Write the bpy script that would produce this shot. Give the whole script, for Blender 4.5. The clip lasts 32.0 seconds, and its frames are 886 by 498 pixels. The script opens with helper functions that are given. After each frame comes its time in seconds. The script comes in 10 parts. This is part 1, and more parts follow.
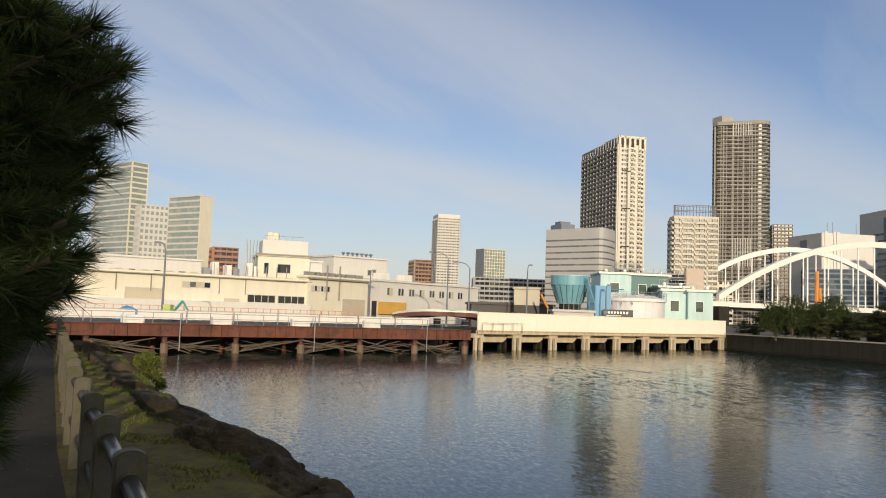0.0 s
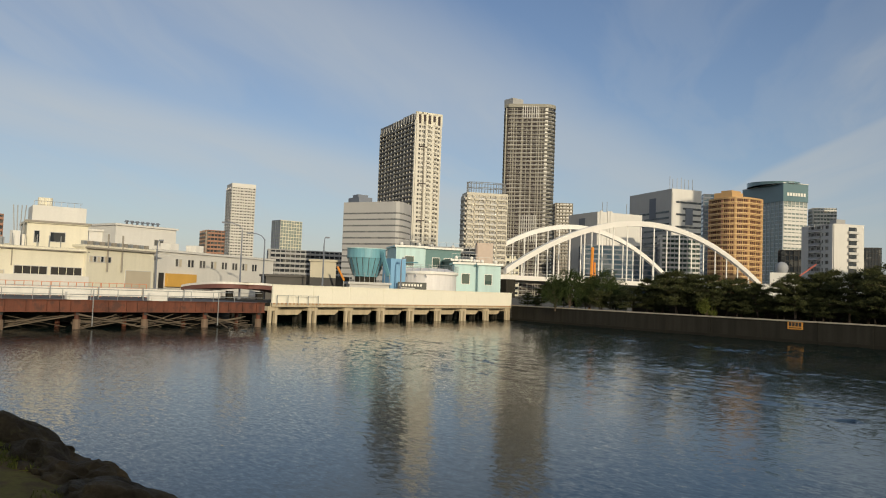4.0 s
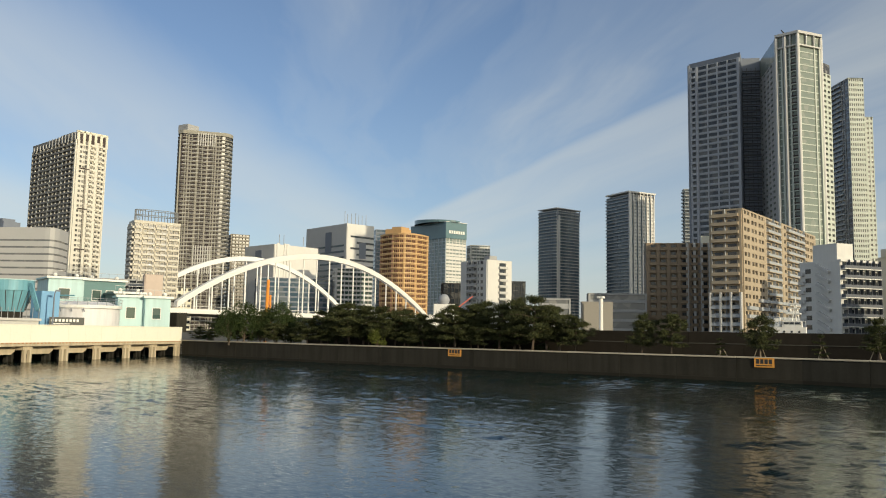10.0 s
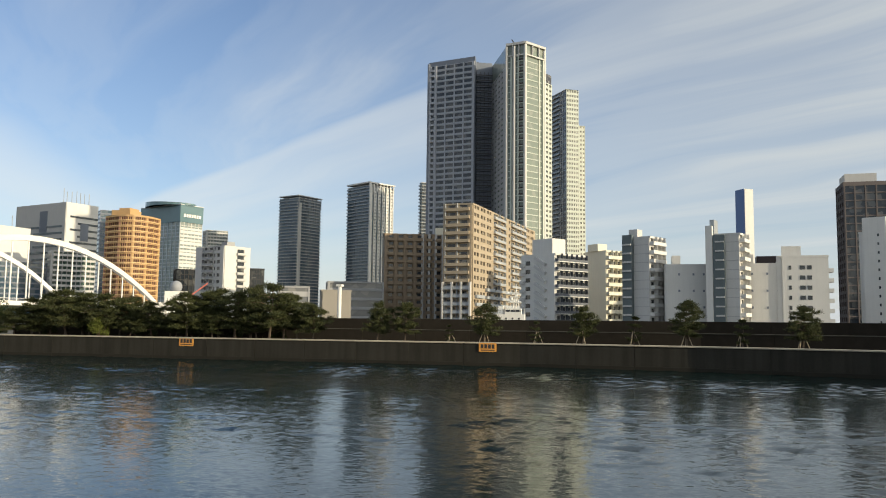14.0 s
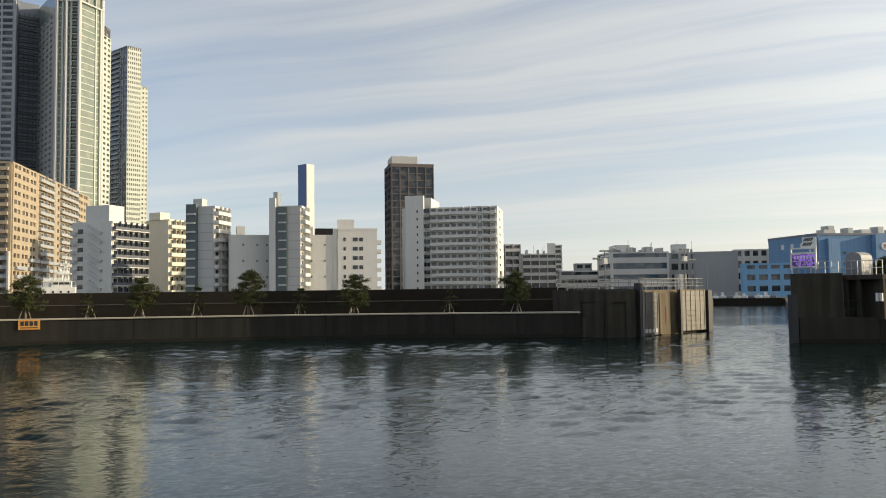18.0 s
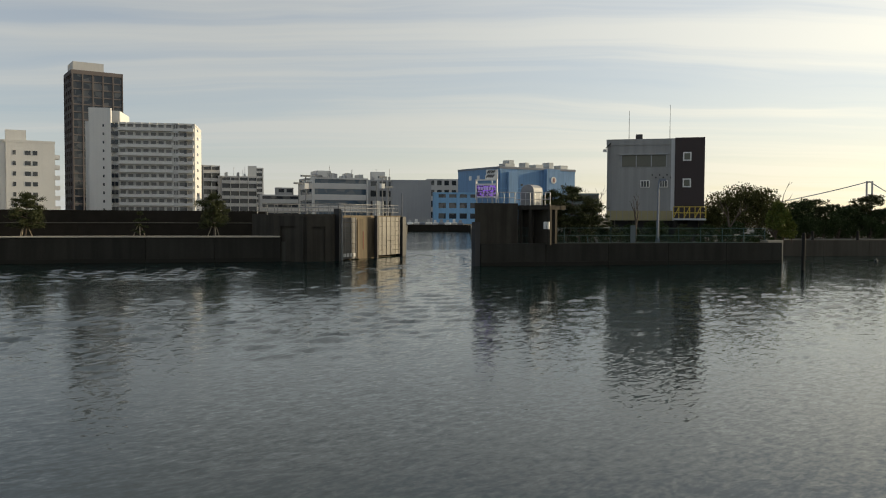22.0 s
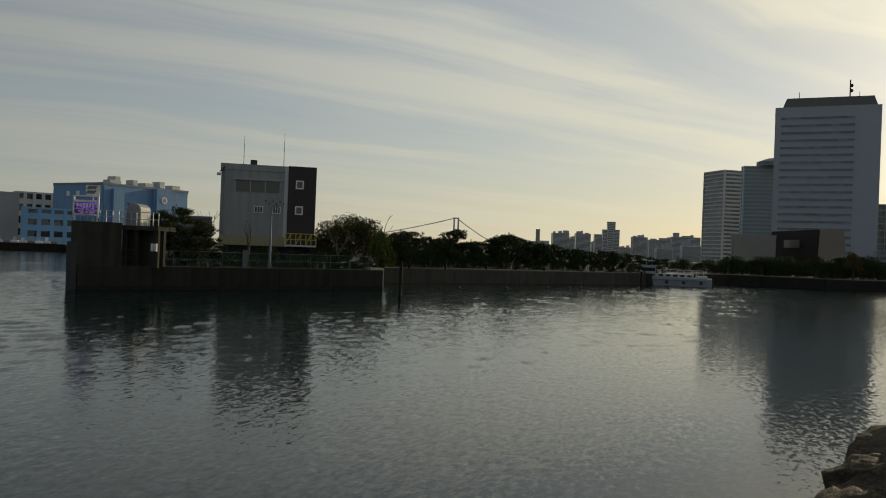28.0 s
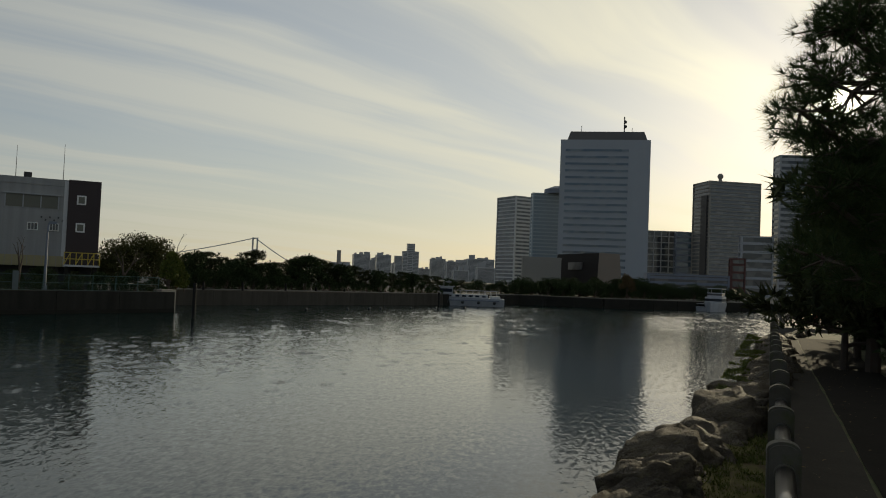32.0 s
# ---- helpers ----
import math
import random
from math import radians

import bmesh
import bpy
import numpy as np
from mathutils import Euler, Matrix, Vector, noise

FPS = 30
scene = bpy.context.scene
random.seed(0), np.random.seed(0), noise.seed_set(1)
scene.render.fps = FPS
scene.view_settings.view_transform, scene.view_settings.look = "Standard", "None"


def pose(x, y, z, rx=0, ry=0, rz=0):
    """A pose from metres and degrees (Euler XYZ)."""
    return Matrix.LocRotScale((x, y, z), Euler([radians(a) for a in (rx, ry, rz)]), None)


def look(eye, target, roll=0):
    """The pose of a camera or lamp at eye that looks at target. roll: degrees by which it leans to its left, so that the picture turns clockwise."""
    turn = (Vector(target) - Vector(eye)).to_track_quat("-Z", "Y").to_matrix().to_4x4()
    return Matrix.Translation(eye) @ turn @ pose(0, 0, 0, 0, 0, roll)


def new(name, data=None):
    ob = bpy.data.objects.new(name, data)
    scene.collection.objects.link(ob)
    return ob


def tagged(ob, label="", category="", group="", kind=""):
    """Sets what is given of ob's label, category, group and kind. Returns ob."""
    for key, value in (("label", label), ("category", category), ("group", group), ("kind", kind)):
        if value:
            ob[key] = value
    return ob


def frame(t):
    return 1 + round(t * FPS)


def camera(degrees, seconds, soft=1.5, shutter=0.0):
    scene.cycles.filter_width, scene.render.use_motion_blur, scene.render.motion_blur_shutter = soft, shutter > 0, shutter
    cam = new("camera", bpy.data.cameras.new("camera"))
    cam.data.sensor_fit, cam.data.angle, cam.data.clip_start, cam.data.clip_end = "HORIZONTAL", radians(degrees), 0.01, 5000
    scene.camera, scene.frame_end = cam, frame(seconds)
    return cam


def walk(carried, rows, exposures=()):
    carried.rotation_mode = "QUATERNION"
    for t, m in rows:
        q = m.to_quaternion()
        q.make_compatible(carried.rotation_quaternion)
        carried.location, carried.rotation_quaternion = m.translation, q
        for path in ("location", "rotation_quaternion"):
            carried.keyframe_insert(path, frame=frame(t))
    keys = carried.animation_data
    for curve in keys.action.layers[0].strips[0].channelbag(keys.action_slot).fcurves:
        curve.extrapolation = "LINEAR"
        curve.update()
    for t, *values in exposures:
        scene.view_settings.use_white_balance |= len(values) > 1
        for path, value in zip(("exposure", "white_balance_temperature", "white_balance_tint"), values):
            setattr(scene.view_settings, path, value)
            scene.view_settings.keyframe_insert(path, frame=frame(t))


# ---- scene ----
# One lens; the camera turns where it stands, held a quarter of a metre before the turning axis.
cam = camera(57.84, 32.0, soft=1.05)
EYE = 4.0
# seconds, yaw to the left, pitch, roll
PATH = [
    (0, 70.17, 4.42, 2.06), (0.5, 68.57, 4.67, 2.12), (1, 66.81, 4.13, 2.03), (1.5, 65.14, 3.88, 1.88),
    (2, 63.55, 3.83, 1.76), (2.5, 61.31, 4.20, 2.01), (3, 59.73, 4.22, 2.26), (3.5, 57.38, 3.35, 2.19),
    (4, 55.67, 2.98, 2.05), (4.5, 53.56, 2.76, 1.75), (6.5, 47.05, 2.31, 1.35), (7, 44.60, 2.94, 1.26),
    (7.5, 42.93, 3.89, 1.13), (8, 41.60, 4.50, 0.98), (8.5, 39.33, 4.71, 0.92), (9, 36.95, 5.21, 1.14),
    (9.5, 34.93, 5.31, 1.06), (10, 32.88, 5.91, 1.00), (10.5, 30.60, 6.15, 1.04), (11, 27.81, 5.92, 1.07),
    (11.5, 25.74, 5.85, 1.25), (12, 23.24, 5.76, 1.14), (12.5, 20.46, 6.31, 0.94), (13, 18.70, 5.91, 0.50),
    (13.5, 16.27, 5.51, 0.24), (15.5, 6.08, 4.86, 1.36), (16, 0.01, 4.12, 0.11), (16.5, -5.30, 4.52, -0.37),
    (17, -10.02, 4.42, -0.64), (17.5, -13.08, 3.95, -0.64), (18, -16.02, 3.18, -0.72), (18.5, -19.66, 1.79, -0.58),
    (19, -23.58, 1.14, -0.40), (19.5, -26.82, 0.76, -0.39), (20, -29.38, 0.30, -0.28), (20.5, -30.62, -0.22, -0.52),
    (21, -33.25, -1.14, -0.58), (21.5, -35.29, -2.17, -0.45), (22, -37.07, -2.29, 0.27), (22.5, -39.87, -1.76, 1.45),
    (23, -40.92, -1.99, 1.94), (23.5, -42.47, -1.97, 1.53), (24, -45.84, -1.94, 1.29), (24.5, -48.36, -2.09, 1.23),
    (25, -50.42, -1.57, 1.10), (25.5, -53.23, -1.55, 1.08), (26, -55.90, -1.16, 1.39), (26.5, -58.18, -0.88, 1.62),
    (28.5, -65.99, 0.48, 2.50), (29, -67.92, 0.79, 2.77), (29.5, -70.00, 0.82, 2.78), (30, -71.72, 1.04, 2.90),
    (30.5, -73.37, 1.72, 3.04), (31, -74.93, 1.86, 2.79), (31.5, -76.60, 1.79, 2.50), (32, -78.20, 2.16, 2.29),
]


def held(yaw, pitch, roll):
    a, b = radians(yaw), radians(pitch)
    eye = (-0.25 * math.sin(a), 0.25 * math.cos(a), EYE)
    way = (-math.sin(a) * math.cos(b), math.cos(a) * math.cos(b), math.sin(b))
    return look(eye, [e + 5 * w for e, w in zip(eye, way)], roll)


# stops, white balance and tint, as the camera corrects itself on the way
EXPOSURES = [(0, -0.10, 6500, 14), (2, -0.29, 6500, 12), (4, -0.34, 6500, 10), (9, -0.08, 6450, 7), (13, 0.25, 6450, 8), (16, 0.44, 6550, 10), (19, 0.38, 6700, 10), (24, -0.20, 6900, 8), (26, -0.52, 6900, 7), (29, -0.76, 6750, 6), (31, -0.85, 6700, 6), (32, -0.72, 6700, 6)]
walk(cam, [(t, held(a, b, c)) for t, a, b, c in PATH], EXPOSURES)

# ---- sky, sun ----
SUN_AZ, SUN_EL = 104.1, 12.1
world = bpy.data.worlds.new("sky")
scene.world = world
world.use_nodes = True
nt = world.node_tree
nt.nodes.clear()


def node(tree, kind, inputs=None, **props):
    n = tree.nodes.new(kind)
    for k, v in props.items():
        setattr(n, k, v)
    for k, v in (inputs or {}).items():
        if isinstance(v, bpy.types.NodeSocket):
            tree.links.new(v, n.inputs[k])
        else:
            n.inputs[k].default_value = v
    return n


def math_node(tree, op, a, b=0.0, c=0.0, clamp=False):
    n = tree.nodes.new("ShaderNodeMath")
    n.operation, n.use_clamp = op, clamp
    for i, v in enumerate((a, b, c)):
        if isinstance(v, bpy.types.NodeSocket):
            tree.links.new(v, n.inputs[i])
        else:
            n.inputs[i].default_value = v
    return n.outputs[0]


def ramp(tree, fac, stops, mode="LINEAR"):
    n = tree.nodes.new("ShaderNodeValToRGB")
    n.color_ramp.interpolation = mode
    el = n.color_ramp.elements
    el[0].position, el[1].position = stops[0][0], stops[-1][0]
    el[0].color, el[1].color = stops[0][1], stops[-1][1]
    for p, c in stops[1:-1]:
        el.new(p).color = c
    tree.links.new(fac, n.inputs[0])
    return n.outputs[0]


def grey(v):
    return (v, v, v, 1)


def mix(tree, fac, a, b, kind="MIX"):
    n = tree.nodes.new("ShaderNodeMix")
    n.data_type, n.blend_type = "RGBA", kind
    for i, v in ((0, fac), (6, a), (7, b)):
        if isinstance(v, bpy.types.NodeSocket):
            tree.links.new(v, n.inputs[i])
        else:
            n.inputs[i].default_value = v if not isinstance(v, tuple) or len(v) == 4 else (*v, 1)
    return n.outputs[2]


def make_sky():
    sky = node(nt, "ShaderNodeTexSky", sky_type="NISHITA", sun_disc=False, sun_elevation=radians(SUN_EL), sun_rotation=radians(SUN_AZ),
               air_density=1.0, dust_density=0.35, ozone_density=2.6)
    co = node(nt, "ShaderNodeTexCoord").outputs["Generated"]
    # streaks of high cloud on a flat layer overhead, drawn out along one wind direction
    sep = node(nt, "ShaderNodeSeparateXYZ", {0: co})
    up = math_node(nt, "ADD", math_node(nt, "MAXIMUM", sep.outputs[2], 0.0), 0.06)
    px = math_node(nt, "DIVIDE", sep.outputs[0], up)
    py = math_node(nt, "DIVIDE", sep.outputs[1], up)
    flat = node(nt, "ShaderNodeCombineXYZ", {0: px, 1: py}).outputs[0]
    turn = node(nt, "ShaderNodeMapping", {"Vector": flat, "Rotation": (0, 0, radians(-WIND))}).outputs[0]
    wobble = node(nt, "ShaderNodeTexNoise", {"Vector": turn, "Scale": 0.35, "Detail": 3.0}).outputs["Color"]
    wob = node(nt, "ShaderNodeVectorMath", {0: wobble, 1: (0.5, 0.5, 0.5)}, operation="SUBTRACT").outputs[0]
    wob = node(nt, "ShaderNodeVectorMath", {0: wob, "Scale": 1.1}, operation="SCALE").outputs[0]
    bent = node(nt, "ShaderNodeVectorMath", {0: turn, 1: wob}, operation="ADD").outputs[0]
    broad = node(nt, "ShaderNodeTexNoise", {"Vector": node(nt, "ShaderNodeMapping", {"Vector": bent, "Scale": (0.62, 0.10, 1), "Location": CLOUD_AT}).outputs[0],
                                           "Scale": 1.0, "Detail": 5.0, "Roughness": 0.5}).outputs[0]
    fine = node(nt, "ShaderNodeTexNoise", {"Vector": node(nt, "ShaderNodeMapping", {"Vector": bent, "Scale": (2.0, 0.11, 1)}).outputs[0],
                                          "Scale": 1.0, "Detail": 7.0, "Roughness": 0.56}).outputs[0]
    cover = math_node(nt, "ADD", math_node(nt, "MULTIPLY", broad, 0.60), math_node(nt, "MULTIPLY", fine, 0.46))
    # the veil thickens towards the sun's side
    sun = (math.sin(radians(SUN_AZ)) * math.cos(radians(SUN_EL)), math.cos(radians(SUN_AZ)) * math.cos(radians(SUN_EL)), math.sin(radians(SUN_EL)))
    dot = node(nt, "ShaderNodeVectorMath", {0: co, 1: sun}, operation="DOT_PRODUCT").outputs["Value"]
    cover = math_node(nt, "ADD", cover, math_node(nt, "MULTIPLY", math_node(nt, "MAXIMUM", math_node(nt, "MINIMUM", dot, 0.12), -0.4), 0.19))
    # a clear opening in the veil towards the west-north-west
    gap = (math.sin(radians(-44)) * math.cos(radians(24)), math.cos(radians(-44)) * math.cos(radians(24)), math.sin(radians(24)))
    open_sky = node(nt, "ShaderNodeVectorMath", {0: co, 1: gap}, operation="DOT_PRODUCT").outputs["Value"]
    open_sky = math_node(nt, "MULTIPLY", math_node(nt, "SUBTRACT", open_sky, 0.74), 4.0, clamp=True)
    cover = math_node(nt, "SUBTRACT", cover, math_node(nt, "MULTIPLY", open_sky, 0.18))
    amount = math_node(nt, "MULTIPLY", ramp(nt, cover, [(0.30, grey(0.04)), (0.40, grey(0.26)), (0.50, grey(0.52)), (0.66, grey(1.0))], "EASE"), CLOUD)
    # the straight edge of a cirrus sheet that lies along the wind
    edge = math_node(nt, "SUBTRACT", math_node(nt, "MULTIPLY_ADD", px, 0.64, py), 2.12)
    edge = math_node(nt, "ADD", edge, math_node(nt, "MULTIPLY_ADD", broad, 0.5, -0.25))
    sheet = math_node(nt, "MULTIPLY", ramp(nt, edge, [(0.0, grey(0.0)), (0.16, grey(0.74)), (0.5, grey(0.88)), (1.0, grey(0.5))], "EASE"),
                      math_node(nt, "MULTIPLY_ADD", fine, 1.7, -0.12, clamp=True))
    amount = math_node(nt, "MAXIMUM", amount, math_node(nt, "MULTIPLY", sheet, CLOUD))
    # loose wisps that cross the wind
    across = node(nt, "ShaderNodeMapping", {"Vector": flat, "Rotation": (0, 0, radians(-38))}).outputs[0]
    across = node(nt, "ShaderNodeVectorMath", {0: across, 1: wob}, operation="ADD").outputs[0]
    wisp = node(nt, "ShaderNodeTexNoise", {"Vector": node(nt, "ShaderNodeMapping", {"Vector": across, "Scale": (1.5, 0.3, 1), "Location": (0.4, 2.3, 0)}).outputs[0],
                                          "Scale": 1.0, "Detail": 6.0, "Roughness": 0.58}).outputs[0]
    amount = math_node(nt, "MAXIMUM", amount, ramp(nt, wisp, [(0.42, grey(0.0)), (0.54, grey(0.13)), (0.74, grey(0.38))], "EASE"))
    # two broad soft bands of thin veil in the west
    lane = math_node(nt, "MULTIPLY_ADD", math_node(nt, "MULTIPLY_ADD", py, 0.35, px), 0.2, 1.0)
    lane = math_node(nt, "ADD", lane, math_node(nt, "MULTIPLY_ADD", wisp, 0.16, -0.08))
    veil = ramp(nt, lane, [(0.0, grey(0.15)), (0.28, grey(0.62)), (0.43, grey(0.12)), (0.62, grey(0.50)), (0.74, grey(0.0))], "EASE")
    amount = math_node(nt, "MAXIMUM", amount, math_node(nt, "MULTIPLY", veil, math_node(nt, "MULTIPLY_ADD", wisp, 1.2, 0.3, clamp=True)))
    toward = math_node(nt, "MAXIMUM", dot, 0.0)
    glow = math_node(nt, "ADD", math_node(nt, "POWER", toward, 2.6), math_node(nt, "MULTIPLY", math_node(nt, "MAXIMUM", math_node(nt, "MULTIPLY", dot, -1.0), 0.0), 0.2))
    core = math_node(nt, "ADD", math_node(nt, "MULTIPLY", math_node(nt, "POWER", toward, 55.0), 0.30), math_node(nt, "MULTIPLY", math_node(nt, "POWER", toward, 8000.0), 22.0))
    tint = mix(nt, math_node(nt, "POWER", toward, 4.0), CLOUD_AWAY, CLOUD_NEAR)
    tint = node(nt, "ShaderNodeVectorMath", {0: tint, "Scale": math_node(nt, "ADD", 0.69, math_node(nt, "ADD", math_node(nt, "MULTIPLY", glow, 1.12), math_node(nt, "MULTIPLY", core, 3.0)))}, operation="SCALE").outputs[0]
    clear = node(nt, "ShaderNodeVectorMath", {0: sky.outputs[0], 1: (1.33, 1.22, 1.29)}, operation="MULTIPLY").outputs[0]
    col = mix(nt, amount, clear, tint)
    # haze over the horizon, cool away from the sun and warm towards it
    low = math_node(nt, "POWER", math_node(nt, "SUBTRACT", 1.0, math_node(nt, "MAXIMUM", sep.outputs[2], 0.0)), 9.0)
    haze = mix(nt, math_node(nt, "POWER", toward, 1.3), HAZE_AWAY, HAZE_NEAR)
    col = mix(nt, math_node(nt, "MULTIPLY", low, 0.62), col, haze)
    bg = node(nt, "ShaderNodeBackground", {"Color": col, "Strength": SKY})
    out = node(nt, "ShaderNodeOutputWorld", {"Surface": bg.outputs[0]})


SKY, CLOUD, WIND, CLOUD_AT = 0.10, 0.80, 54.0, (3.1, 0.7, 0)
CLOUD_AWAY, CLOUD_NEAR = (7.75, 7.95, 7.7), (8.6, 7.9, 5.9)
HAZE_AWAY, HAZE_NEAR = (5.1, 5.6, 6.2), (12.5, 10.8, 6.9)
make_sky()
lamp = bpy.data.lights.new("sun", "SUN")
lamp.energy, lamp.angle, lamp.color = 3.65, radians(0.6), (1.0, 0.85, 0.60)
sun_ob = new("sun", lamp)
sun_ob.matrix_world = look((0, 0, 0), (-math.sin(radians(SUN_AZ)) * math.cos(radians(SUN_EL)), -math.cos(radians(SUN_AZ)) * math.cos(radians(SUN_EL)), -math.sin(radians(SUN_EL))))

# ---- materials ----
MATS = {}


def material(name, color, rough=0.7, metal=0.0, vary=0.12, scale=0.6, grain=0.08, bump=0.0, streak=0.0, spec=0.5, second=None, second_at=0.6):
    """Paint, concrete, plaster, rust and the like: two scales of variation, optional rain streaks and relief."""
    if name in MATS:
        return MATS[name]
    m = MATS[name] = bpy.data.materials.new(name)
    m.use_nodes = True
    t = m.node_tree
    b = t.nodes["Principled BSDF"]
    pos = node(t, "ShaderNodeNewGeometry").outputs["Position"]
    big = node(t, "ShaderNodeTexNoise", {"Vector": pos, "Scale": scale, "Detail": 4.0}).outputs[0]
    small = node(t, "ShaderNodeTexNoise", {"Vector": pos, "Scale": scale * 14, "Detail": 5.0, "Roughness": 0.65}).outputs[0]
    rnd = node(t, "ShaderNodeObjectInfo").outputs["Random"]
    f = math_node(t, "ADD", math_node(t, "MULTIPLY_ADD", big, 2 * vary, 1 - vary), math_node(t, "MULTIPLY_ADD", small, 2 * grain, -grain))
    f = math_node(t, "ADD", f, math_node(t, "MULTIPLY_ADD", rnd, vary * 0.5, -vary * 0.25))
    if streak:
        run = node(t, "ShaderNodeTexNoise", {"Vector": node(t, "ShaderNodeMapping", {"Vector": pos, "Scale": (1.6, 1.6, 0.09)}).outputs[0], "Scale": 1.0, "Detail": 5.0}).outputs[0]
        f = math_node(t, "MULTIPLY", f, ramp(t, run, [(0.35, grey(1 - streak)), (0.6, grey(1.0))]))
    base = color
    if second:
        pick = ramp(t, node(t, "ShaderNodeTexNoise", {"Vector": pos, "Scale": scale * 2.7, "Detail": 6.0, "Roughness": 0.6}).outputs[0],
                    [(second_at - 0.08, grey(0)), (second_at + 0.08, grey(1))])
        base = mix(t, pick, (*color, 1), (*second, 1))
    c = node(t, "ShaderNodeVectorMath", {0: base, "Scale": f}, operation="SCALE").outputs[0]
    t.links.new(c, b.inputs["Base Color"])
    b.inputs["Roughness"].default_value, b.inputs["Metallic"].default_value = rough, metal
    b.inputs["Specular IOR Level"].default_value = spec
    if bump:
        bp = node(t, "ShaderNodeBump", {"Height": small, "Strength": 0.6, "Distance": bump})
        t.links.new(bp.outputs[0], b.inputs["Normal"])
    return m


def glass_wall(name, color, cell=3.0, lit=0.25, rough=0.06):
    """Window glass of a far facade: dark panes with curtains and blinds behind some of them."""
    if name in MATS:
        return MATS[name]
    m = MATS[name] = bpy.data.materials.new(name)
    m.use_nodes = True
    t = m.node_tree
    b = t.nodes["Principled BSDF"]
    pos = node(t, "ShaderNodeNewGeometry").outputs["Position"]
    v = node(t, "ShaderNodeTexVoronoi", {"Vector": pos, "Scale": 1 / cell, "Randomness": 0.6})
    pick = ramp(t, node(t, "ShaderNodeSeparateColor", {0: v.outputs["Color"]}).outputs[0], [(0.5, grey(0)), (1.0, grey(lit))])
    t.links.new(mix(t, pick, (*color, 1), (0.45, 0.43, 0.38, 1)), b.inputs["Base Color"])
    b.inputs["Roughness"].default_value, b.inputs["Specular IOR Level"].default_value = rough, 0.55
    return m


def water_material():
    m = bpy.data.materials.new("river_water")
    m.use_nodes = True
    t = m.node_tree
    b = t.nodes["Principled BSDF"]
    pos = node(t, "ShaderNodeNewGeometry").outputs["Position"]
    b.inputs["Base Color"].default_value = (0.005, 0.016, 0.015, 1)
    b.inputs["Roughness"].default_value = 0.115
    b.inputs["IOR"].default_value = 1.38
    def waves(size, turn, stretch, detail):
        mp = node(t, "ShaderNodeMapping", {"Vector": pos, "Rotation": (0, 0, radians(turn)), "Scale": (1 / size, stretch / size, 1)}).outputs[0]
        c = node(t, "ShaderNodeTexNoise", {"Vector": mp, "Scale": 1.0, "Detail": detail, "Roughness": 0.5, "Distortion": 0.4}).outputs["Color"]
        return node(t, "ShaderNodeVectorMath", {0: c, 1: (0.5, 0.5, 0.5)}, operation="SUBTRACT").outputs[0]
    def swell(size, turn, stretch):
        mp = node(t, "ShaderNodeMapping", {"Vector": pos, "Rotation": (0, 0, radians(turn)), "Scale": (1 / size, stretch / size, 1)}).outputs[0]
        return node(t, "ShaderNodeTexNoise", {"Vector": mp, "Scale": 1.0, "Detail": 2.0, "Roughness": 0.5, "Distortion": 0.4}).outputs[0]
    # calmer and rougher patches; fine ripples tilt the surface, longer waves shape it
    patch = ramp(t, node(t, "ShaderNodeTexNoise", {"Vector": node(t, "ShaderNodeMapping", {"Vector": pos, "Scale": (0.014, 0.055, 1)}).outputs[0], "Scale": 1.0, "Detail": 3.0}).outputs[0],
                 [(0.36, grey(0.3)), (0.52, grey(0.8)), (0.66, grey(1.35))])
    slope = None
    for (size, turn, stretch), k in zip(((0.32, -22, 2.2), (0.12, -30, 1.8)), RIPPLE):
        v = node(t, "ShaderNodeVectorMath", {0: waves(size, turn, stretch, 1.0), "Scale": k}, operation="SCALE").outputs[0]
        slope = v if slope is None else node(t, "ShaderNodeVectorMath", {0: slope, 1: v}, operation="ADD").outputs[0]
    slope = node(t, "ShaderNodeVectorMath", {0: slope, "Scale": patch}, operation="SCALE").outputs[0]
    slope = node(t, "ShaderNodeVectorMath", {0: slope, 1: (1, 1, 0)}, operation="MULTIPLY").outputs[0]
    tilt = node(t, "ShaderNodeVectorMath", {0: slope, 1: (0, 0, 1)}, operation="ADD").outputs[0]
    tilt = node(t, "ShaderNodeVectorMath", {0: tilt}, operation="NORMALIZE").outputs[0]
    h = math_node(t, "MULTIPLY", swell(1.5, 20, 0.75), WAVE[0])
    h = math_node(t, "ADD", h, math_node(t, "MULTIPLY", swell(0.55, -35, 0.7), WAVE[1]))
    h = math_node(t, "MULTIPLY", h, math_node(t, "MULTIPLY_ADD", patch, 0.6, 0.4))
    bp = node(t, "ShaderNodeBump", {"Height": h, "Normal": tilt, "Strength": 1.0, "Distance": 1.0})
    t.links.new(bp.outputs[0], b.inputs["Normal"])
    return m


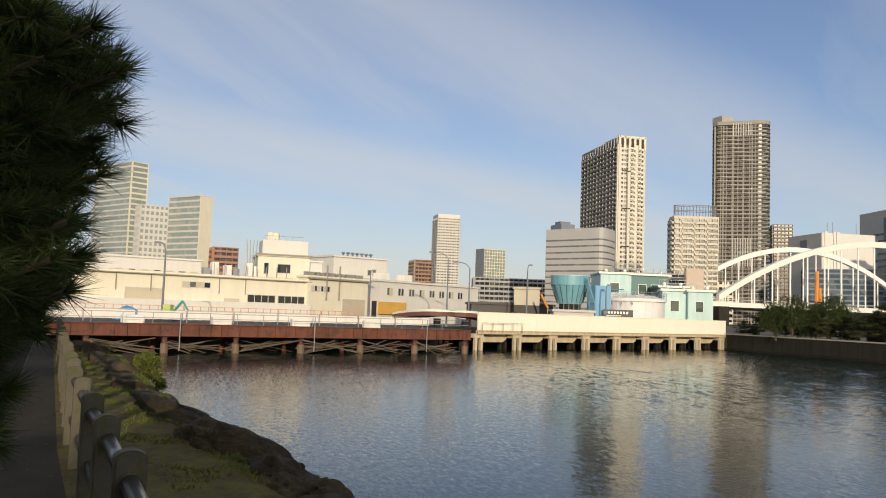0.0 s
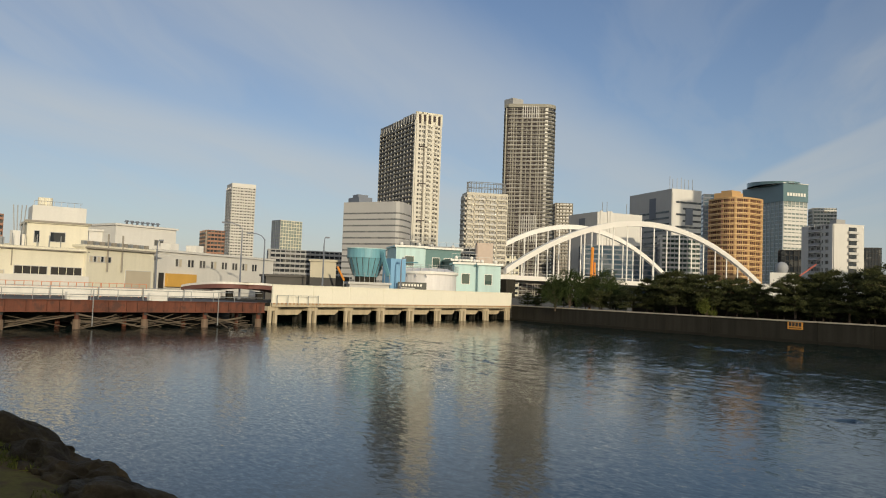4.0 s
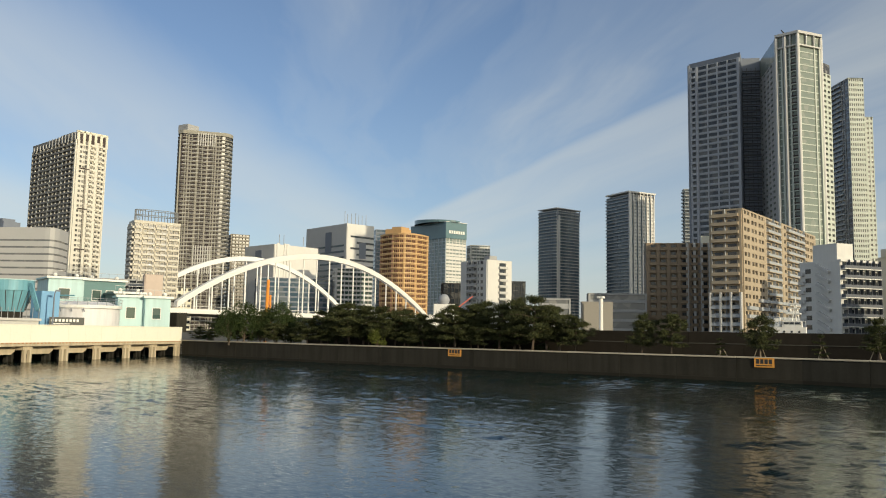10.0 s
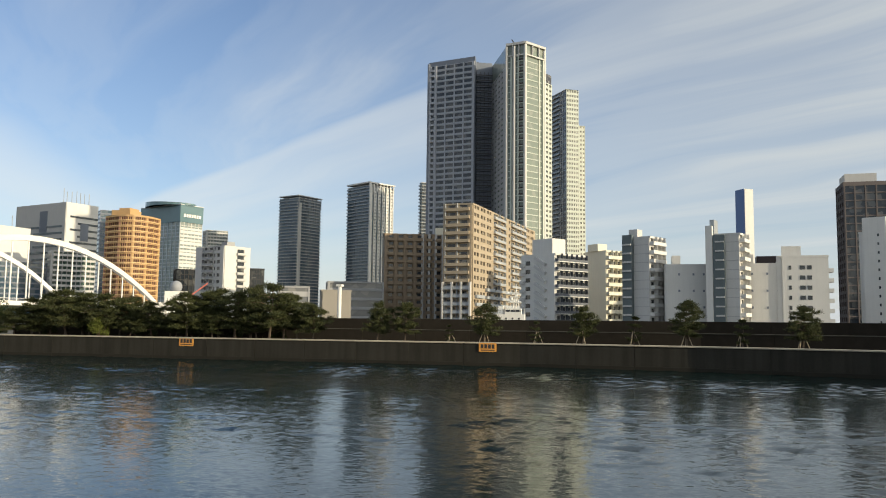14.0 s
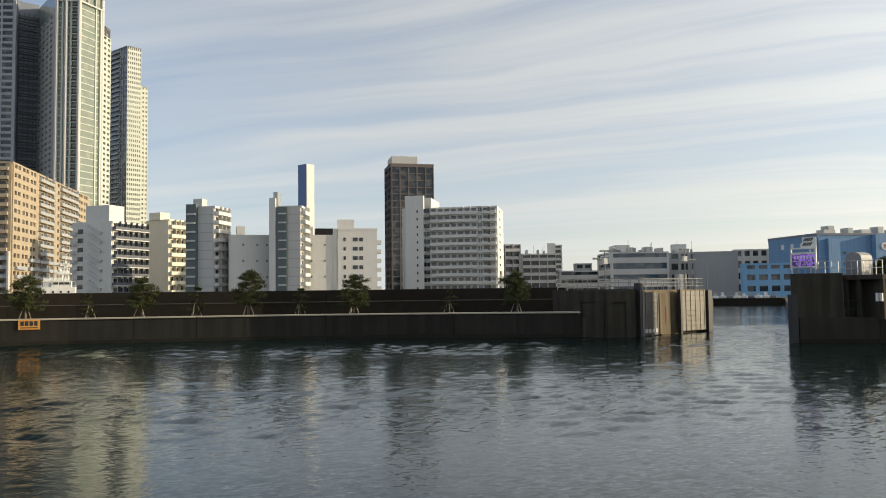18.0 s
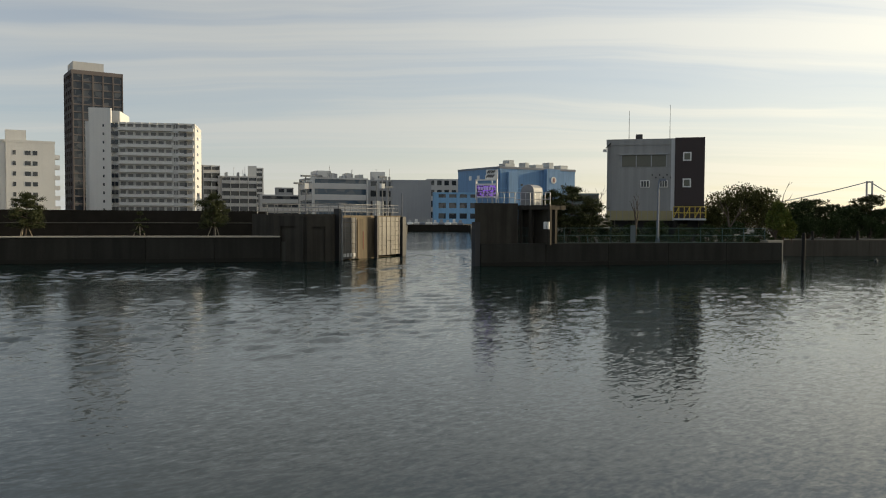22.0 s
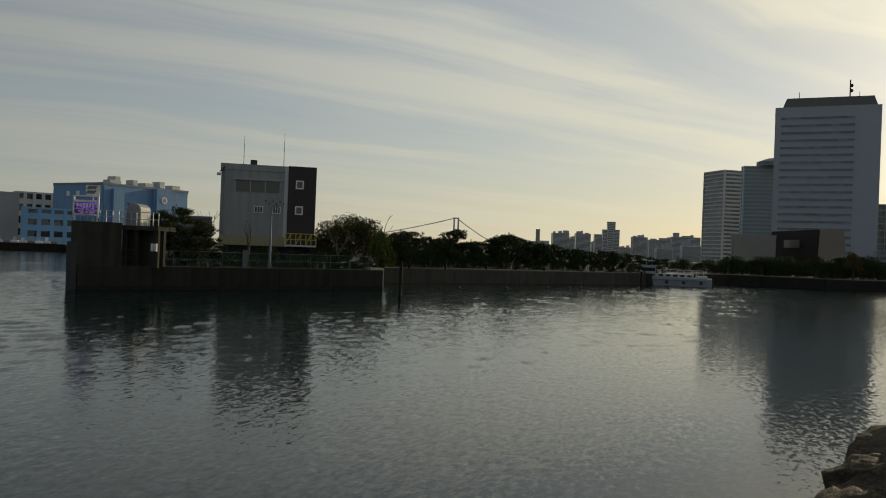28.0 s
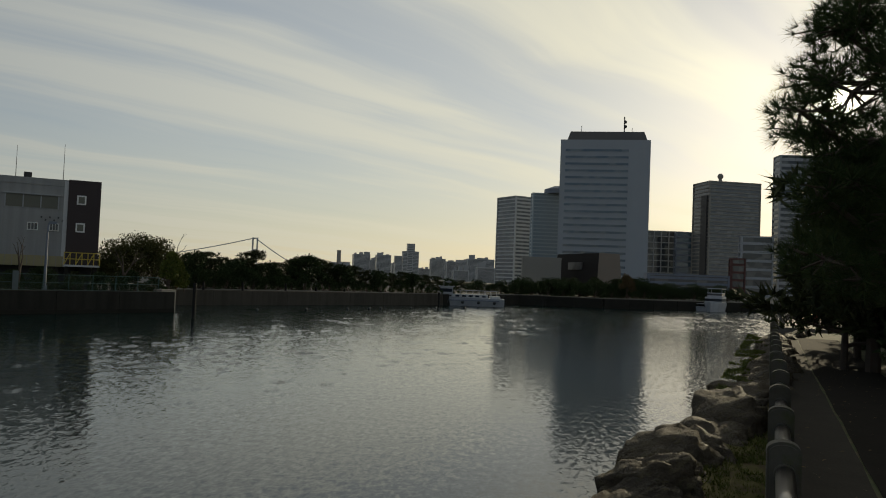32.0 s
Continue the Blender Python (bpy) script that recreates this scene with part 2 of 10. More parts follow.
WAVE, RIPPLE = (0.0, 0.008), (0.16, 0.14)
WATER = water_material()
# Taken near-black: the quay face's lack of sun is put into this concrete.
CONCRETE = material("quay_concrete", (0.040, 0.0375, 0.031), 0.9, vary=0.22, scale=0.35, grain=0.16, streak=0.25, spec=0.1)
DARKQUAY = material("near_black_quay", (0.024, 0.022, 0.017), 0.9, vary=0.3, scale=0.5, spec=0.2)
# Sun along the quay top is put into this brighter sandy tone.
COPING = material("pale_coping", (0.44, 0.38, 0.29), 0.85, vary=0.12, scale=0.8)
# Terrace walls' shade is likewise put into this very dark stone.
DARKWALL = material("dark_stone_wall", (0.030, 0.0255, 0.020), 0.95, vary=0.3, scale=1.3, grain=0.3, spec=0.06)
EARTH = material("city_ground", (0.075, 0.070, 0.055), 0.95, vary=0.2, scale=0.05)
GRASS = material("short_grass", (0.060, 0.075, 0.022), 0.95, vary=0.3, scale=0.9, grain=0.3, bump=0.002, second=(0.13, 0.10, 0.05), second_at=0.56)
RUST = material("rusty_steel", (0.16, 0.055, 0.032), 0.8, vary=0.25, scale=0.5, grain=0.18, streak=0.3, second=(0.085, 0.04, 0.03), second_at=0.58)
TIMBER = material("weathered_brace", (0.14, 0.11, 0.08), 0.85, vary=0.2, scale=1.2)
DARKSTEEL = material("dark_steel", (0.035, 0.033, 0.032), 0.6)
WHITEPAINT = material("white_paint", (0.80, 0.78, 0.73), 0.55, vary=0.05, scale=0.4, grain=0.03, streak=0.08)
GALV = material("galvanised_steel", (0.42, 0.43, 0.43), 0.45, metal=0.6)
CREAM = material("cream_wall", (0.73, 0.69, 0.56), 0.75, vary=0.06, scale=0.3, streak=0.05)
WHITEWALL = material("white_wall", (0.66, 0.645, 0.61), 0.75, vary=0.06, scale=0.25, streak=0.04)
GREYWALL = material("grey_wall", (0.36, 0.36, 0.36), 0.75, vary=0.08, scale=0.2, streak=0.05)
PALEGREY = material("pale_grey_wall", (0.55, 0.54, 0.52), 0.75, vary=0.06, scale=0.2, streak=0.04)
TAUPE = material("taupe_wall", (0.29, 0.265, 0.225), 0.75, vary=0.08, scale=0.2)
TANWALL = material("tan_tile_wall", (0.40, 0.325, 0.23), 0.7, vary=0.08, scale=0.3)
ORANGEWALL = material("ochre_tile_wall", (0.52, 0.33, 0.15), 0.6, vary=0.08, scale=0.3)
BRICKWALL = material("red_brown_wall", (0.34, 0.18, 0.12), 0.75, vary=0.1, scale=0.2)
DARKBROWN = material("dark_brown_cladding", (0.045, 0.030, 0.028), 0.7, vary=0.12, scale=0.6)
TEALWALL = material("pale_teal_paint", (0.48, 0.66, 0.66), 0.6, vary=0.06, scale=0.5, streak=0.12)
TEALDARK = material("teal_glazed_stair", (0.10, 0.125, 0.13), 0.4, vary=0.15, scale=0.5)
BLUEPAINT = material("turquoise_tank_paint", (0.17, 0.39, 0.47), 0.5, vary=0.1, scale=0.5, streak=0.2)
BLUEWALL = material("sky_blue_wall", (0.20, 0.40, 0.62), 0.7, vary=0.06, scale=0.3, streak=0.1)
DEEPBLUE = material("deep_blue_glass_wall", (0.06, 0.12, 0.30), 0.35, vary=0.05)
NAVYGREY = material("blue_grey_wall", (0.17, 0.19, 0.23), 0.6, vary=0.08, scale=0.3)
ROOF = material("roof_grey", (0.22, 0.21, 0.20), 0.9, vary=0.15, scale=0.4)
GLASS_D = glass_wall("dark_window_glass", (0.028, 0.034, 0.042), 3.0, 0.25)
GLASS_G = glass_wall("green_tinted_glass", (0.06, 0.10, 0.09), 3.2, 0.2)
GLASS_B = glass_wall("blue_tinted_glass", (0.05, 0.085, 0.12), 3.4, 0.25)
# Core behind open balconies: their shade is put into this dark glass.
GLASS_W = glass_wall("shaded_balcony_back", (0.045, 0.044, 0.044), 2.2, 0.5, 0.25)


# ---- building blocks ----
CUBES = {}


def mesh_of(name, bm, *mats, smooth=False):
    me = bpy.data.meshes.new(name)
    bm.to_mesh(me)
    bm.free()
    for m in mats:
        me.materials.append(m)
    if smooth:
        for p in me.polygons:
            p.use_smooth = True
    return me


def add_box(bm, x0, x1, y0, y1, z0, z1, index=0, m=None):
    vs = [bm.verts.new((x, y, z)) for z in (z0, z1) for y in (y0, y1) for x in (x0, x1)]
    if m is not None:
        for v in vs:
            v.co = m @ v.co
    for f in ((0, 2, 3, 1), (4, 5, 7, 6), (0, 1, 5, 4), (2, 6, 7, 3), (1, 3, 7, 5), (0, 4, 6, 2)):
        bm.faces.new([vs[i] for i in f]).material_index = index


def cube(mat):
    if mat.name not in CUBES:
        bm = bmesh.new()
        add_box(bm, 0, 1, 0, 1, 0, 1)
        CUBES[mat.name] = mesh_of("block_" + mat.name, bm, mat)
    return CUBES[mat.name]


def box(name, parent, mat, x0, x1, y0, y1, z0, z1, label=""):
    ob = new(name, cube(mat))
    ob.parent = parent
    ob.matrix_basis = Matrix.LocRotScale((min(x0, x1), min(y0, y1), min(z0, z1)), None, (abs(x1 - x0), abs(y1 - y0), abs(z1 - z0)))
    return tagged(ob, label)


def part(name, bm, mat, parent, label="", smooth=False):
    ob = new(name, mesh_of(name, bm, *(mat if isinstance(mat, (tuple, list)) else (mat,)), smooth=smooth))
    ob.parent = parent
    return tagged(ob, label)


def share(name, me, parent, m=None, label=""):
    ob = new(name, me)
    ob.parent = parent
    if m is not None:
        ob.matrix_basis = m
    return tagged(ob, label)


def thing(name, label, category, m=None, group="", kind=""):
    ob = new(name)
    ob.empty_display_size = 0.3
    if m is not None:
        ob.matrix_basis = m
    return tagged(ob, label, category, group, kind)


def bar(bm, a, b, r, sides=6, r2=None, index=0, caps=True):
    """A round or angular bar from a to b."""
    a, b = Vector(a), Vector(b)
    q = (b - a).to_track_quat("Z", "Y")
    r2 = r if r2 is None else r2
    rings = []
    for p, rad in ((a, r), (b, r2)):
        rings.append([bm.verts.new(p + q @ Vector((rad * math.cos(2 * math.pi * i / sides), rad * math.sin(2 * math.pi * i / sides), 0))) for i in range(sides)])
    for i in range(sides):
        j = (i + 1) % sides
        bm.faces.new((rings[0][i], rings[0][j], rings[1][j], rings[1][i])).material_index = index
    if caps:
        bm.faces.new(rings[0][::-1]).material_index = index
        bm.faces.new(rings[1]).material_index = index


def rod(name, parent, mat, a, b, r, sides=6, label="", r2=None):
    bm = bmesh.new()
    bar(bm, a, b, r, sides, r2)
    return part(name, bm, mat, parent, label)


def P(az, d):
    return Vector((d * math.sin(radians(az)), d * math.cos(radians(az))))


def height(el, d):
    return EYE + d * math.tan(radians(el))


def cross2(a, b):
    return a.x * b.y - a.y * b.x


def frame_at(az, d, phi):
    """Axes at a building's near corner: x along its right-hand face, y along its left-hand face."""
    s, r = P(az, 1), Vector((math.cos(radians(az)), -math.sin(radians(az))))
    u = r * math.cos(radians(phi)) + s * math.sin(radians(phi))
    v = -r * math.sin(radians(phi)) + s * math.cos(radians(phi))
    return P(az, d), u, v


def span(c, u, az):
    s = P(az, 1)
    return -cross2(c, s) / cross2(u, s)


def face_box(bm, side, s0, s1, p0, p1, z0, z1, index=0):
    if side == "R":
        add_box(bm, s0, s1, -p1, -p0, z0, z1, index)
    else:
        add_box(bm, -p1, -p0, s0, s1, z0, z1, index)


def storey(side, length, h, style, bay=3.2):
    """One storey's relief on one face; material 0 wall, 1 trim."""
    bm = bmesh.new()
    n = max(1, round(length / bay))
    if style == "band":
        face_box(bm, side, 0, length, 0, 0.3, 0, h * 0.5)
    elif style == "thin":
        face_box(bm, side, 0, length, 0, 0.3, 0, h * 0.3)
    elif style == "grid":
        face_box(bm, side, 0, length, 0, 0.35, 0, h * 0.42)
        for i in range(n + 1):
            x = i * length / n
            face_box(bm, side, max(0, x - bay * 0.17), min(length, x + bay * 0.17), 0, 0.5, 0, h)
    elif style == "fine":
        face_box(bm, side, 0, length, 0, 0.3, 0, h * 0.17)
        for i in range(n + 1):
            x = i * length / n
            face_box(bm, side, max(0, x - bay * 0.055), min(length, x + bay * 0.055), 0, 0.4, 0, h)
    elif style == "frame":
        face_box(bm, side, 0, length, 0, 0.4, 0, h * 0.16)
        for i in range(n + 1):
            x = i * length / n
            face_box(bm, side, max(0, x - 0.3), min(length, x + 0.3), 0, 0.7, 0, h)
    elif style == "slot":
        face_box(bm, side, 0, length, 0, 0.35, 0, h * 0.5)
        for i in range(n):
            x = i * length / n
            face_box(bm, side, x, x + bay * 0.33, 0, 0.35, h * 0.5, h)
    elif style == "balc":
        face_box(bm, side, 0, length, 0, 1.4, 0, h * 0.1)
        face_box(bm, side, 0, length, 1.25, 1.4, h * 0.1, h * 0.42)
        for i in range(n + 1):
            x = i * length / n
            face_box(bm, side, max(0, x - 0.14), min(length, x + 0.14), 0, 1.3, h * 0.1, h, 1 if i % 2 else 0)
    elif style == "solid":
        face_box(bm, side, 0, length, 0, 1.3, 0, h * 0.1)
        face_box(bm, side, 0, length, 1.15, 1.3, h * 0.1, h * 0.6)
        for i in range(0, n + 1, 2):
            x = i * length / n
            face_box(bm, side, max(0, x - 0.12), min(length, x + 0.12), 0, 1.25, h * 0.1, h, 1)
    elif style == "rail":
        face_box(bm, side, 0, length, 0, 1.3, 0, h * 0.13)
        face_box(bm, side, 0, length, 1.2, 1.3, h * 0.17, h * 0.38, 1)
        for i in range(0, n + 1, 2):
            x = i * length / n
            face_box(bm, side, max(0, x - 0.2), min(length, x + 0.2), 0, 1.35, 0, h)
    return bm


# bays of a facade: boxes (left, right, depth, bottom, top, material) in shares of the bay; 0 wall, 1 trim
BAYS = {
    "w": [(0, 1, 0.5, 0, 1, 0)],
    "p": [(0, 1, 0.95, 0, 1, 0)],
    "t": [(0, 1, 0.95, 0, 1, 1)],
    "i": [(0, 0.2, 0.45, 0, 1, 0), (0.8, 1, 0.45, 0, 1, 0), (0.2, 0.8, 0.45, 0, 0.36, 0), (0.2, 0.8, 0.45, 0.84, 1, 0), (0.2, 0.8, 0.6, 0.31, 0.36, 1)],
    "n": [(0, 0.14, 0.45, 0, 1, 0), (0.86, 1, 0.45, 0, 1, 0), (0.44, 0.56, 0.45, 0, 1, 0), (0.14, 0.86, 0.45, 0, 0.36, 0), (0.14, 0.86, 0.45, 0.84, 1, 0)],
    "b": [(0, 1, 1.4, 0, 0.40, 0), (0, 0.2, 0.1, 0.40, 1, 0), (0.86, 1, 0.1, 0.40, 1, 0), (0, 1, 0.1, 0.82, 1, 0), (0.97, 1, 1.2, 0.40, 1, 1)],
    "d": [(0, 1, 1.4, 0, 0.09, 0), (0, 1, 1.38, 0.09, 0.40, 1), (0, 0.2, 0.1, 0.40, 1, 0), (0.86, 1, 0.1, 0.40, 1, 0), (0, 1, 0.1, 0.82, 1, 0), (0.97, 1, 1.2, 0.40, 1, 1)],
    "r": [(0, 1, 1.3, 0, 0.13, 0), (0, 1, 1.26, 0.13, 0.38, 1), (0, 0.08, 0.3, 0.38, 1, 1)],
    "g": [(0, 1, 0.2, 0, 0.13, 0), (0, 0.06, 0.42, 0, 1, 0), (0.94, 1, 0.42, 0, 1, 0)],
    "l": [(0, 1, 0.55, 0, 0.32, 0), (0, 0.07, 0.55, 0.32, 1, 0), (0.93, 1, 0.55, 0.32, 1, 0), (0.09, 0.91, 0.15, 0.92, 1, 0)],
    "s": [(0, 1, 0.12, 0, 0.2, 1)],
}


def cells(side, length, h, pattern):
    """One storey's relief as a single stepped skin after a pattern of bays; a digit after a letter gives its share of the width."""
    bays = []
    for k in pattern.replace(" ", ""):
        if k.isdigit():
            bays[-1][1] = int(k)
        else:
            bays.append([k, 4])
    unit_w = length / sum(n for _, n in bays)
    boxes, x = [], 0.0
    for kind, n in bays:
        w = n * unit_w
        boxes += [(round(x + a * w, 4), round(x + b * w, 4), p, round(z0 * h, 4), round(z1 * h, 4), k) for a, b, p, z0, z1, k in BAYS[kind]]
        x += w
    xs = sorted({v for b in boxes for v in b[:2]})
    zs = sorted({v for b in boxes for v in b[3:5]})
    X, Z = {v: i for i, v in enumerate(xs)}, {v: i for i, v in enumerate(zs)}
    nx, nz = len(xs) - 1, len(zs) - 1
    grid = {}
    for x0, x1, p, z0, z1, k in boxes:
        for i in range(X[x0], X[x1]):
            for j in range(Z[z0], Z[z1]):
                if p > grid.get((i, j), (0, 0))[0]:
                    grid[i, j] = (p, k)
    bm, made = bmesh.new(), {}

    def at(i, j, p):
        if (i, j, p) not in made:
            made[i, j, p] = bm.verts.new((xs[i], -p, zs[j]) if side == "R" else (-p, xs[i], zs[j]))
        return made[i, j, p]

    for i in range(nx + 1):
        for j in range(nz + 1):
            p, k = grid.get((i, j), (0, 0))
            if p:
                bm.faces.new((at(i, j, p), at(i + 1, j, p), at(i + 1, j + 1, p), at(i, j + 1, p))).material_index = k
            for (a, b), e, f in (((i - 1, j), (i, j), (i, j + 1)), ((i, j - 1), (i, j), (i + 1, j))):
                q, kq = grid.get((a, b), (0, 0))
                if p != q and e[0] <= nx and f[0] <= nx and f[1] <= nz and (p or q):
                    bm.faces.new((at(*e, p), at(*f, p), at(*f, q), at(*e, q))).material_index = k if p > q else kq
    bmesh.ops.recalc_face_normals(bm, faces=bm.faces)
    return bm


def building(name, label, az_l, az_c, az_r, el, d, phi, floors, L, R, wall, core=None, trim=None, lwall=None, base=1.75, bay=3.2, depth=None, top=0.0, first=0, end=None, roofbits=True):
    """A building whose near corner stands at az_c; its faces run to the bearings az_l and az_r. L and R: the relief of the two faces."""
    if end is not None:
        c0, e0 = P(az_c, d), P(az_r, end)
        w = (e0 - c0).normalized()
        s, r = P(az_c, 1), Vector((math.cos(radians(az_c)), -math.sin(radians(az_c))))
        phi = math.degrees(math.atan2(w.dot(s), w.dot(r)))
    c, u, v = frame_at(az_c, d, phi)
    a = span(c, u, az_r)
    b = depth or (span(c, v, az_l) if az_l < az_c - 0.02 else min(a, 25.0))
    b = max(2.0, min(b, 90.0))
    H = height(el, d) - base
    m = Matrix.Translation((c.x, c.y, base)) @ Matrix(((u.x, v.x, 0, 0), (u.y, v.y, 0, 0), (0, 0, 1, 0), (0, 0, 0, 1)))
    t = thing(name, label, "building", m)
    core = core or GLASS_D
    trim = trim or wall
    lwall = lwall or wall
    box("core", t, core, 0, a, 0, b, 0, H - 0.4)
    h = (H - top) / floors
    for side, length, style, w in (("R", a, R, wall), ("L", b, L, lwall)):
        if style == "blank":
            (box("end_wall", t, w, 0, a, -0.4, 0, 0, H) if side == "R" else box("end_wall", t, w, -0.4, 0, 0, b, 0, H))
            continue
        if not style:
            continue
        relief = cells(side, length, h, style[1:]) if style[0] == "=" else storey(side, length, h, style, bay)
        me = mesh_of("storey", relief, w, trim)
        for i in range(first, floors):
            share("storey", me, t, Matrix.Translation((0, 0, i * h)))
        if style in ("band", "thin", "grid", "slot", "frame"):
            (box("corner_pier", t, w, -0.4, 0.5, -0.5, 0.5, 0, H) if side == "R" else box("corner_pier", t, w, -0.5, 0.4, b - 0.6, b, 0, H))
            if side == "R":
                box("corner_pier", t, w, a - 0.6, a, -0.5, 0.4, 0, H)
    box("roof", t, ROOF if roofbits else wall, -0.4, a, -0.4, b, H - 0.4, H - 0.05)
    for x0, x1, y0, y1 in ((-0.45, a + 0.1, -0.45, -0.1), (-0.45, -0.1, -0.1, b), (a - 0.2, a + 0.1, -0.1, b), (-0.45, a + 0.1, b - 0.2, b + 0.1)):
        box("parapet", t, wall if y0 < -0.4 else lwall, x0, x1, y0, y1, H - max(top, 0.6), H)
    t["dims"] = (a, b, H)
    return t


def on_roof(t, name, mat, x0, x1, y0, y1, h, z=0.0, label=""):
    """A block on a building's roof, in shares of its plan."""
    a, b, H = t["dims"]
    return box(name, t, mat, x0 * a, x1 * a, y0 * b, y1 * b, H - 0.06 + z, H + z + h, label)


def ring(bm, pts, out, z0, z1, index=0, close=True):
    """A band round a plan, pushed out by so much, with a top and a bottom."""
    n = len(pts)
    c = sum(pts, Vector((0, 0))) / n
    outer = []
    for i, p in enumerate(pts):
        a, b = pts[i - 1], pts[(i + 1) % n]
        tdir = (b - a).normalized()
        nrm = Vector((tdir.y, -tdir.x))
        outer.append(p + nrm * out)
    lo = [bm.verts.new((p.x, p.y, z0)) for p in outer]
    hi = [bm.verts.new((p.x, p.y, z1)) for p in outer]
    for i in range(n):
        j = (i + 1) % n
        bm.faces.new((lo[i], lo[j], hi[j], hi[i])).material_index = index
    bm.faces.new(lo[::-1]).material_index = index
    bm.faces.new(hi).material_index = index


def tower_round(name, label, pts, z_top, floors, wall, core, band=0.45, out=0.5, base=1.75, top=0.0, core_label=""):
    """A building on any plan (counter-clockwise), with a band at every storey."""
    c = sum(pts, Vector((0, 0))) / len(pts)
    t = thing(name, label, "building", Matrix.Translation((c.x, c.y, base)))
    loc = [p - c for p in pts]
    H = z_top - base
    bm = bmesh.new()
    ring(bm, loc, 0, 0, H - 0.3)
    part("core", bm, core, t)
    h = (H - top) / floors
    bm = bmesh.new()
    ring(bm, loc, out, 0, h * band)
    me = mesh_of("storey_band", bm, wall)
    for i in range(floors):
        share("storey_band", me, t, Matrix.Translation((0, 0, i * h)))
    bm = bmesh.new()
    ring(bm, loc, out * 0.9, H - max(top, 0.8), H)
    part("crown", bm, wall, t)
    t["dims"] = (0, 0, H)
    return t


def arc(c, r, a0, a1, n):
    return [c + Vector((r * math.cos(radians(a0 + (a1 - a0) * i / n)), r * math.sin(radians(a0 + (a1 - a0) * i / n)))) for i in range(n + 1)]

# ---- water and land ----
QUAY = [(-93.5, 76.6), (-70, 76.0), (-45, 76.4), (-12, 77.0), (4, 75.4), (16, 72.4), (31.5, 65.6)]
BANK = [(-33, -2.6), (-29, -1.4), (-20, -0.1), (-15.5, 0.45), (-11.7, 1.1), (-9.1, 1.65), (-6.7, 2.0), (-4, 2.25), (-1, 2.2), (2, 1.6), (4.3, 0.9), (6.1, 0.3), (8.0, 0.0),
        (11.4, -1.0), (13.6, -1.6), (18, -2.8), (23.3, -3.9), (30.2, -5.1), (36, -7.5)]
FAR_SHORE = [(41.9, 50.5), (67.5, 39.3), (69, 44), (80, 47), (104, 34.5), (121, 25.2), (145, 16), (144, 1), (153, -12), (166, -25), (172, -60)]


def sheet(name, pts, z, mat, label, category, drop=0.0, kind="structure"):
    bm = bmesh.new()
    f = bm.faces.new([bm.verts.new((x, y, z)) for x, y in pts])
    if f.normal.z < 0:
        f.normal_flip()
    bmesh.ops.recalc_face_normals(bm, faces=bm.faces)
    f.normal_update()
    if f.normal.z < 0:
        f.normal_flip()
    if drop:
        bmesh.ops.extrude_face_region(bm, geom=[f])
        for v in f.verts:
            v.co.z -= drop
        bmesh.ops.recalc_face_normals(bm, faces=bm.faces)
    bmesh.ops.triangulate(bm, faces=bm.faces, ngon_method="EAR_CLIP")
    return tagged(new(name, mesh_of(name, bm, mat)), label, category, kind=kind)


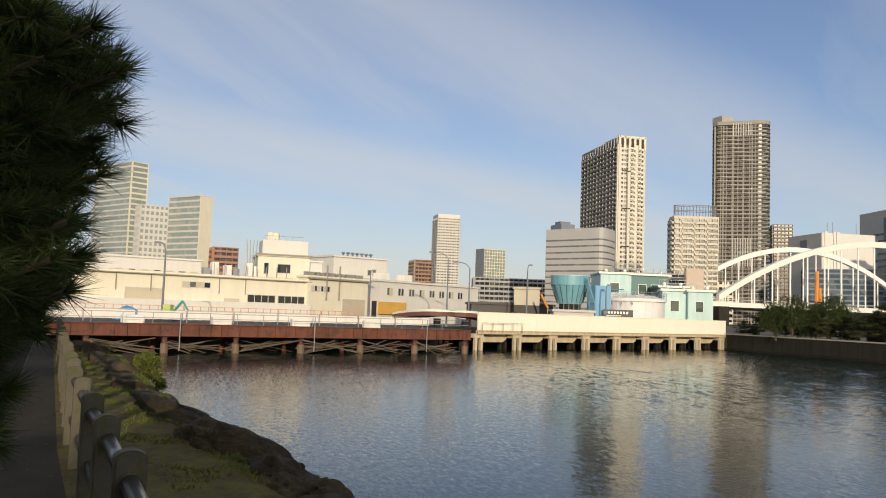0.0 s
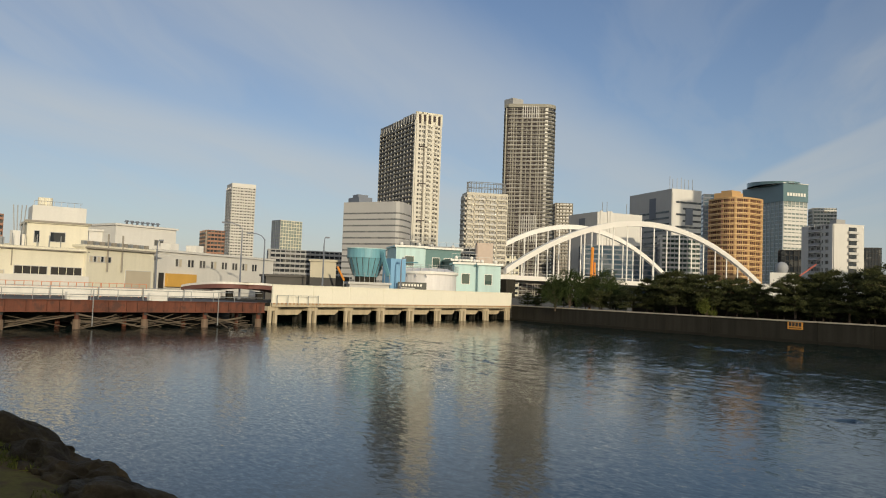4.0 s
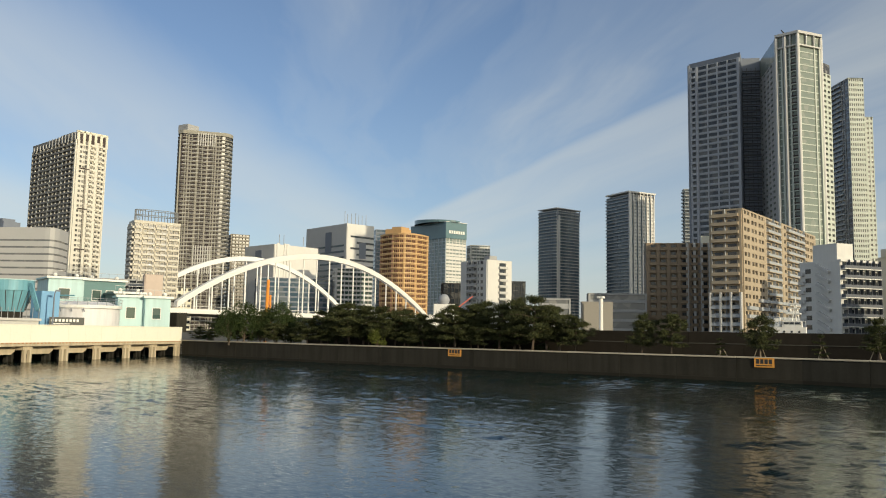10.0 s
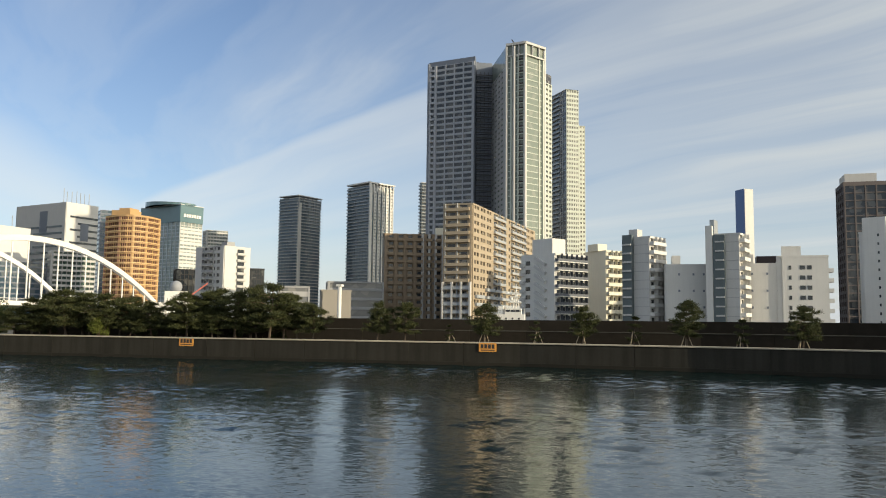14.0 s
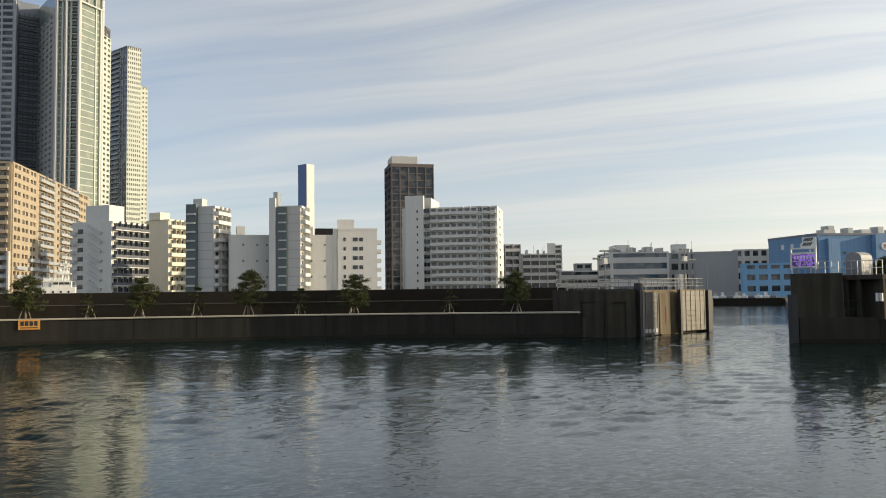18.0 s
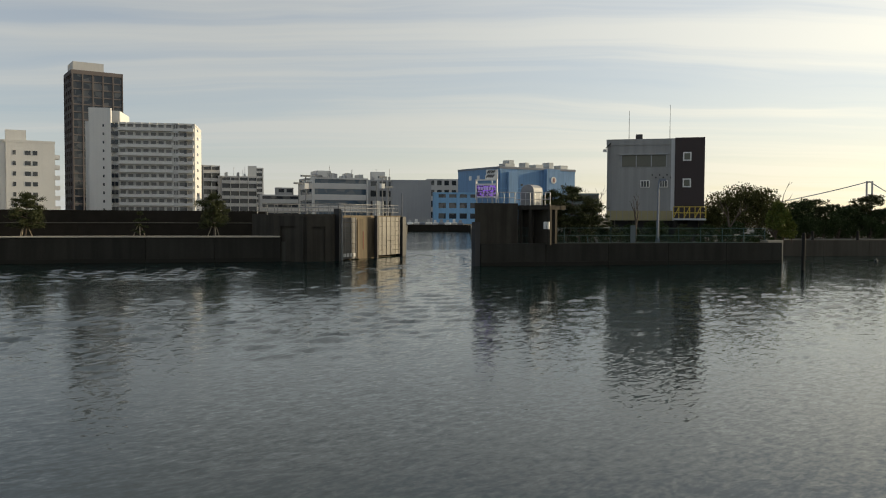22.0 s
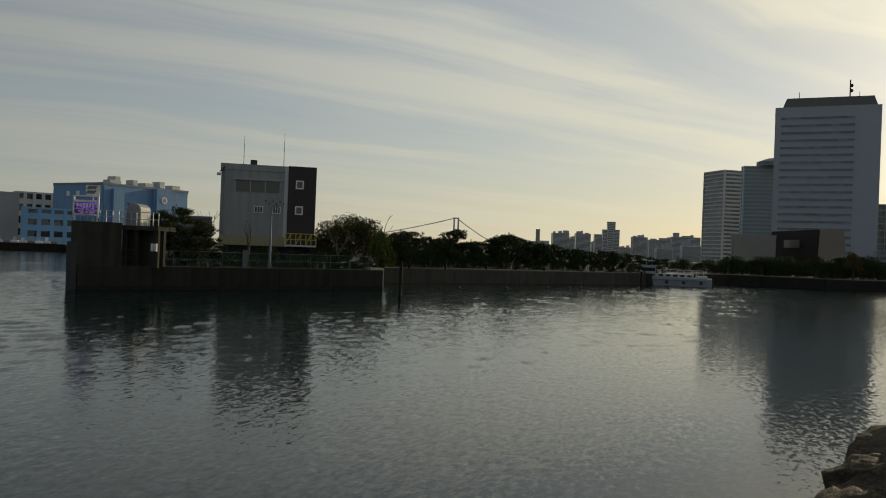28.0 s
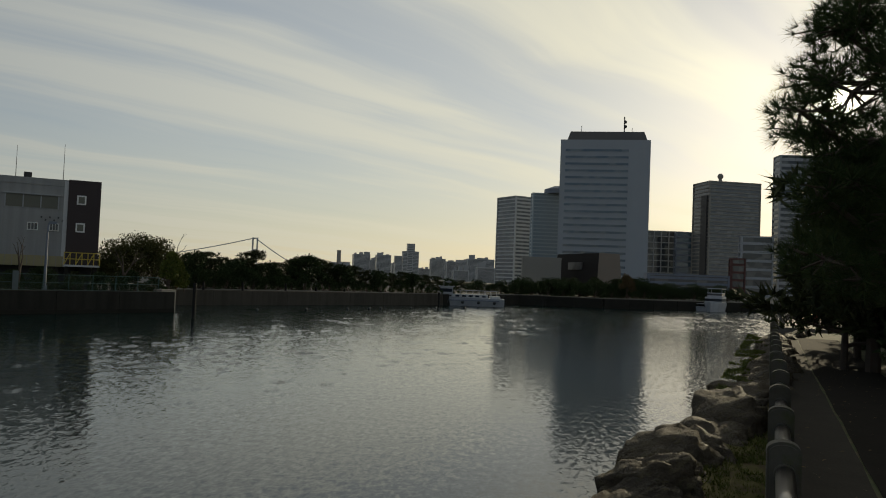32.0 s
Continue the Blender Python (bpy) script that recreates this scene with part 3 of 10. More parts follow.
def make_water():
    """One sheet to the horizon; over the river it carries low waves, rougher and calmer in long lanes."""
    rng = np.random.default_rng(63)
    xs = np.concatenate([np.linspace(-112, 45, 470), np.linspace(45, 176, 270)[1:]])
    ys = np.linspace(-30, 79, 660)
    X, Y = np.meshgrid(xs, ys, indexing="ij")
    z = np.zeros_like(X)
    for k in range(72):
        lam = 0.45 * 4.0 ** (k / 71)
        way = math.radians(rng.normal(68, 22))
        n = 2 * math.pi / lam
        ph = n * (X * math.cos(way) + Y * math.sin(way)) + rng.uniform(0, 6.28)
        ph = ph + 0.9 * np.sin(0.11 * X + 0.07 * Y + rng.uniform(0, 6.28))
        z += SLOPE * math.sqrt(2 / 72) / n * np.sin(ph)
    lane = np.zeros_like(X)
    for k in range(14):
        lane += np.sin(X * rng.normal(0, 0.05) + Y * rng.normal(0, 0.20) + rng.uniform(0, 6.28))
    z *= np.clip(0.9 + 0.13 * lane, 0.45, 1.4)
    # choppier towards the far quays
    z *= 1 + 0.55 * np.clip((Y - 38) / 30, 0, 1) * np.clip((-10 - X) / 20, 0, 1) + 0.8 * np.clip((X - 65) / 60, 0, 1)
    edge = np.minimum(np.minimum(X + 112, 176 - X), np.minimum(Y + 30, 79 - Y))
    z *= np.clip(edge / 3, 0, 1)
    nx, ny = len(xs), len(ys)
    co = np.stack([X, Y, z], -1).reshape(-1, 3)
    idx = np.arange(nx * ny).reshape(nx, ny)
    quads = np.stack([idx[:-1, :-1], idx[1:, :-1], idx[1:, 1:], idx[:-1, 1:]], -1).reshape(-1, 4)
    # the flat rest, out to the horizon
    f = 4800.0
    outer = np.array([(-f, -f, 0), (f, -f, 0), (f, f, 0), (-f, f, 0)])
    c = [idx[0, 0], idx[-1, 0], idx[-1, -1], idx[0, -1]]
    o = nx * ny + np.arange(4)
    frame_quads = np.array([[o[k], o[(k + 1) % 4], c[(k + 1) % 4], c[k]] for k in range(4)])
    co, quads = np.concatenate([co, outer]), np.concatenate([quads, frame_quads])
    me = bpy.data.meshes.new("water")
    me.vertices.add(len(co))
    me.vertices.foreach_set("co", co.astype(np.float32).reshape(-1))
    me.loops.add(4 * len(quads))
    me.loops.foreach_set("vertex_index", quads.astype(np.int32).reshape(-1))
    me.polygons.add(len(quads))
    me.polygons.foreach_set("loop_start", np.arange(0, 4 * len(quads), 4, dtype=np.int32))
    me.polygons.foreach_set("use_smooth", np.ones(len(quads), dtype=bool))
    me.update()
    me.materials.append(WATER)
    tagged(new("water", me), "dark green-grey rippled river water reflecting the sky", "water", kind="structure")


SLOPE = 0.10
make_water()
land = [(-4500, -400), (-90, -60), (-82, -6), (-86, 30), (-100, 38), (-107, 76.6)] + QUAY + [(33.2, 63.6), (36.5, 64.2), (47, 69.2), (128, 186)] + \
       [(141, 174), (46, 56)] + FAR_SHORE + [(260, -300), (4500, -1500), (4500, 4500), (-4500, 4500)]
sheet("ground", land, 1.75, EARTH, "flat city ground behind the quays", "ground", 3.5)
bank_land = [(x, y - 0.5) for x, y in BANK] + [(60, -40), (150, -160), (-200, -160), (-60, -40)]
sheet("garden_ground", bank_land, 2.36, GRASS, "garden ground with short worn grass and moss", "ground", 3.2)


def wall_along(name, pts, z0, z1, thick, mat, label, category, piece="panel", every=6.0, kind="structure", lean=0.0):
    """A wall along a line, in cast sections with joints."""
    t = thing(name, label, category, kind=kind)
    for (ax, ay), (bx, by) in zip(pts, pts[1:]):
        a, b = Vector((ax, ay)), Vector((bx, by))
        length = (b - a).length
        n = max(1, round(length / every))
        ang = math.atan2(b.y - a.y, b.x - a.x)
        bm = bmesh.new()
        add_box(bm, 0.012, length / n - 0.012, -thick / 2, thick / 2, z0, z1)
        bmesh.ops.bevel(bm, geom=bm.edges[:], offset=0.02, segments=1, affect="EDGES")
        me = mesh_of(piece, bm, mat)
        for i in range(n):
            p = a.lerp(b, i / n)
            share(piece, me, t, Matrix.Translation((p.x, p.y, 0)) @ Matrix.Rotation(ang, 4, "Z"))
    return t


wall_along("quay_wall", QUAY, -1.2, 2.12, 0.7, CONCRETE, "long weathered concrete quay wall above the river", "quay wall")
wall_along("quay_coping", [(x, y + 0.1) for x, y in QUAY], 2.125, 2.26, 1.1, COPING, "pale concrete coping along the quay top", "coping")
wall_along("quay_tide_band", [(x, y - 0.02) for x, y in QUAY], -1.2, 0.34, 0.72, DARKQUAY, "dark wet tide band along the foot of the quay", "quay wall")
wall_along("island_tide_band", [(x - 0.01, y - 0.02) for x, y in FAR_SHORE[:2]], -1.2, 0.34, 0.72, DARKQUAY, "dark wet tide band along the foot of the island wall", "quay wall")
BACK = [(x * 1.10 + 0.5, y + 10.5) for x, y in QUAY[1:]]
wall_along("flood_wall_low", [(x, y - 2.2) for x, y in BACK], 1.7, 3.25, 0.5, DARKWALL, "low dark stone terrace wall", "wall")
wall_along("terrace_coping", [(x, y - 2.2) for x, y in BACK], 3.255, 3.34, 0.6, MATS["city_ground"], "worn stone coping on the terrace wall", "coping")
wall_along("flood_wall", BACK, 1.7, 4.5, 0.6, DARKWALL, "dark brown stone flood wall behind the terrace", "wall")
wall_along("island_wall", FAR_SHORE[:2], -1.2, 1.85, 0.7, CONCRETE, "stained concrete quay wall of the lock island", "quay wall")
wall_along("garden_quay", FAR_SHORE[2:6], -1.2, 1.7, 0.7, material("weathered_shore_wall", (0.085, 0.075, 0.06), 0.9, vary=0.25, scale=0.6, grain=0.15, streak=0.2, spec=0.1), "low dark quay wall of the garden far side", "quay wall")

# ---- the city, from the west end of the bend round to the east ----
T = building
# Greyer core glass that carries the balconies' shade in its colour.
BALCONYBACK = glass_wall("grey_shaded_back", (0.06, 0.058, 0.055), 2.2, 0.5, 0.3)
# Distance haze is put into these two paler glass colours.
HAZEGLASS = glass_wall("haze_pale_glass", (0.24, 0.29, 0.28), 3.2, 0.5, 0.15)
SOFTGLASS = glass_wall("haze_grey_glass", (0.15, 0.155, 0.16), 3.2, 0.3, 0.15)
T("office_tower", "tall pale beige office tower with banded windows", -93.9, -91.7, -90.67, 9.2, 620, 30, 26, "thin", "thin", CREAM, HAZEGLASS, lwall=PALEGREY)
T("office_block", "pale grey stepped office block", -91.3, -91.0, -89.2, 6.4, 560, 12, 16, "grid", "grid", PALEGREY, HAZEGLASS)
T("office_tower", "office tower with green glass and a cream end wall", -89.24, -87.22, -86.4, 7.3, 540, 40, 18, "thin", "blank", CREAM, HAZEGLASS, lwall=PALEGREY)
T("apartment_block", "small red-brown apartment block", -86.3, -86.1, -84.5, 3.85, 500, 8, 11, "balc", "balc", BRICKWALL)
T("apartment_block", "red-brown stepped apartment block", -72.5, -72.1, -70.95, 3.6, 700, 12, 14, "balc", "balc", BRICKWALL, lwall=TAUPE)
T("apartment_tower", "slender white apartment tower with balconies", -70.92, -70.58, -69.02, 6.92, 900, 12, 34, "=bbb", "=b i2 b b i2 b b i2 b", WHITEWALL, GLASS_W, lwall=PALEGREY, top=4)
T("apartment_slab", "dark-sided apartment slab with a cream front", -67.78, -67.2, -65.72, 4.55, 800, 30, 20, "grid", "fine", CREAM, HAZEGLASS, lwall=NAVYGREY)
T("apartment_slab", "long low grey apartment slab", -67.9, -67.8, -62.7, 2.5, 520, 5, 8, "balc", "balc", GREYWALL, lwall=GREYWALL)


def curved_office():
    d, z = 420, height(6.05, 420)
    a, b, e = P(-62.84, 424), P(-59.4, 408), P(-58.06, 424)
    pts = [a, b] + [b.lerp(e, k) + (P(-58.6, 1) * -7.0 * math.sin(math.pi * k)) for k in (0.2, 0.4, 0.6, 0.8)] + [e, P(-58.2, 445), P(-62.6, 445)]
    t = tower_round("office_block", "grey office block with a rounded white corner", pts, z, 13, material("mid_grey_tile", (0.43, 0.425, 0.42), 0.7, vary=0.05, scale=0.2), SOFTGLASS, 0.74, 0.12, top=5.5)
    c = sum(pts, Vector((0, 0))) / len(pts)
    p = P(-61.7, 432) - c
    H = t["dims"][2]
    box("penthouse", t, NAVYGREY, p.x - 6, p.x + 6, p.y - 4, p.y + 4, H, H + 3.6)
    box("penthouse", t, NAVYGREY, p.x - 3, p.x + 3, p.y - 3, p.y + 3, H + 3.6, H + 5.2)


curved_office()
# The left face's shade is put into its own darker taupe wall.
A = T("apartment_tower", "tall apartment tower with shaded balconied side and cream side", -60.41, -57.9, -56.1, 12.5, 600, 24, 38, "=t1 bbb t1 bbb t1 bbb t1 bb p1", "=p2 i3 n2 s2 w2 b3 n2 w2 b3 i3 p1", material("warm_white_tile", (0.64, 0.61, 0.54), 0.75, vary=0.05, scale=0.3), BALCONYBACK, lwall=material("shaded_taupe_wall", (0.21, 0.20, 0.185), 0.75), top=5, bay=4.5)
a, b, H = A["dims"]
# Taupe strip stands proud; a recess's shade is put into its colour.
box("recess", A, TAUPE, a * 0.31, a * 0.345, -0.62, -0.3, 50, H - 24)
for i in range(6):
    box("crown_frame", A, CREAM, a * i / 5.2, a * i / 5.2 + 1.3, -0.7, 1.0, H - 8.5, H + 1.4)
box("crown_frame", A, CREAM, -0.6, a + 0.2, -0.7, 1.0, H + 0.2, H + 1.5)
# Dark panels carry the shade inside the crown's openings.
for i in range(5):
    box("crown_opening", A, DARKBROWN, a * i / 5.2 + 1.6, a * (i + 1) / 5.2 - 0.4, -0.62, -0.52, H - (5.0 if i % 2 else 7.4), H - 0.4)
for i in range(14):
    box("crown_fin", A, PALEGREY, -1.5, -1.2, b * i / 14, b * i / 14 + 1.3, H - 5.4, H - 0.1 - 2.2 * (i > 8))
box("roof_hut", A, TAUPE, 1.0, a * 0.7, b * 0.12, b * 0.4, H, H + 1.6)
for i in range(4):
    box("refuge_band", A, DARKBROWN, a * 0.12, a * 0.44, -0.66, -0.52, 26 + i * 28.0, 26.8 + i * 28.0)
B = T("apartment_slab", "cream apartment slab with balconies and a roof frame", -54.37, -54.05, -51.17, 7.1, 480, 14, 20, "=bbb", "=b i2 b d i2 b d i2 b b w1", material("stone_beige_tile", (0.56, 0.52, 0.44), 0.75, vary=0.06, scale=0.3), GLASS_W, trim=PALEGREY, top=1.5)
a, b, H = B["dims"]
RAILGREY = material("dull_rail_grey", (0.20, 0.205, 0.21), 0.6, vary=0.1, scale=1.0)
hoop = [(a * 0.5 + a * 0.48 * math.cos(2 * math.pi * i / 20), b * 0.32 + b * 0.3 * math.sin(2 * math.pi * i / 20)) for i in range(20)]
for i, (x, y) in enumerate(hoop):
    x2, y2 = hoop[(i + 1) % 20]
    rod("roof_frame_post", B, RAILGREY, (x, y, H), (x, y, H + 6.5), 0.22, 5)
    for z in (3.4, 6.5):
        rod("roof_frame_rail", B, RAILGREY, (x, y, H + z), (x2, y2, H + z), 0.2, 5)


def rounded_tower(az_l, az_r, el, d, floors, wall, core, label, depth=34):
    l, r = P(az_l, d), P(az_r, d)
    s = P((az_l + az_r) / 2, 1)
    x = (r - l).normalized()
    w = (r - l).length
    pts = [l + s * 3, l + x * 3]
    c = r - x * 8 + s * 8
    base = math.degrees(math.atan2(-s.y, -s.x))
    pts += arc(c, 8, base, base + 90, 5)
    pts += [r + s * depth, l + s * depth]
    t = tower_round("apartment_tower", label, pts, height(el, d), floors, wall, core, 0.15, 1.3, top=3)
    mid = sum(pts, Vector((0, 0))) / len(pts)
    h = (t["dims"][2] - 3) / floors
    bm = bmesh.new()
    ring(bm, [p - mid for p in pts], 1.25, h * 0.34, h * 0.43)
    rail = mesh_of("balcony_rail", bm, PALEGREY)
    for i in range(floors - 1):
        share("balcony_rail", rail, t, Matrix.Translation((0, 0, i * h)))
    for k in range(30):
        p = l + x * w * (0.03 + 0.026 * k) - s * 0.9 - mid
        q = Matrix.Translation((p.x, p.y, 0)) @ Matrix.Rotation(math.atan2(x.y, x.x), 4, "Z")
        bm = bmesh.new()
        add_box(bm, -0.3, 0.3, 0, 0.7, 0, t["dims"][2] - 4, 0, q)
        part("screen_wall", bm, DARKBROWN if k % 4 else wall, t)
    for k in (0.02, 0.18, 0.36, 0.54, 0.70):
        p = l + x * w * k - s * 1.15 - mid
        bm = bmesh.new()
        q = Matrix.Translation((p.x, p.y, 0)) @ Matrix.Rotation(math.atan2(x.y, x.x), 4, "Z")
        add_box(bm, -0.5, 0.5, 0, 1.3, 0, t["dims"][2] - 4, 0, q)
        part("pier", bm, wall, t)
    for k in [0.36 + 0.045 * i for i in range(8)]:
        for z0, z1 in ((0.925, 0.99), (0.28, 0.42)):
            p = l + x * w * k - s * 1.5 - mid
            bm = bmesh.new()
            q = Matrix.Translation((p.x, p.y, 0)) @ Matrix.Rotation(math.atan2(x.y, x.x), 4, "Z")
            add_box(bm, -0.35, 0.35, 0, 0.5, t["dims"][2] * z0, t["dims"][2] * z1, 0, q)
            part("screen_fin", bm, PALEGREY, t)
    p = l + x * w * 0.16 + s * 10 - mid
    box("penthouse", t, GREYWALL, p.x - 6, p.x + 6, p.y - 6, p.y + 6, t["dims"][2], t["dims"][2] + 6)
    return t


rounded_tower(-51.52, -48.01, 13.35, 700, 48, material("grey_green_tile", (0.30, 0.285, 0.24), 0.7, vary=0.05, scale=0.2), GLASS_W, "very tall taupe apartment tower with rounded balconies")
T("apartment_tower", "brown apartment tower behind the white arches", -47.9, -47.7, -46.55, 6.5, 800, 12, 28, "balc", "balc", TAUPE, GLASS_W)
T("low_block", "long dark low apartment row", -57.5, -57.3, -52.9, 3.15, 400, 4, 8, "balc", "balc", GREYWALL)
T("low_block", "pinkish plain low block", -53.3, -53.2, -52.1, 3.5, 380, 6, 7, "blank", "blank", material("pink_beige_wall", (0.55, 0.45, 0.38), 0.8))
T("low_block", "small white block at the bridge foot", -51.6, -51.5, -50.2, 2.7, 640, 10, 8, "=i i i", "=i i i i", CREAM)
G = T("civic_block", "windowless grey block with a pale ribbed front", -46.77, -44.8, -41.78, 5.93, 650, 35, 6, "blank", "blank", WHITEWALL, lwall=PALEGREY)
a, b, H = G["dims"]
for k in (0.04, 0.2, 0.26):
    box("pilaster", G, WHITEWALL, a * k, a * k + 2.2, -1.2, -0.4, 0, H + 1.0)
box("louvre", G, NAVYGREY, -0.7, -0.38, b * 0.4, b * 0.62, H - 13, H - 4)
for k in (0.2, 0.3, 0.75):
    rod("mast", G, GALV, (a * k, 6, H), (a * k, 6, H + 9), 0.25)
W = T("office_block", "white office block with dark window bands", -42.59, -39.77, -37.88, 7.57, 700, 35, 9, "=w", "=w", WHITEWALL, SOFTGLASS, lwall=PALEGREY, top=3)
a, b, H = W["dims"]
for i in range(7):
    z = H - 12 - i * 5.2
    box("window_band", W, GLASS_D, a * (0.36 if i % 2 else 0.12), a + 0.05, -0.72, -0.3, z, z + 1.7)
    box("window_band", W, GLASS_D, -0.72, -0.3, b * 0.05, b * (0.62 if i % 2 else 0.95), z - 8, z - 6.4)
box("louvre", W, NAVYGREY, a * 0.45, a * 0.7, -0.9, -0.42, H - 30, H - 16)
box("louvre", W, NAVYGREY, -0.9, -0.42, b * 0.35, b * 0.5, H - 24, H - 6)
for k in (0.1, 0.2, 0.35, 0.5, 0.62, 0.75, 0.9):
    rod("mast", W, GALV, (a * k, 8, H), (a * k, 8, H + 6 + 8 * (k * 7.3 % 1)), 0.25)
T("office_block", "narrow blue glass block", -37.9, -37.7, -37.0, 7.2, 900, 8, 26, "thin", "thin", NAVYGREY, GLASS_B)


def ochre_tower():
    d = 560
    l, r = P(-37.32, d), P(-33.99, d)
    s, x = P(-35.65, 1), (r - l).normalized()
    w = (r - l).length
    pts = [l + x * (w * k) + s * (26 * (1 - math.sin(math.pi * (0.12 + 0.76 * k)))) for k in [i / 8 for i in range(9)]] + [r + s * 24, l + s * 24]
    # The core's dark ochre carries the balconies' half-shade in its colour.
    t = tower_round("apartment_tower", "ochre tiled apartment tower with curved balconies", pts, height(7.0, d), 20, ORANGEWALL, material("ochre_shade_back", (0.16, 0.085, 0.04), 0.6, vary=0.5, scale=0.5), 0.16, 1.3, top=1.2)
    mid = sum(pts, Vector((0, 0))) / len(pts)
    for k in (0.0, 0.25, 0.5, 0.75, 1.0):
        p = l + x * (w * k) + s * (26 * (1 - math.sin(math.pi * (0.12 + 0.76 * k)))) - mid
        # Left piers in red-brown: that side's shade is put into their colour.
        rod("pier", t, BRICKWALL if k < 0.4 else ORANGEWALL, (p.x, p.y, 0), (p.x, p.y, t["dims"][2] - 1), 1.1, 8)
    h = (t["dims"][2] - 1.2) / 20
    bm = bmesh.new()
    ring(bm, [p - mid for p in pts], 1.22, h * 0.24, h * 0.44)
    rail = mesh_of("balcony_rail", bm, material("yellow_ochre_rail", (0.62, 0.42, 0.20), 0.6, vary=0.06, scale=0.3))
    for i in range(20):
        share("balcony_rail", rail, t, Matrix.Translation((0, 0, i * h)))
    for j in range(24):
        k = (j + 0.5) / 24
        p = l + x * (w * k) + s * (26 * (1 - math.sin(math.pi * (0.12 + 0.76 * k)))) - mid - s * 0.7
        rod("screen_wall", t, BRICKWALL if j % 3 else ORANGEWALL, (p.x, p.y, 0), (p.x, p.y, t["dims"][2] - 1), 0.3, 4)
    p = l + x * w * 0.36 + s * 12 - mid
    box("penthouse", t, ORANGEWALL, p.x - 7, p.x + 7, p.y - 6, p.y + 6, t["dims"][2] - 0.1, t["dims"][2] + 3.6)
    box("penthouse", t, ORANGEWALL, p.x - 2, p.x + 6, p.y - 5, p.y + 5, t["dims"][2] + 3.6, t["dims"][2] + 5.0)


ochre_tower()
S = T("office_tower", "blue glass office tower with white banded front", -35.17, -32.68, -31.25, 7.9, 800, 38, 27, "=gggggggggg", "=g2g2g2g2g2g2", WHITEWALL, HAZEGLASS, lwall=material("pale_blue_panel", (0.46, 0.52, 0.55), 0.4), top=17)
a, b, H = S["dims"]
box("glass_crown", S, material("teal_crown_glass", (0.13, 0.21, 0.23), 0.2, vary=0.08, scale=0.1), -0.9, a + 0.3, -0.9, b, H - 17, H - 0.5)
box("crown_rim", S, WHITEPAINT, -1.2, a + 0.5, -1.2, b, H - 0.5, H)
for i in range(7):
    box("lettering_bar", S, WHITEPAINT, a * (0.12 + 0.115 * i), a * (0.12 + 0.115 * i) + 2.2, -1.2, -0.95, H - 12, H - 9)
for i in range(26):
    z = i * (H - 17) / 27
    box("spandrel", S, WHITEWALL, 0, a, -0.55, -0.25, z, z + 2.0 + 0.8 * (i * 7 % 3 == 0))
bm = bmesh.new()
n = 24
lo = [bm.verts.new((a * 0.35 + a * 0.75 * math.cos(2 * math.pi * i / n), b * 0.45 + b * 0.5 * math.sin(2 * math.pi * i / n), H - 0.4)) for i in range(n)]
hi = [bm.verts.new((v.co.x, v.co.y, H + 3.2 + 1.8 * math.sin(2 * math.pi * i / n))) for i, v in enumerate(lo)]
bm.faces.new(hi)
for i in range(n):
    bm.faces.new((lo[i], lo[(i + 1) % n], hi[(i + 1) % n], hi[i]))
part("crown_drum", bm, MATS["teal_crown_glass"], S, "curved glass roof drum")
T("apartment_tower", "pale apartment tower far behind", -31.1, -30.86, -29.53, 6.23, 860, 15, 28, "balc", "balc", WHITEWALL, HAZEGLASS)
V = T("apartment_slab", "grey apartment slab with a white end wall", -31.52, -29.69, -27.98, 5.2, 420, 38, 12, "=w2 i i2 d d w4 w2", "blank", WHITEWALL, BALCONYBACK, trim=GREYWALL, lwall=PALEGREY, bay=5)
a, b, H = V["dims"]
for i in range(11):
    box("balcony", V, PALEGREY, a * 0.45, a * 0.78, -1.6, -0.41, 3 + i * 3.3, 4.2 + i * 3.3)
    box("window", V, GLASS_D, a * 0.48, a * 0.75, -0.5, -0.41, 4.25 + i * 3.3, 6.1 + i * 3.3)
box("penthouse", V, GREYWALL, a * 0.2, a * 0.5, b * 0.1, b * 0.3, H, H + 2.4)
T("dark_block", "dark glass low block", -32.93, -32.8, -31.2, 3.5, 470, 6, 10, "=gggg", "=gggggg", DARKSTEEL, GLASS_D)
T("dark_block", "dark glass low block", -28.2, -28.0, -26.96, 3.68, 470, 6, 10, "=gggg", "=gggggg", DARKSTEEL, GLASS_D)
T("apartment_block", "pale green balconied block behind the arches", -40.6, -40.4, -37.9, 4.4, 640, 12, 14, "balc", "balc", PALEGREY, GLASS_G)
T("dark_block", "dark glass block behind the arches", -46.0, -45.8, -40.7, 3.6, 640, 5, 11, "thin", "thin", NAVYGREY, GLASS_B)
SLABGREY = material("pale_slab_edge", (0.46, 0.46, 0.45), 0.7, vary=0.05, scale=0.2)
RAILDARK = material("dark_glass_rail", (0.15, 0.18, 0.205), 0.2, vary=0.1, scale=0.3)
G1 = T("apartment_tower", "grey glass apartment tower with thin floor lines", -26.04, -24.75, -23.21, 8.75, 750, 45, 40, "=rrrrrrr", "=p1 r rrrrrrr r", SLABGREY, GLASS_B, lwall=SLABGREY, trim=RAILDARK)
a, b, H = G1["dims"]
box("roof_canopy", G1, SLABGREY, -1.6, a + 1.0, -1.6, b, H + 1.4, H + 2.2)
for i in range(6):
    box("canopy_post", G1, NAVYGREY, a * i / 5 - 0.3, a * i / 5 + 0.3, -1.0, -0.4, H - 9, H + 1.4)
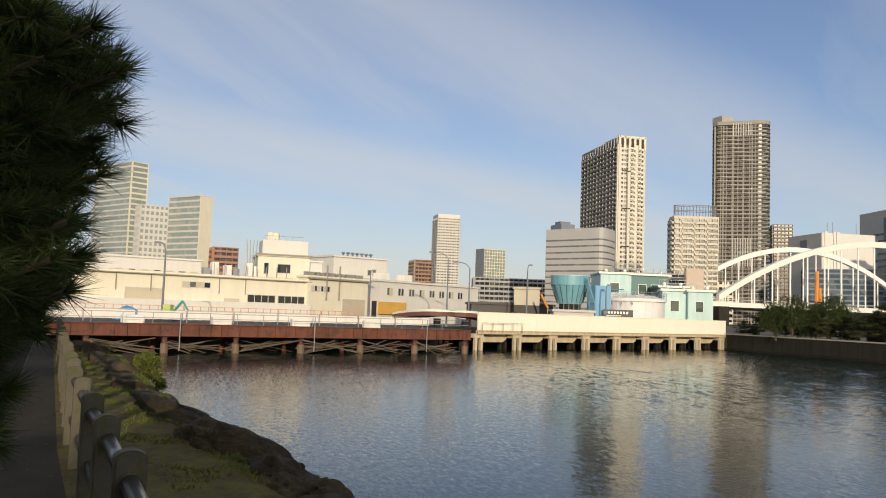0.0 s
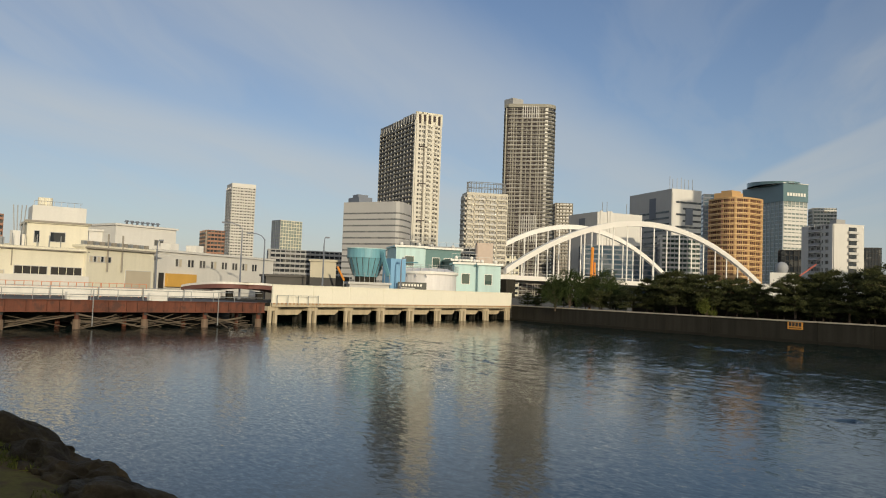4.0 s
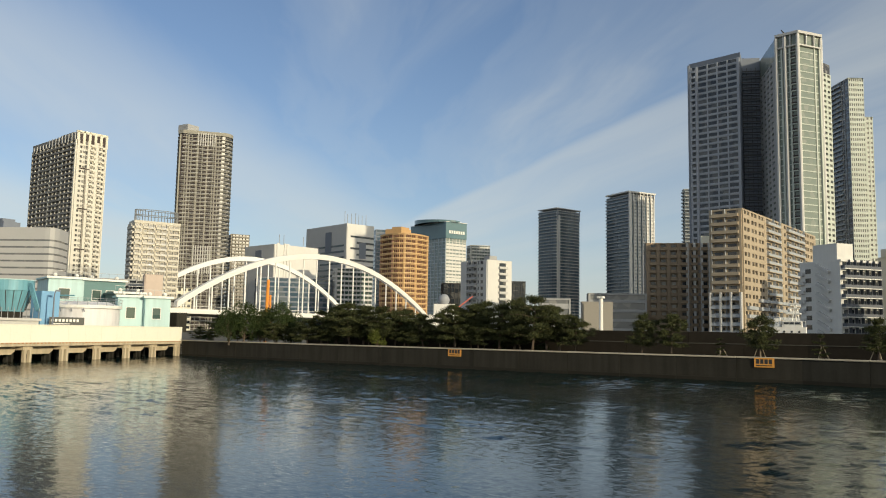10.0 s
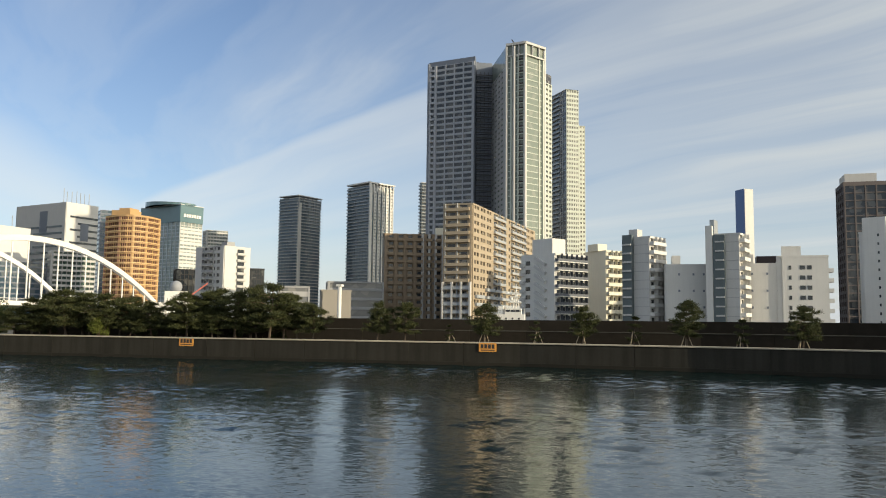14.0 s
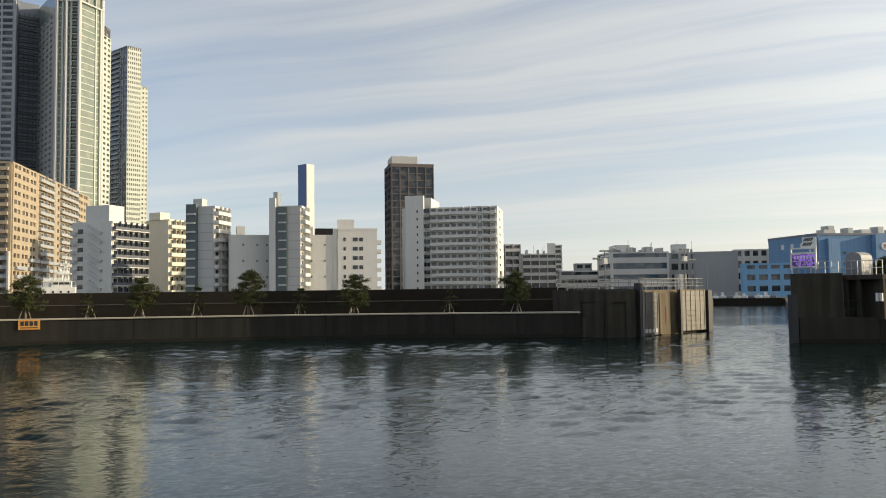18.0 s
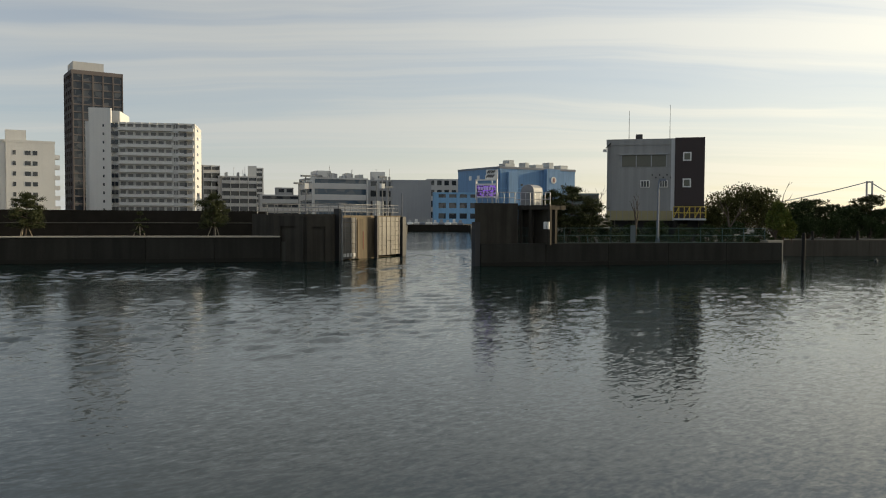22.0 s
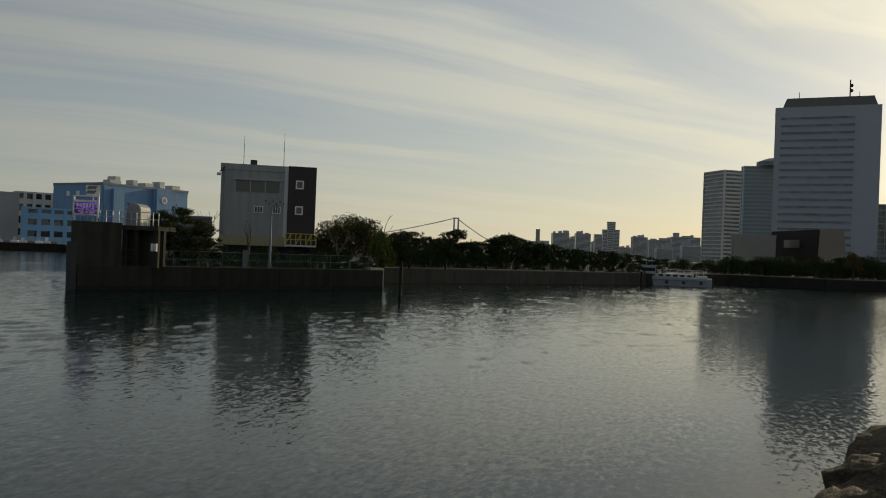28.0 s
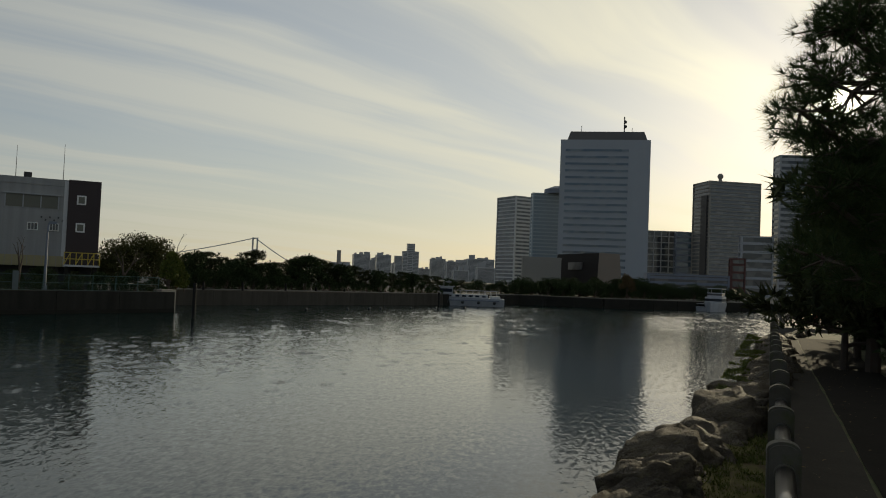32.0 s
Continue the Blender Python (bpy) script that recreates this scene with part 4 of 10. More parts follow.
box("roof_hut", G1, NAVYGREY, a * 0.1, a * 0.8, 2, b * 0.6, H, H + 1.4)
box("corner_post", G1, SLABGREY, a * 0.02, a * 0.09, -1.7, -0.3, 0, H - 5)
Q = T("apartment_tower", "grey glass apartment tower with white piers", -21.28, -19.75, -18.05, 9.8, 720, 40, 42, "=rrrrrrrr", "=p1 n3 s2 p1 n3 s2 p1 n3 s2 p1 n3 s2 p1 n3 s2 p1 n3 p1", WHITEWALL, GLASS_B, lwall=SLABGREY, trim=RAILDARK)
a, b, H = Q["dims"]
box("roof_canopy", Q, WHITEWALL, -1.6, a + 1.2, -1.6, b, H + 1.6, H + 2.8)
for i in range(8):
    box("canopy_post", Q, WHITEWALL, a * i / 7.2, a * i / 7.2 + 0.8, -1.3, -0.4, H - 6, H + 1.7)
box("corner_post", Q, WHITEWALL, -0.6, 1.6, -1.7, -0.3, 0, H + 1.6)
T("apartment_tower", "dark glass apartment tower partly hidden", -16.13, -16.0, -15.2, 10.05, 760, 15, 42, "=rrr", "=rrrr", SLABGREY, GLASS_D, trim=RAILDARK)




def trident_tower():
    """A very tall tower of three wings: gridded wing, dark recess, glazed nose and pale far wing."""
    zl, zc, zr = height(18.35, 500), height(19.6, 460), height(17.6, 490)
    t = thing("apartment_tower", "very tall grey apartment tower with white window grid", "building", Matrix.Translation((*P(-11.5, 490), 1.75)))
    o = P(-11.5, 490)
    def block(name, pts, z, mat):
        bm = bmesh.new()
        area = sum(cross2(p, pts[(i + 1) % len(pts)]) for i, p in enumerate(pts))
        ring(bm, [p - o for p in (pts if area > 0 else pts[::-1])], 0, 0, z - 1.75)
        return part(name, bm, mat, t)
    block("wing", [P(-15.58, 500), P(-12.2, 486), P(-12.1, 498), P(-10.95, 500), P(-10.9, 530), P(-15.4, 540)], zl, NAVYGREY)
    block("nose", [P(-10.95, 500), P(-9.9, 462), P(-8.55, 458), P(-7.16, 470), P(-7.4, 520), P(-10.6, 540)], zc, glass_wall("grey_green_pane", (0.20, 0.235, 0.20), 3.3, 0.3, 0.12))
    block("far_wing", [P(-7.16, 488), P(-6.67, 496), P(-6.9, 530), P(-8, 530)], zr, GLASS_W)
    def skin(name, a, b, z, floors, pattern, wall, trim=None, top=6.0):
        d = b - a
        m = Matrix.Translation((a.x - o.x, a.y - o.y, 0)) @ Matrix.Rotation(math.atan2(d.y, d.x), 4, "Z")
        h = (z - 1.75 - top) / floors
        me = mesh_of(name, cells("R", d.length, h, pattern), wall, trim or wall)
        for i in range(floors):
            share(name, me, t, m @ Matrix.Translation((0, 0, i * h)))
    wl, wr = P(-15.58, 500), P(-12.2, 486)
    i0, i1 = wl.lerp(wr, 0.02), wl.lerp(wr, 0.99)
    bm = bmesh.new()
    d = (i1 - i0)
    q = Matrix.Translation((i0.x - o.x, i0.y - o.y, 0)) @ Matrix.Rotation(math.atan2(d.y, d.x), 4, "Z")
    add_box(bm, 0, d.length, -0.12, 0.1, 0, zl - 1.75 - 3, 0, q)
    part("window_glass", bm, GLASS_D, t)
    # The wing frame's shade is put into this blue-grey precast.
    precast = material("shaded_grey_precast", (0.36, 0.375, 0.415), 0.7)
    cream = material("pale_green_panel", (0.50, 0.535, 0.475), 0.65, vary=0.05, scale=0.2)
    skin("storey_grid", i0, i1, zl, 47, "p1 r2 p1 l5l5l5l5 p1", precast, top=3)
    # Recess and nose side: shade is put into the navy and grey walls.
    skin("storey", P(-12.1, 498), P(-10.95, 500), zl, 48, "rrrr", NAVYGREY, DARKSTEEL)
    skin("storey_grid", P(-10.95, 500), P(-9.9, 462), zc, 48, "i3i3i3i3 w2", GREYWALL, top=12)
    skin("storey", P(-9.9, 462), P(-8.55, 458), zc, 44, "g3 p1 g4 p1 r3 p1", cream, DARKBROWN, top=7)
    skin("storey", P(-8.55, 458), P(-7.16, 470), zc, 44, "g5 g1 p1", cream, DARKBROWN, top=7)
    skin("storey", P(-7.16, 488), P(-6.67, 496), zr, 50, "i3 i3", cream)
    for (az0, d0), (az1, d1) in (((-9.9, 461.4), (-8.55, 457.4)), ((-8.55, 457.4), (-7.16, 469.4))):
        a, b = P(az0, d0), P(az1, d1)
        q = Matrix.Translation((a.x - o.x, a.y - o.y, zc - 1.75)) @ Matrix.Rotation(math.atan2((b - a).y, (b - a).x), 4, "Z")
        L = (b - a).length
        for k in range(4):
            bm = bmesh.new()
            add_box(bm, L * k / 3 - 0.25, L * k / 3 + 0.25, -0.8, 0.3, -7, 0, 0, q)
            part("crown_post", bm, PALEGREY, t)
        bm = bmesh.new()
        add_box(bm, -0.3, L + 0.3, -1.0, 0.6, -0.6, 0.8, 0, q)
        add_box(bm, -0.3, L + 0.3, -0.9, 0.3, -7.4, -6.6, 0, q)
        part("crown_rim", bm, PALEGREY, t)
    for az, d, mat in ((-9.9, 461.2, PALEGREY), (-9.35, 459.5, PALEGREY), (-8.55, 457.2, WHITEWALL), (-7.16, 469.2, WHITEWALL), (-15.58, 499.5, NAVYGREY)):
        p = P(az, d) - o
        rod("pier", t, mat, (p.x, p.y, 0), (p.x, p.y, (zl if az < -12 else zc) - 3), 0.9, 8)
    p = P(-13.5, 505) - o
    box("roof_plant", t, NAVYGREY, p.x - 10, p.x + 14, p.y, p.y + 10, zl - 1.75, zl - 0.2)
    p = P(-8.6, 480) - o
    rod("crane_jib", t, DARKSTEEL, (p.x, p.y, zc - 3), (p.x - 8, p.y, zc + 9), 0.35)


trident_tower()
Z = T("apartment_tower", "very tall tower with a dark glass side and pale green-grey balconies", -6.72, -5.61, -4.75, 16.5, 620, 30, 52, "=s g3 rrr p1", "=i i i i i i i", material("pale_green_panel", (0.50, 0.535, 0.475)), GLASS_W, lwall=PALEGREY, trim=RAILDARK)
T("apartment_tower", "lower shoulder of the pale green-grey tower", -5.2, -4.9, -4.3, 14.0, 640, 30, 46, "=i i i", "=i i i", MATS["pale_green_panel"], GLASS_W)
X = T("apartment_block", "tan and blue-grey apartment block", -18.67, -18.6, -14.3, 6.37, 345, 4, 13, "slot", "=p1 d2 p1 d2 p1 d2 p1 d2 p1 d2 p1 d2 p1", material("brown_tan_tile", (0.30, 0.225, 0.15), 0.75, vary=0.08, scale=0.3), GLASS_D, lwall=TAUPE, bay=3.4)
a, b, H = X["dims"]
for i in range(1, 5):
    box("bay_pier", X, PALEGREY, a * (0.52 + 0.11 * i) - 0.5, a * (0.52 + 0.11 * i) + 0.5, -1.1, -0.5, 0, H)
for i in range(13):
    box("balcony", X, NAVYGREY, a * 0.55, a, -0.95, -0.55, i * H / 13, i * H / 13 + 1.2)
on_roof(X, "roof_tank", CREAM, 0.86, 0.99, 0.3, 0.7, 3.2)
TB = T("apartment_block", "tall tan tiled apartment block with lit side", -14.41, -12.32, -7.9, 8.62, 300, 0, 16, "=w1 b5 b5 w1", "=n n n w1 d d i2 w1 i2 d d d w1 n n w1", TANWALL, GLASS_W, trim=material("blue_grey_balcony", (0.36, 0.38, 0.40), 0.6, vary=0.06, scale=0.3), lwall=TANWALL, bay=3.6, end=393, depth=11.5)
a, b, H = TB["dims"]
BAYGREY = material("blue_grey_balcony", (0.36, 0.38, 0.40), 0.6, vary=0.06, scale=0.3)
for i in range(6):
    box("balcony", TB, BAYGREY, -1.9, -1.35, 0.3, b - 0.3, i * H / 16 + 0.12, i * H / 16 + 1.25)
for i in range(6):
    z = i * H / 16
    box("lower_panel", TB, BAYGREY, -0.75, -0.52, 0.2, b - 0.2, z + 1.3, z + 1.6)
# Grey-blue lower balconies; their stepped top also puts a cast shadow into colour.
for j in range(7):
    for i in range(5 + j % 2):
        z = i * H / 16
        box("balcony", TB, BAYGREY, a * (0.02 + 0.137 * j), a * (0.125 + 0.137 * j), -1.5, -0.55, z + 0.1, z + 1.3)
for k in (0.0, 0.3, 0.62, 0.94):
    box("lower_pier", TB, PALEGREY, -2.1, -0.5, b * k, b * k + 0.6, 0, H * 6 / 16)
for k in range(5):
    on_roof(TB, "roof_unit", PALEGREY, 0.08 + k * 0.19, 0.13 + k * 0.19, 0.3, 0.6, 1.2 + 0.5 * (k % 2))
# Right-face rails near-black: that side's shade is put into their colour.
N = T("apartment_block", "white apartment block with outside stairs", -8.75, -6.41, -4.33, 5.07, 262, 48, 9, "blank", "=d d d d d d", WHITEWALL, GLASS_D, trim=material("shaded_dark_rail", (0.09, 0.10, 0.12), 0.5), lwall=WHITEWALL)
a, b, H = N["dims"]
on_roof(N, "penthouse", WHITEWALL, 0.02, 0.45, 0.1, 0.7, 5)
for i in range(8):
    z = 1.5 + i * H / 9
    bm = bmesh.new()
    q = Matrix.Translation((-0.8, b * 0.25, z)) @ Matrix.Rotation(math.atan2(2.6, b * 0.32), 4, "X")
    add_box(bm, -0.5, 0.4, 0, b * 0.36, 0, 1.0, 0, q)
    part("stair_flight", bm, PALEGREY, N)
    box("window", N, GLASS_D, -0.46, -0.3, b * 0.72, b * 0.86, z + 0.6, z + 2.0)
    box("balcony", N, PALEGREY, -1.3, -0.41, b * 0.88, b, z, z + 1.1)
E_ = T("apartment_block", "cream apartment block with curved balconied wing", -4.25, -2.85, -1.3, 5.25, 300, 42, 9, "blank", "=b b b b b", CREAM, GLASS_W, lwall=CREAM)
a, b, H = E_["dims"]
box("rear_wing", E_, CREAM, a * 0.98, a * 1.5, -7.5, b * 0.6, 0, H - 1.2)
for i in range(9):
    box("balcony", E_, CREAM, a * 0.98, a * 1.5, -8.9, -7.55, i * H / 9, i * H / 9 + 1.3)
    box("window", E_, GLASS_W, a * 1.0, a * 1.48, -7.6, -7.45, i * H / 9 + 1.3, i * H / 9 + 2.9)
on_roof(E_, "penthouse", CREAM, -0.1, 0.3, 0.3, 0.8, 2.6)
K = T("apartment_slab", "white panelled slab with a teal stair tower", -1.56, 0.09, 0.93, 6.2, 240, 62, 11, "blank", "=b b b", WHITEWALL, GLASS_W, lwall=PALEGREY)
a, b, H = K["dims"]
box("stair_tower", K, TEALDARK, -1.6, -0.42, b * 0.62, b * 1.02, 0, H + 0.6)
for i in range(11):
    box("stair_landing", K, PALEGREY, -2.0, -1.61, b * 0.64, b, i * H / 11, i * H / 11 + 0.5)
    box("panel_joint", K, GREYWALL, -0.46, -0.39, 0.1, b * 0.6, i * H / 11, i * H / 11 + 0.14)
on_roof(K, "roof_hut", PALEGREY, 0.1, 0.5, 0.55, 0.9, 2.4)
for l, r in ((1.15, 3.95), (5.84, 8.6)):
    w = T("warehouse_wall", "plain white windowless block with small vents", l, l + 0.03, r, 4.24, 235, 2, 5, "blank", "blank", WHITEWALL, lwall=WHITEWALL, depth=20)
    a, b, H = w["dims"]
    for i in range(3):
        for k in (0.28, 0.62, 0.86):
            box("vent", w, NAVYGREY, a * k, a * k + 0.5, -0.55, -0.41, H - 3.2 - i * 4.6, H - 2.6 - i * 4.6)
    on_roof(w, "roof_hut", WHITEWALL, 0.16, 0.36, 0.2, 0.5, 2.8)
K2 = T("apartment_slab", "white panelled slab with dark teal stair recess", 3.87, 5.95, 6.3, 6.3, 228, 76, 11, "blank", "=b b", WHITEWALL, GLASS_W, lwall=PALEGREY)
a, b, H = K2["dims"]
box("stair_tower", K2, TEALDARK, -1.2, -0.42, b * 0.42, b * 0.78, 0, H - 0.4)
box("lift_shaft", K2, WHITEWALL, -1.4, -0.42, b * 0.79, b, 0, H + 2.2)
for i in range(11):
    box("panel_joint", K2, GREYWALL, -0.46, -0.39, 0.1, b * 0.4, i * H / 11, i * H / 11 + 0.14)
    box("stair_landing", K2, PALEGREY, -1.5, -1.21, b * 0.44, b * 0.7, i * H / 11, i * H / 11 + 0.4)
on_roof(K2, "roof_tank", GALV, 0.3, 0.9, 0.82, 0.96, 4.2)
T("slender_tower", "slender tower with a deep blue and a white side", 5.79, 6.36, 6.89, 9.23, 900, 40, 40, "blank", "blank", WHITEWALL, lwall=DEEPBLUE)
T("dark_block", "small dark roof block behind the warehouse", 7.0, 7.1, 8.5, 4.7, 300, 6, 8, "blank", "blank", DARKBROWN)
Y = T("apartment_block", "white apartment block with small windows", 8.52, 8.55, 11.31, 4.7, 235, 4, 8, "balc", "blank", WHITEWALL, GLASS_D)
a, b, H = Y["dims"]
for i in range(7):
    z = 1.6 + i * H / 8
    for k0, k1 in ((0.14, 0.2), (0.38, 0.5), (0.54, 0.64)):
        box("window", Y, GLASS_D, a * k0, a * k1, -0.46, -0.3, z, z + 1.1)
    box("balcony", Y, WHITEWALL, a - 0.3, a + 1.2, -0.4, 3, z - 0.8, z + 0.3)
on_roof(Y, "lift_house", WHITEWALL, 0.0, 0.42, 0.1, 0.6, 2.6)
D = T("office_tower", "dark brown office tower with a gridded front", 11.94, 12.37, 15.4, 9.3, 450, 10, 19, "grid", "frame", material("brown_grey_frame", (0.15, 0.125, 0.115), 0.7, vary=0.08, scale=0.2), GLASS_D, lwall=DARKBROWN, bay=5.0, top=2)
on_roof(D, "crown", PALEGREY, 0.02, 0.62, 0.0, 0.7, 4.2)
R = T("apartment_slab", "large white apartment slab with balconies and a lit end wall", 13.14, 19.85, 20.27, 6.2, 290, 84, 12, "=b b n3 b b b b b b b n3 b w4 i w2", "blank", WHITEWALL, material("pale_balcony_back", (0.22, 0.215, 0.205), 0.5, vary=0.2, scale=0.5), lwall=WHITEWALL, bay=3.0)
a, b, H = R["dims"]
box("stair_tower", R, WHITEWALL, -2.0, -0.3, b * 0.76, b * 0.96, 0, H + 4.4)
for i in range(12):
    z = 0.9 + i * H / 12
    for k in (0.06, 0.70, 0.735):
        box("window", R, GLASS_D, -1.62, -1.42, b * k, b * (k + 0.025), z, z + 1.4)
    box("window", R, GLASS_D, -2.06, -1.95, b * 0.82, b * 0.835, z, z + 0.9)
    box("window", R, GLASS_D, a * 0.3, a * 0.5, -0.46, -0.3, z, z + 0.9)
on_roof(R, "penthouse", WHITEWALL, 0.1, 0.9, 0.70, 0.9, 4.0)
T("apartment_block", "grey-brown apartment block far behind", 20.3, 20.4, 21.5, 3.45, 330, 15, 7, "blank", "balc", PALEGREY, GLASS_D, lwall=TAUPE)
U = T("apartment_block", "pale apartment block with a white lift tower", 21.62, 21.65, 24.0, 2.75, 330, 6, 6, "balc", "balc", PALEGREY, GLASS_D)
on_roof(U, "lift_tower", WHITEWALL, 0.76, 1.0, 0.0, 0.4, 4.2)
T("apartment_block", "pale balconied block far behind", 22.0, 22.1, 23.7, 2.45, 360, 12, 6, "blank", "balc", PALEGREY, GLASS_D, lwall=TAUPE)
T("apartment_tower", "slim grey tower block far behind", 23.75, 23.82, 24.45, 3.35, 420, 14, 10, "blank", "grid", PALEGREY, GLASS_D, lwall=GREYWALL)
T("low_block", "low grey block with a roof house", 25.3, 25.4, 26.5, 2.0, 390, 8, 4, "blank", "grid", GREYWALL)
T("low_block", "low pale harbour blocks", 24.2, 24.3, 27.2, 1.5, 350, 6, 3, "grid", "band", PALEGREY)
O = T("office_block", "white harbour office with dark window bands", 26.99, 27.87, 31.7, 2.75, 300, 14, 4, "band", "band", PALEGREY, GLASS_B)
on_roof(O, "penthouse", WHITEWALL, 0.1, 0.35, 0.1, 0.6, 2.6)
O2 = T("office_block", "grey harbour block with a domed roof hut", 31.6, 31.8, 33.7, 2.6, 330, 6, 4, "blank", "grid", GREYWALL)
on_roof(O2, "roof_hut", WHITEWALL, 0.1, 0.6, 0.1, 0.6, 3.4)
T("warehouse", "large windowless grey warehouse", 33.4, 33.44, 36.2, 2.62, 290, 4, 4, "blank", "blank", GREYWALL)
T("warehouse", "beige warehouse with vents", 35.9, 36.0, 38.6, 2.7, 320, 5, 4, "blank", "grid", PALEGREY)
T("harbour_shed", "low blue harbour building with small windows", 36.4, 36.5, 39.5, 1.75, 262, 6, 3, "blank", "slot", BLUEWALL, GLASS_D)
# Sky blue darkened: the warehouse's shade is put into the cladding.
BLUE_SHADED = material("shaded_blue_cladding", (0.17, 0.31, 0.50), 0.75, vary=0.08, scale=0.3, streak=0.15)
BL = T("warehouse", "large sky-blue warehouse with a dark roof edge", 38.19, 41.07, 46.3, 3.45, 268, 36, 5, "blank", "blank", BLUE_SHADED, lwall=BLUE_SHADED)
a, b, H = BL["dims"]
box("stair_bay", BL, BLUE_SHADED, a * 0.56, a * 0.74, -2.4, -0.42, 0, H + 0.3)
box("stair_bay", BL, BLUE_SHADED, a * 0.08, a * 0.2, -1.6, -0.42, 0, H - 1.0)
for i in range(4):
    for k in (0.26, 0.40, 0.80, 0.88):
        box("window", BL, GLASS_D, a * k, a * k + 0.9, -0.48, -0.38, 2.6 + i * 3.4, 3.3 + i * 3.4)
    box("floor_band", BL, BLUEWALL, 0, a, -0.5, -0.41, 1.6 + i * 3.4, 1.8 + i * 3.4)
box("roof_edge", BL, NAVYGREY, -0.6, a + 0.2, -0.6, b, H, H + 0.7)
for k, w, h in ((0.10, 0.12, 1.2), (0.15, 0.06, 2.4), (0.36, 0.05, 1.8), (0.5, 0.1, 1.3), (0.68, 0.06, 2.2), (0.84, 0.1, 1.4)):
    on_roof(BL, "roof_unit", GALV, k, k + w, 0.05, 0.2, h, 0.7)
bm = bmesh.new()
bar(bm, (a * 0.65, -2.44, H - 3.4), (a * 0.65, -2.54, H - 3.4), 1.15, 24)
part("emblem", bm, WHITEPAINT, BL, "round white sign on the stair bay")
for x in (-0.35, 0.2):
    box("emblem_mark", BL, MATS["faded_sign_red"] if "faded_sign_red" in MATS else material("faded_sign_red", (0.35, 0.08, 0.07), 0.6), a * 0.65 + x, a * 0.65 + x + 0.2, -2.6, -2.55, H - 4.1, H - 2.7)
for k in range(3):
    z = H - 7.2 - k * 2.4
    box("sign_bar", BL, DEEPBLUE, a * 0.65 - 0.8, a * 0.65 + 0.8, -2.5, -2.42, z, z + 0.3, "dark sign stroke")
    box("sign_bar", BL, DEEPBLUE, a * 0.65 - 0.15, a * 0.65 + 0.15, -2.53, -2.42, z - 0.7, z + 0.8, "dark sign stroke")
for k in range(3):
    box("sign_bar", BL, WHITEPAINT, -0.52, -0.42, b * (0.25 + 0.2 * k), b * (0.25 + 0.2 * k) + 1.5, H - 3.4, H - 1.9, "white sign stroke")
# clutter on the harbour roofs
CL = random.Random(55)
for blk, n in ((O, 9), (O2, 5), (U, 6)):
    for k in range(n):
        x, w, h = CL.uniform(0.02, 0.9), CL.uniform(0.03, 0.1), CL.uniform(0.6, 2.2)
        on_roof(blk, "roof_unit", (GALV, PALEGREY, GREYWALL)[k % 3], x, x + w, 0.1, 0.4, h)
    a, b, H = blk["dims"]
    for k in range(3):
        x = a * CL.uniform(0.05, 0.95)
        rod("aerial", blk, GALV, (x, 2, H), (x, 2, H + CL.uniform(2.5, 5)), 0.09)
T("harbour_shed", "low teal shed end", 45.9, 46.0, 48.0, 1.7, 262, 5, 3, "blank", "band", TEALDARK)

# east side, against the light
# White tile greyed: the tower's backlit shade is put into the colour.
TOWERWHITE = material("backlit_tower_tile", (0.34, 0.355, 0.37), 0.6, vary=0.05, scale=0.15)
# Blue paled for distance: haze is put into this wall colour.
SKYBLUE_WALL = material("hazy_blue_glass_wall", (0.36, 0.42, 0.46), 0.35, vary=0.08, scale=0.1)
T("chimney_tower", "lone square chimney far off", 70.69, 70.72, 70.97, 1.77, 2400, 10, 2, "blank", "blank", TAUPE)
# Far skyline blocks carry distance haze in their pale walls and glass.
for l, r, e, d in ((71.79, 73.04, 1.55, 2000), (73.41, 74.53, 1.57, 2000), (77.29, 78.42, 1.45, 1600), (72.9, 73.5, 1.2, 2300), (78.4, 80.4, 1.3, 1500), (79.9, 81.9, 1.55, 1400), (69.3, 71.7, 0.75, 1800), (74.5, 74.8, 0.9, 2200), (76.4, 77.3, 0.7, 2100), (80.6, 82.0, 0.95, 900), (78.9, 80.1, 0.7, 1000)):
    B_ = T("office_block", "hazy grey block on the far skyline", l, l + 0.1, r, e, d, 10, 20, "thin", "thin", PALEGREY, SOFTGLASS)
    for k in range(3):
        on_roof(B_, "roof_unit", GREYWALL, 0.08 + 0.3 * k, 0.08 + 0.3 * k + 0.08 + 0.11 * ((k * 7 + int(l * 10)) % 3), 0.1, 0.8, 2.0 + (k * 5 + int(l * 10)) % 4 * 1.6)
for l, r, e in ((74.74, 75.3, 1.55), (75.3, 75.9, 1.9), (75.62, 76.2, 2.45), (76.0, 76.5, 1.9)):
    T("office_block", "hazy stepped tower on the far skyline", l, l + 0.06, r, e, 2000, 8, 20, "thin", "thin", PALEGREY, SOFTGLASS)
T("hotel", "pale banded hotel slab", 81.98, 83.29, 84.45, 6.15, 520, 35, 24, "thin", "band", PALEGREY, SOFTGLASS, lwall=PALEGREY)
# The pane colour here holds distance haze too.
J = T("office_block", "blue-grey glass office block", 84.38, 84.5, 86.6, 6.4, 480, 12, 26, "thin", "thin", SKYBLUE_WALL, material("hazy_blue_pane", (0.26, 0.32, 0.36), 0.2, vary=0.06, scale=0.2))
a, b, H = J["dims"]
bm = bmesh.new()
bar(bm, (a * 0.9, b * 0.5, H), (a * 0.9, b * 0.5, H + 2.6), a * 0.5, 24, a * 0.5)
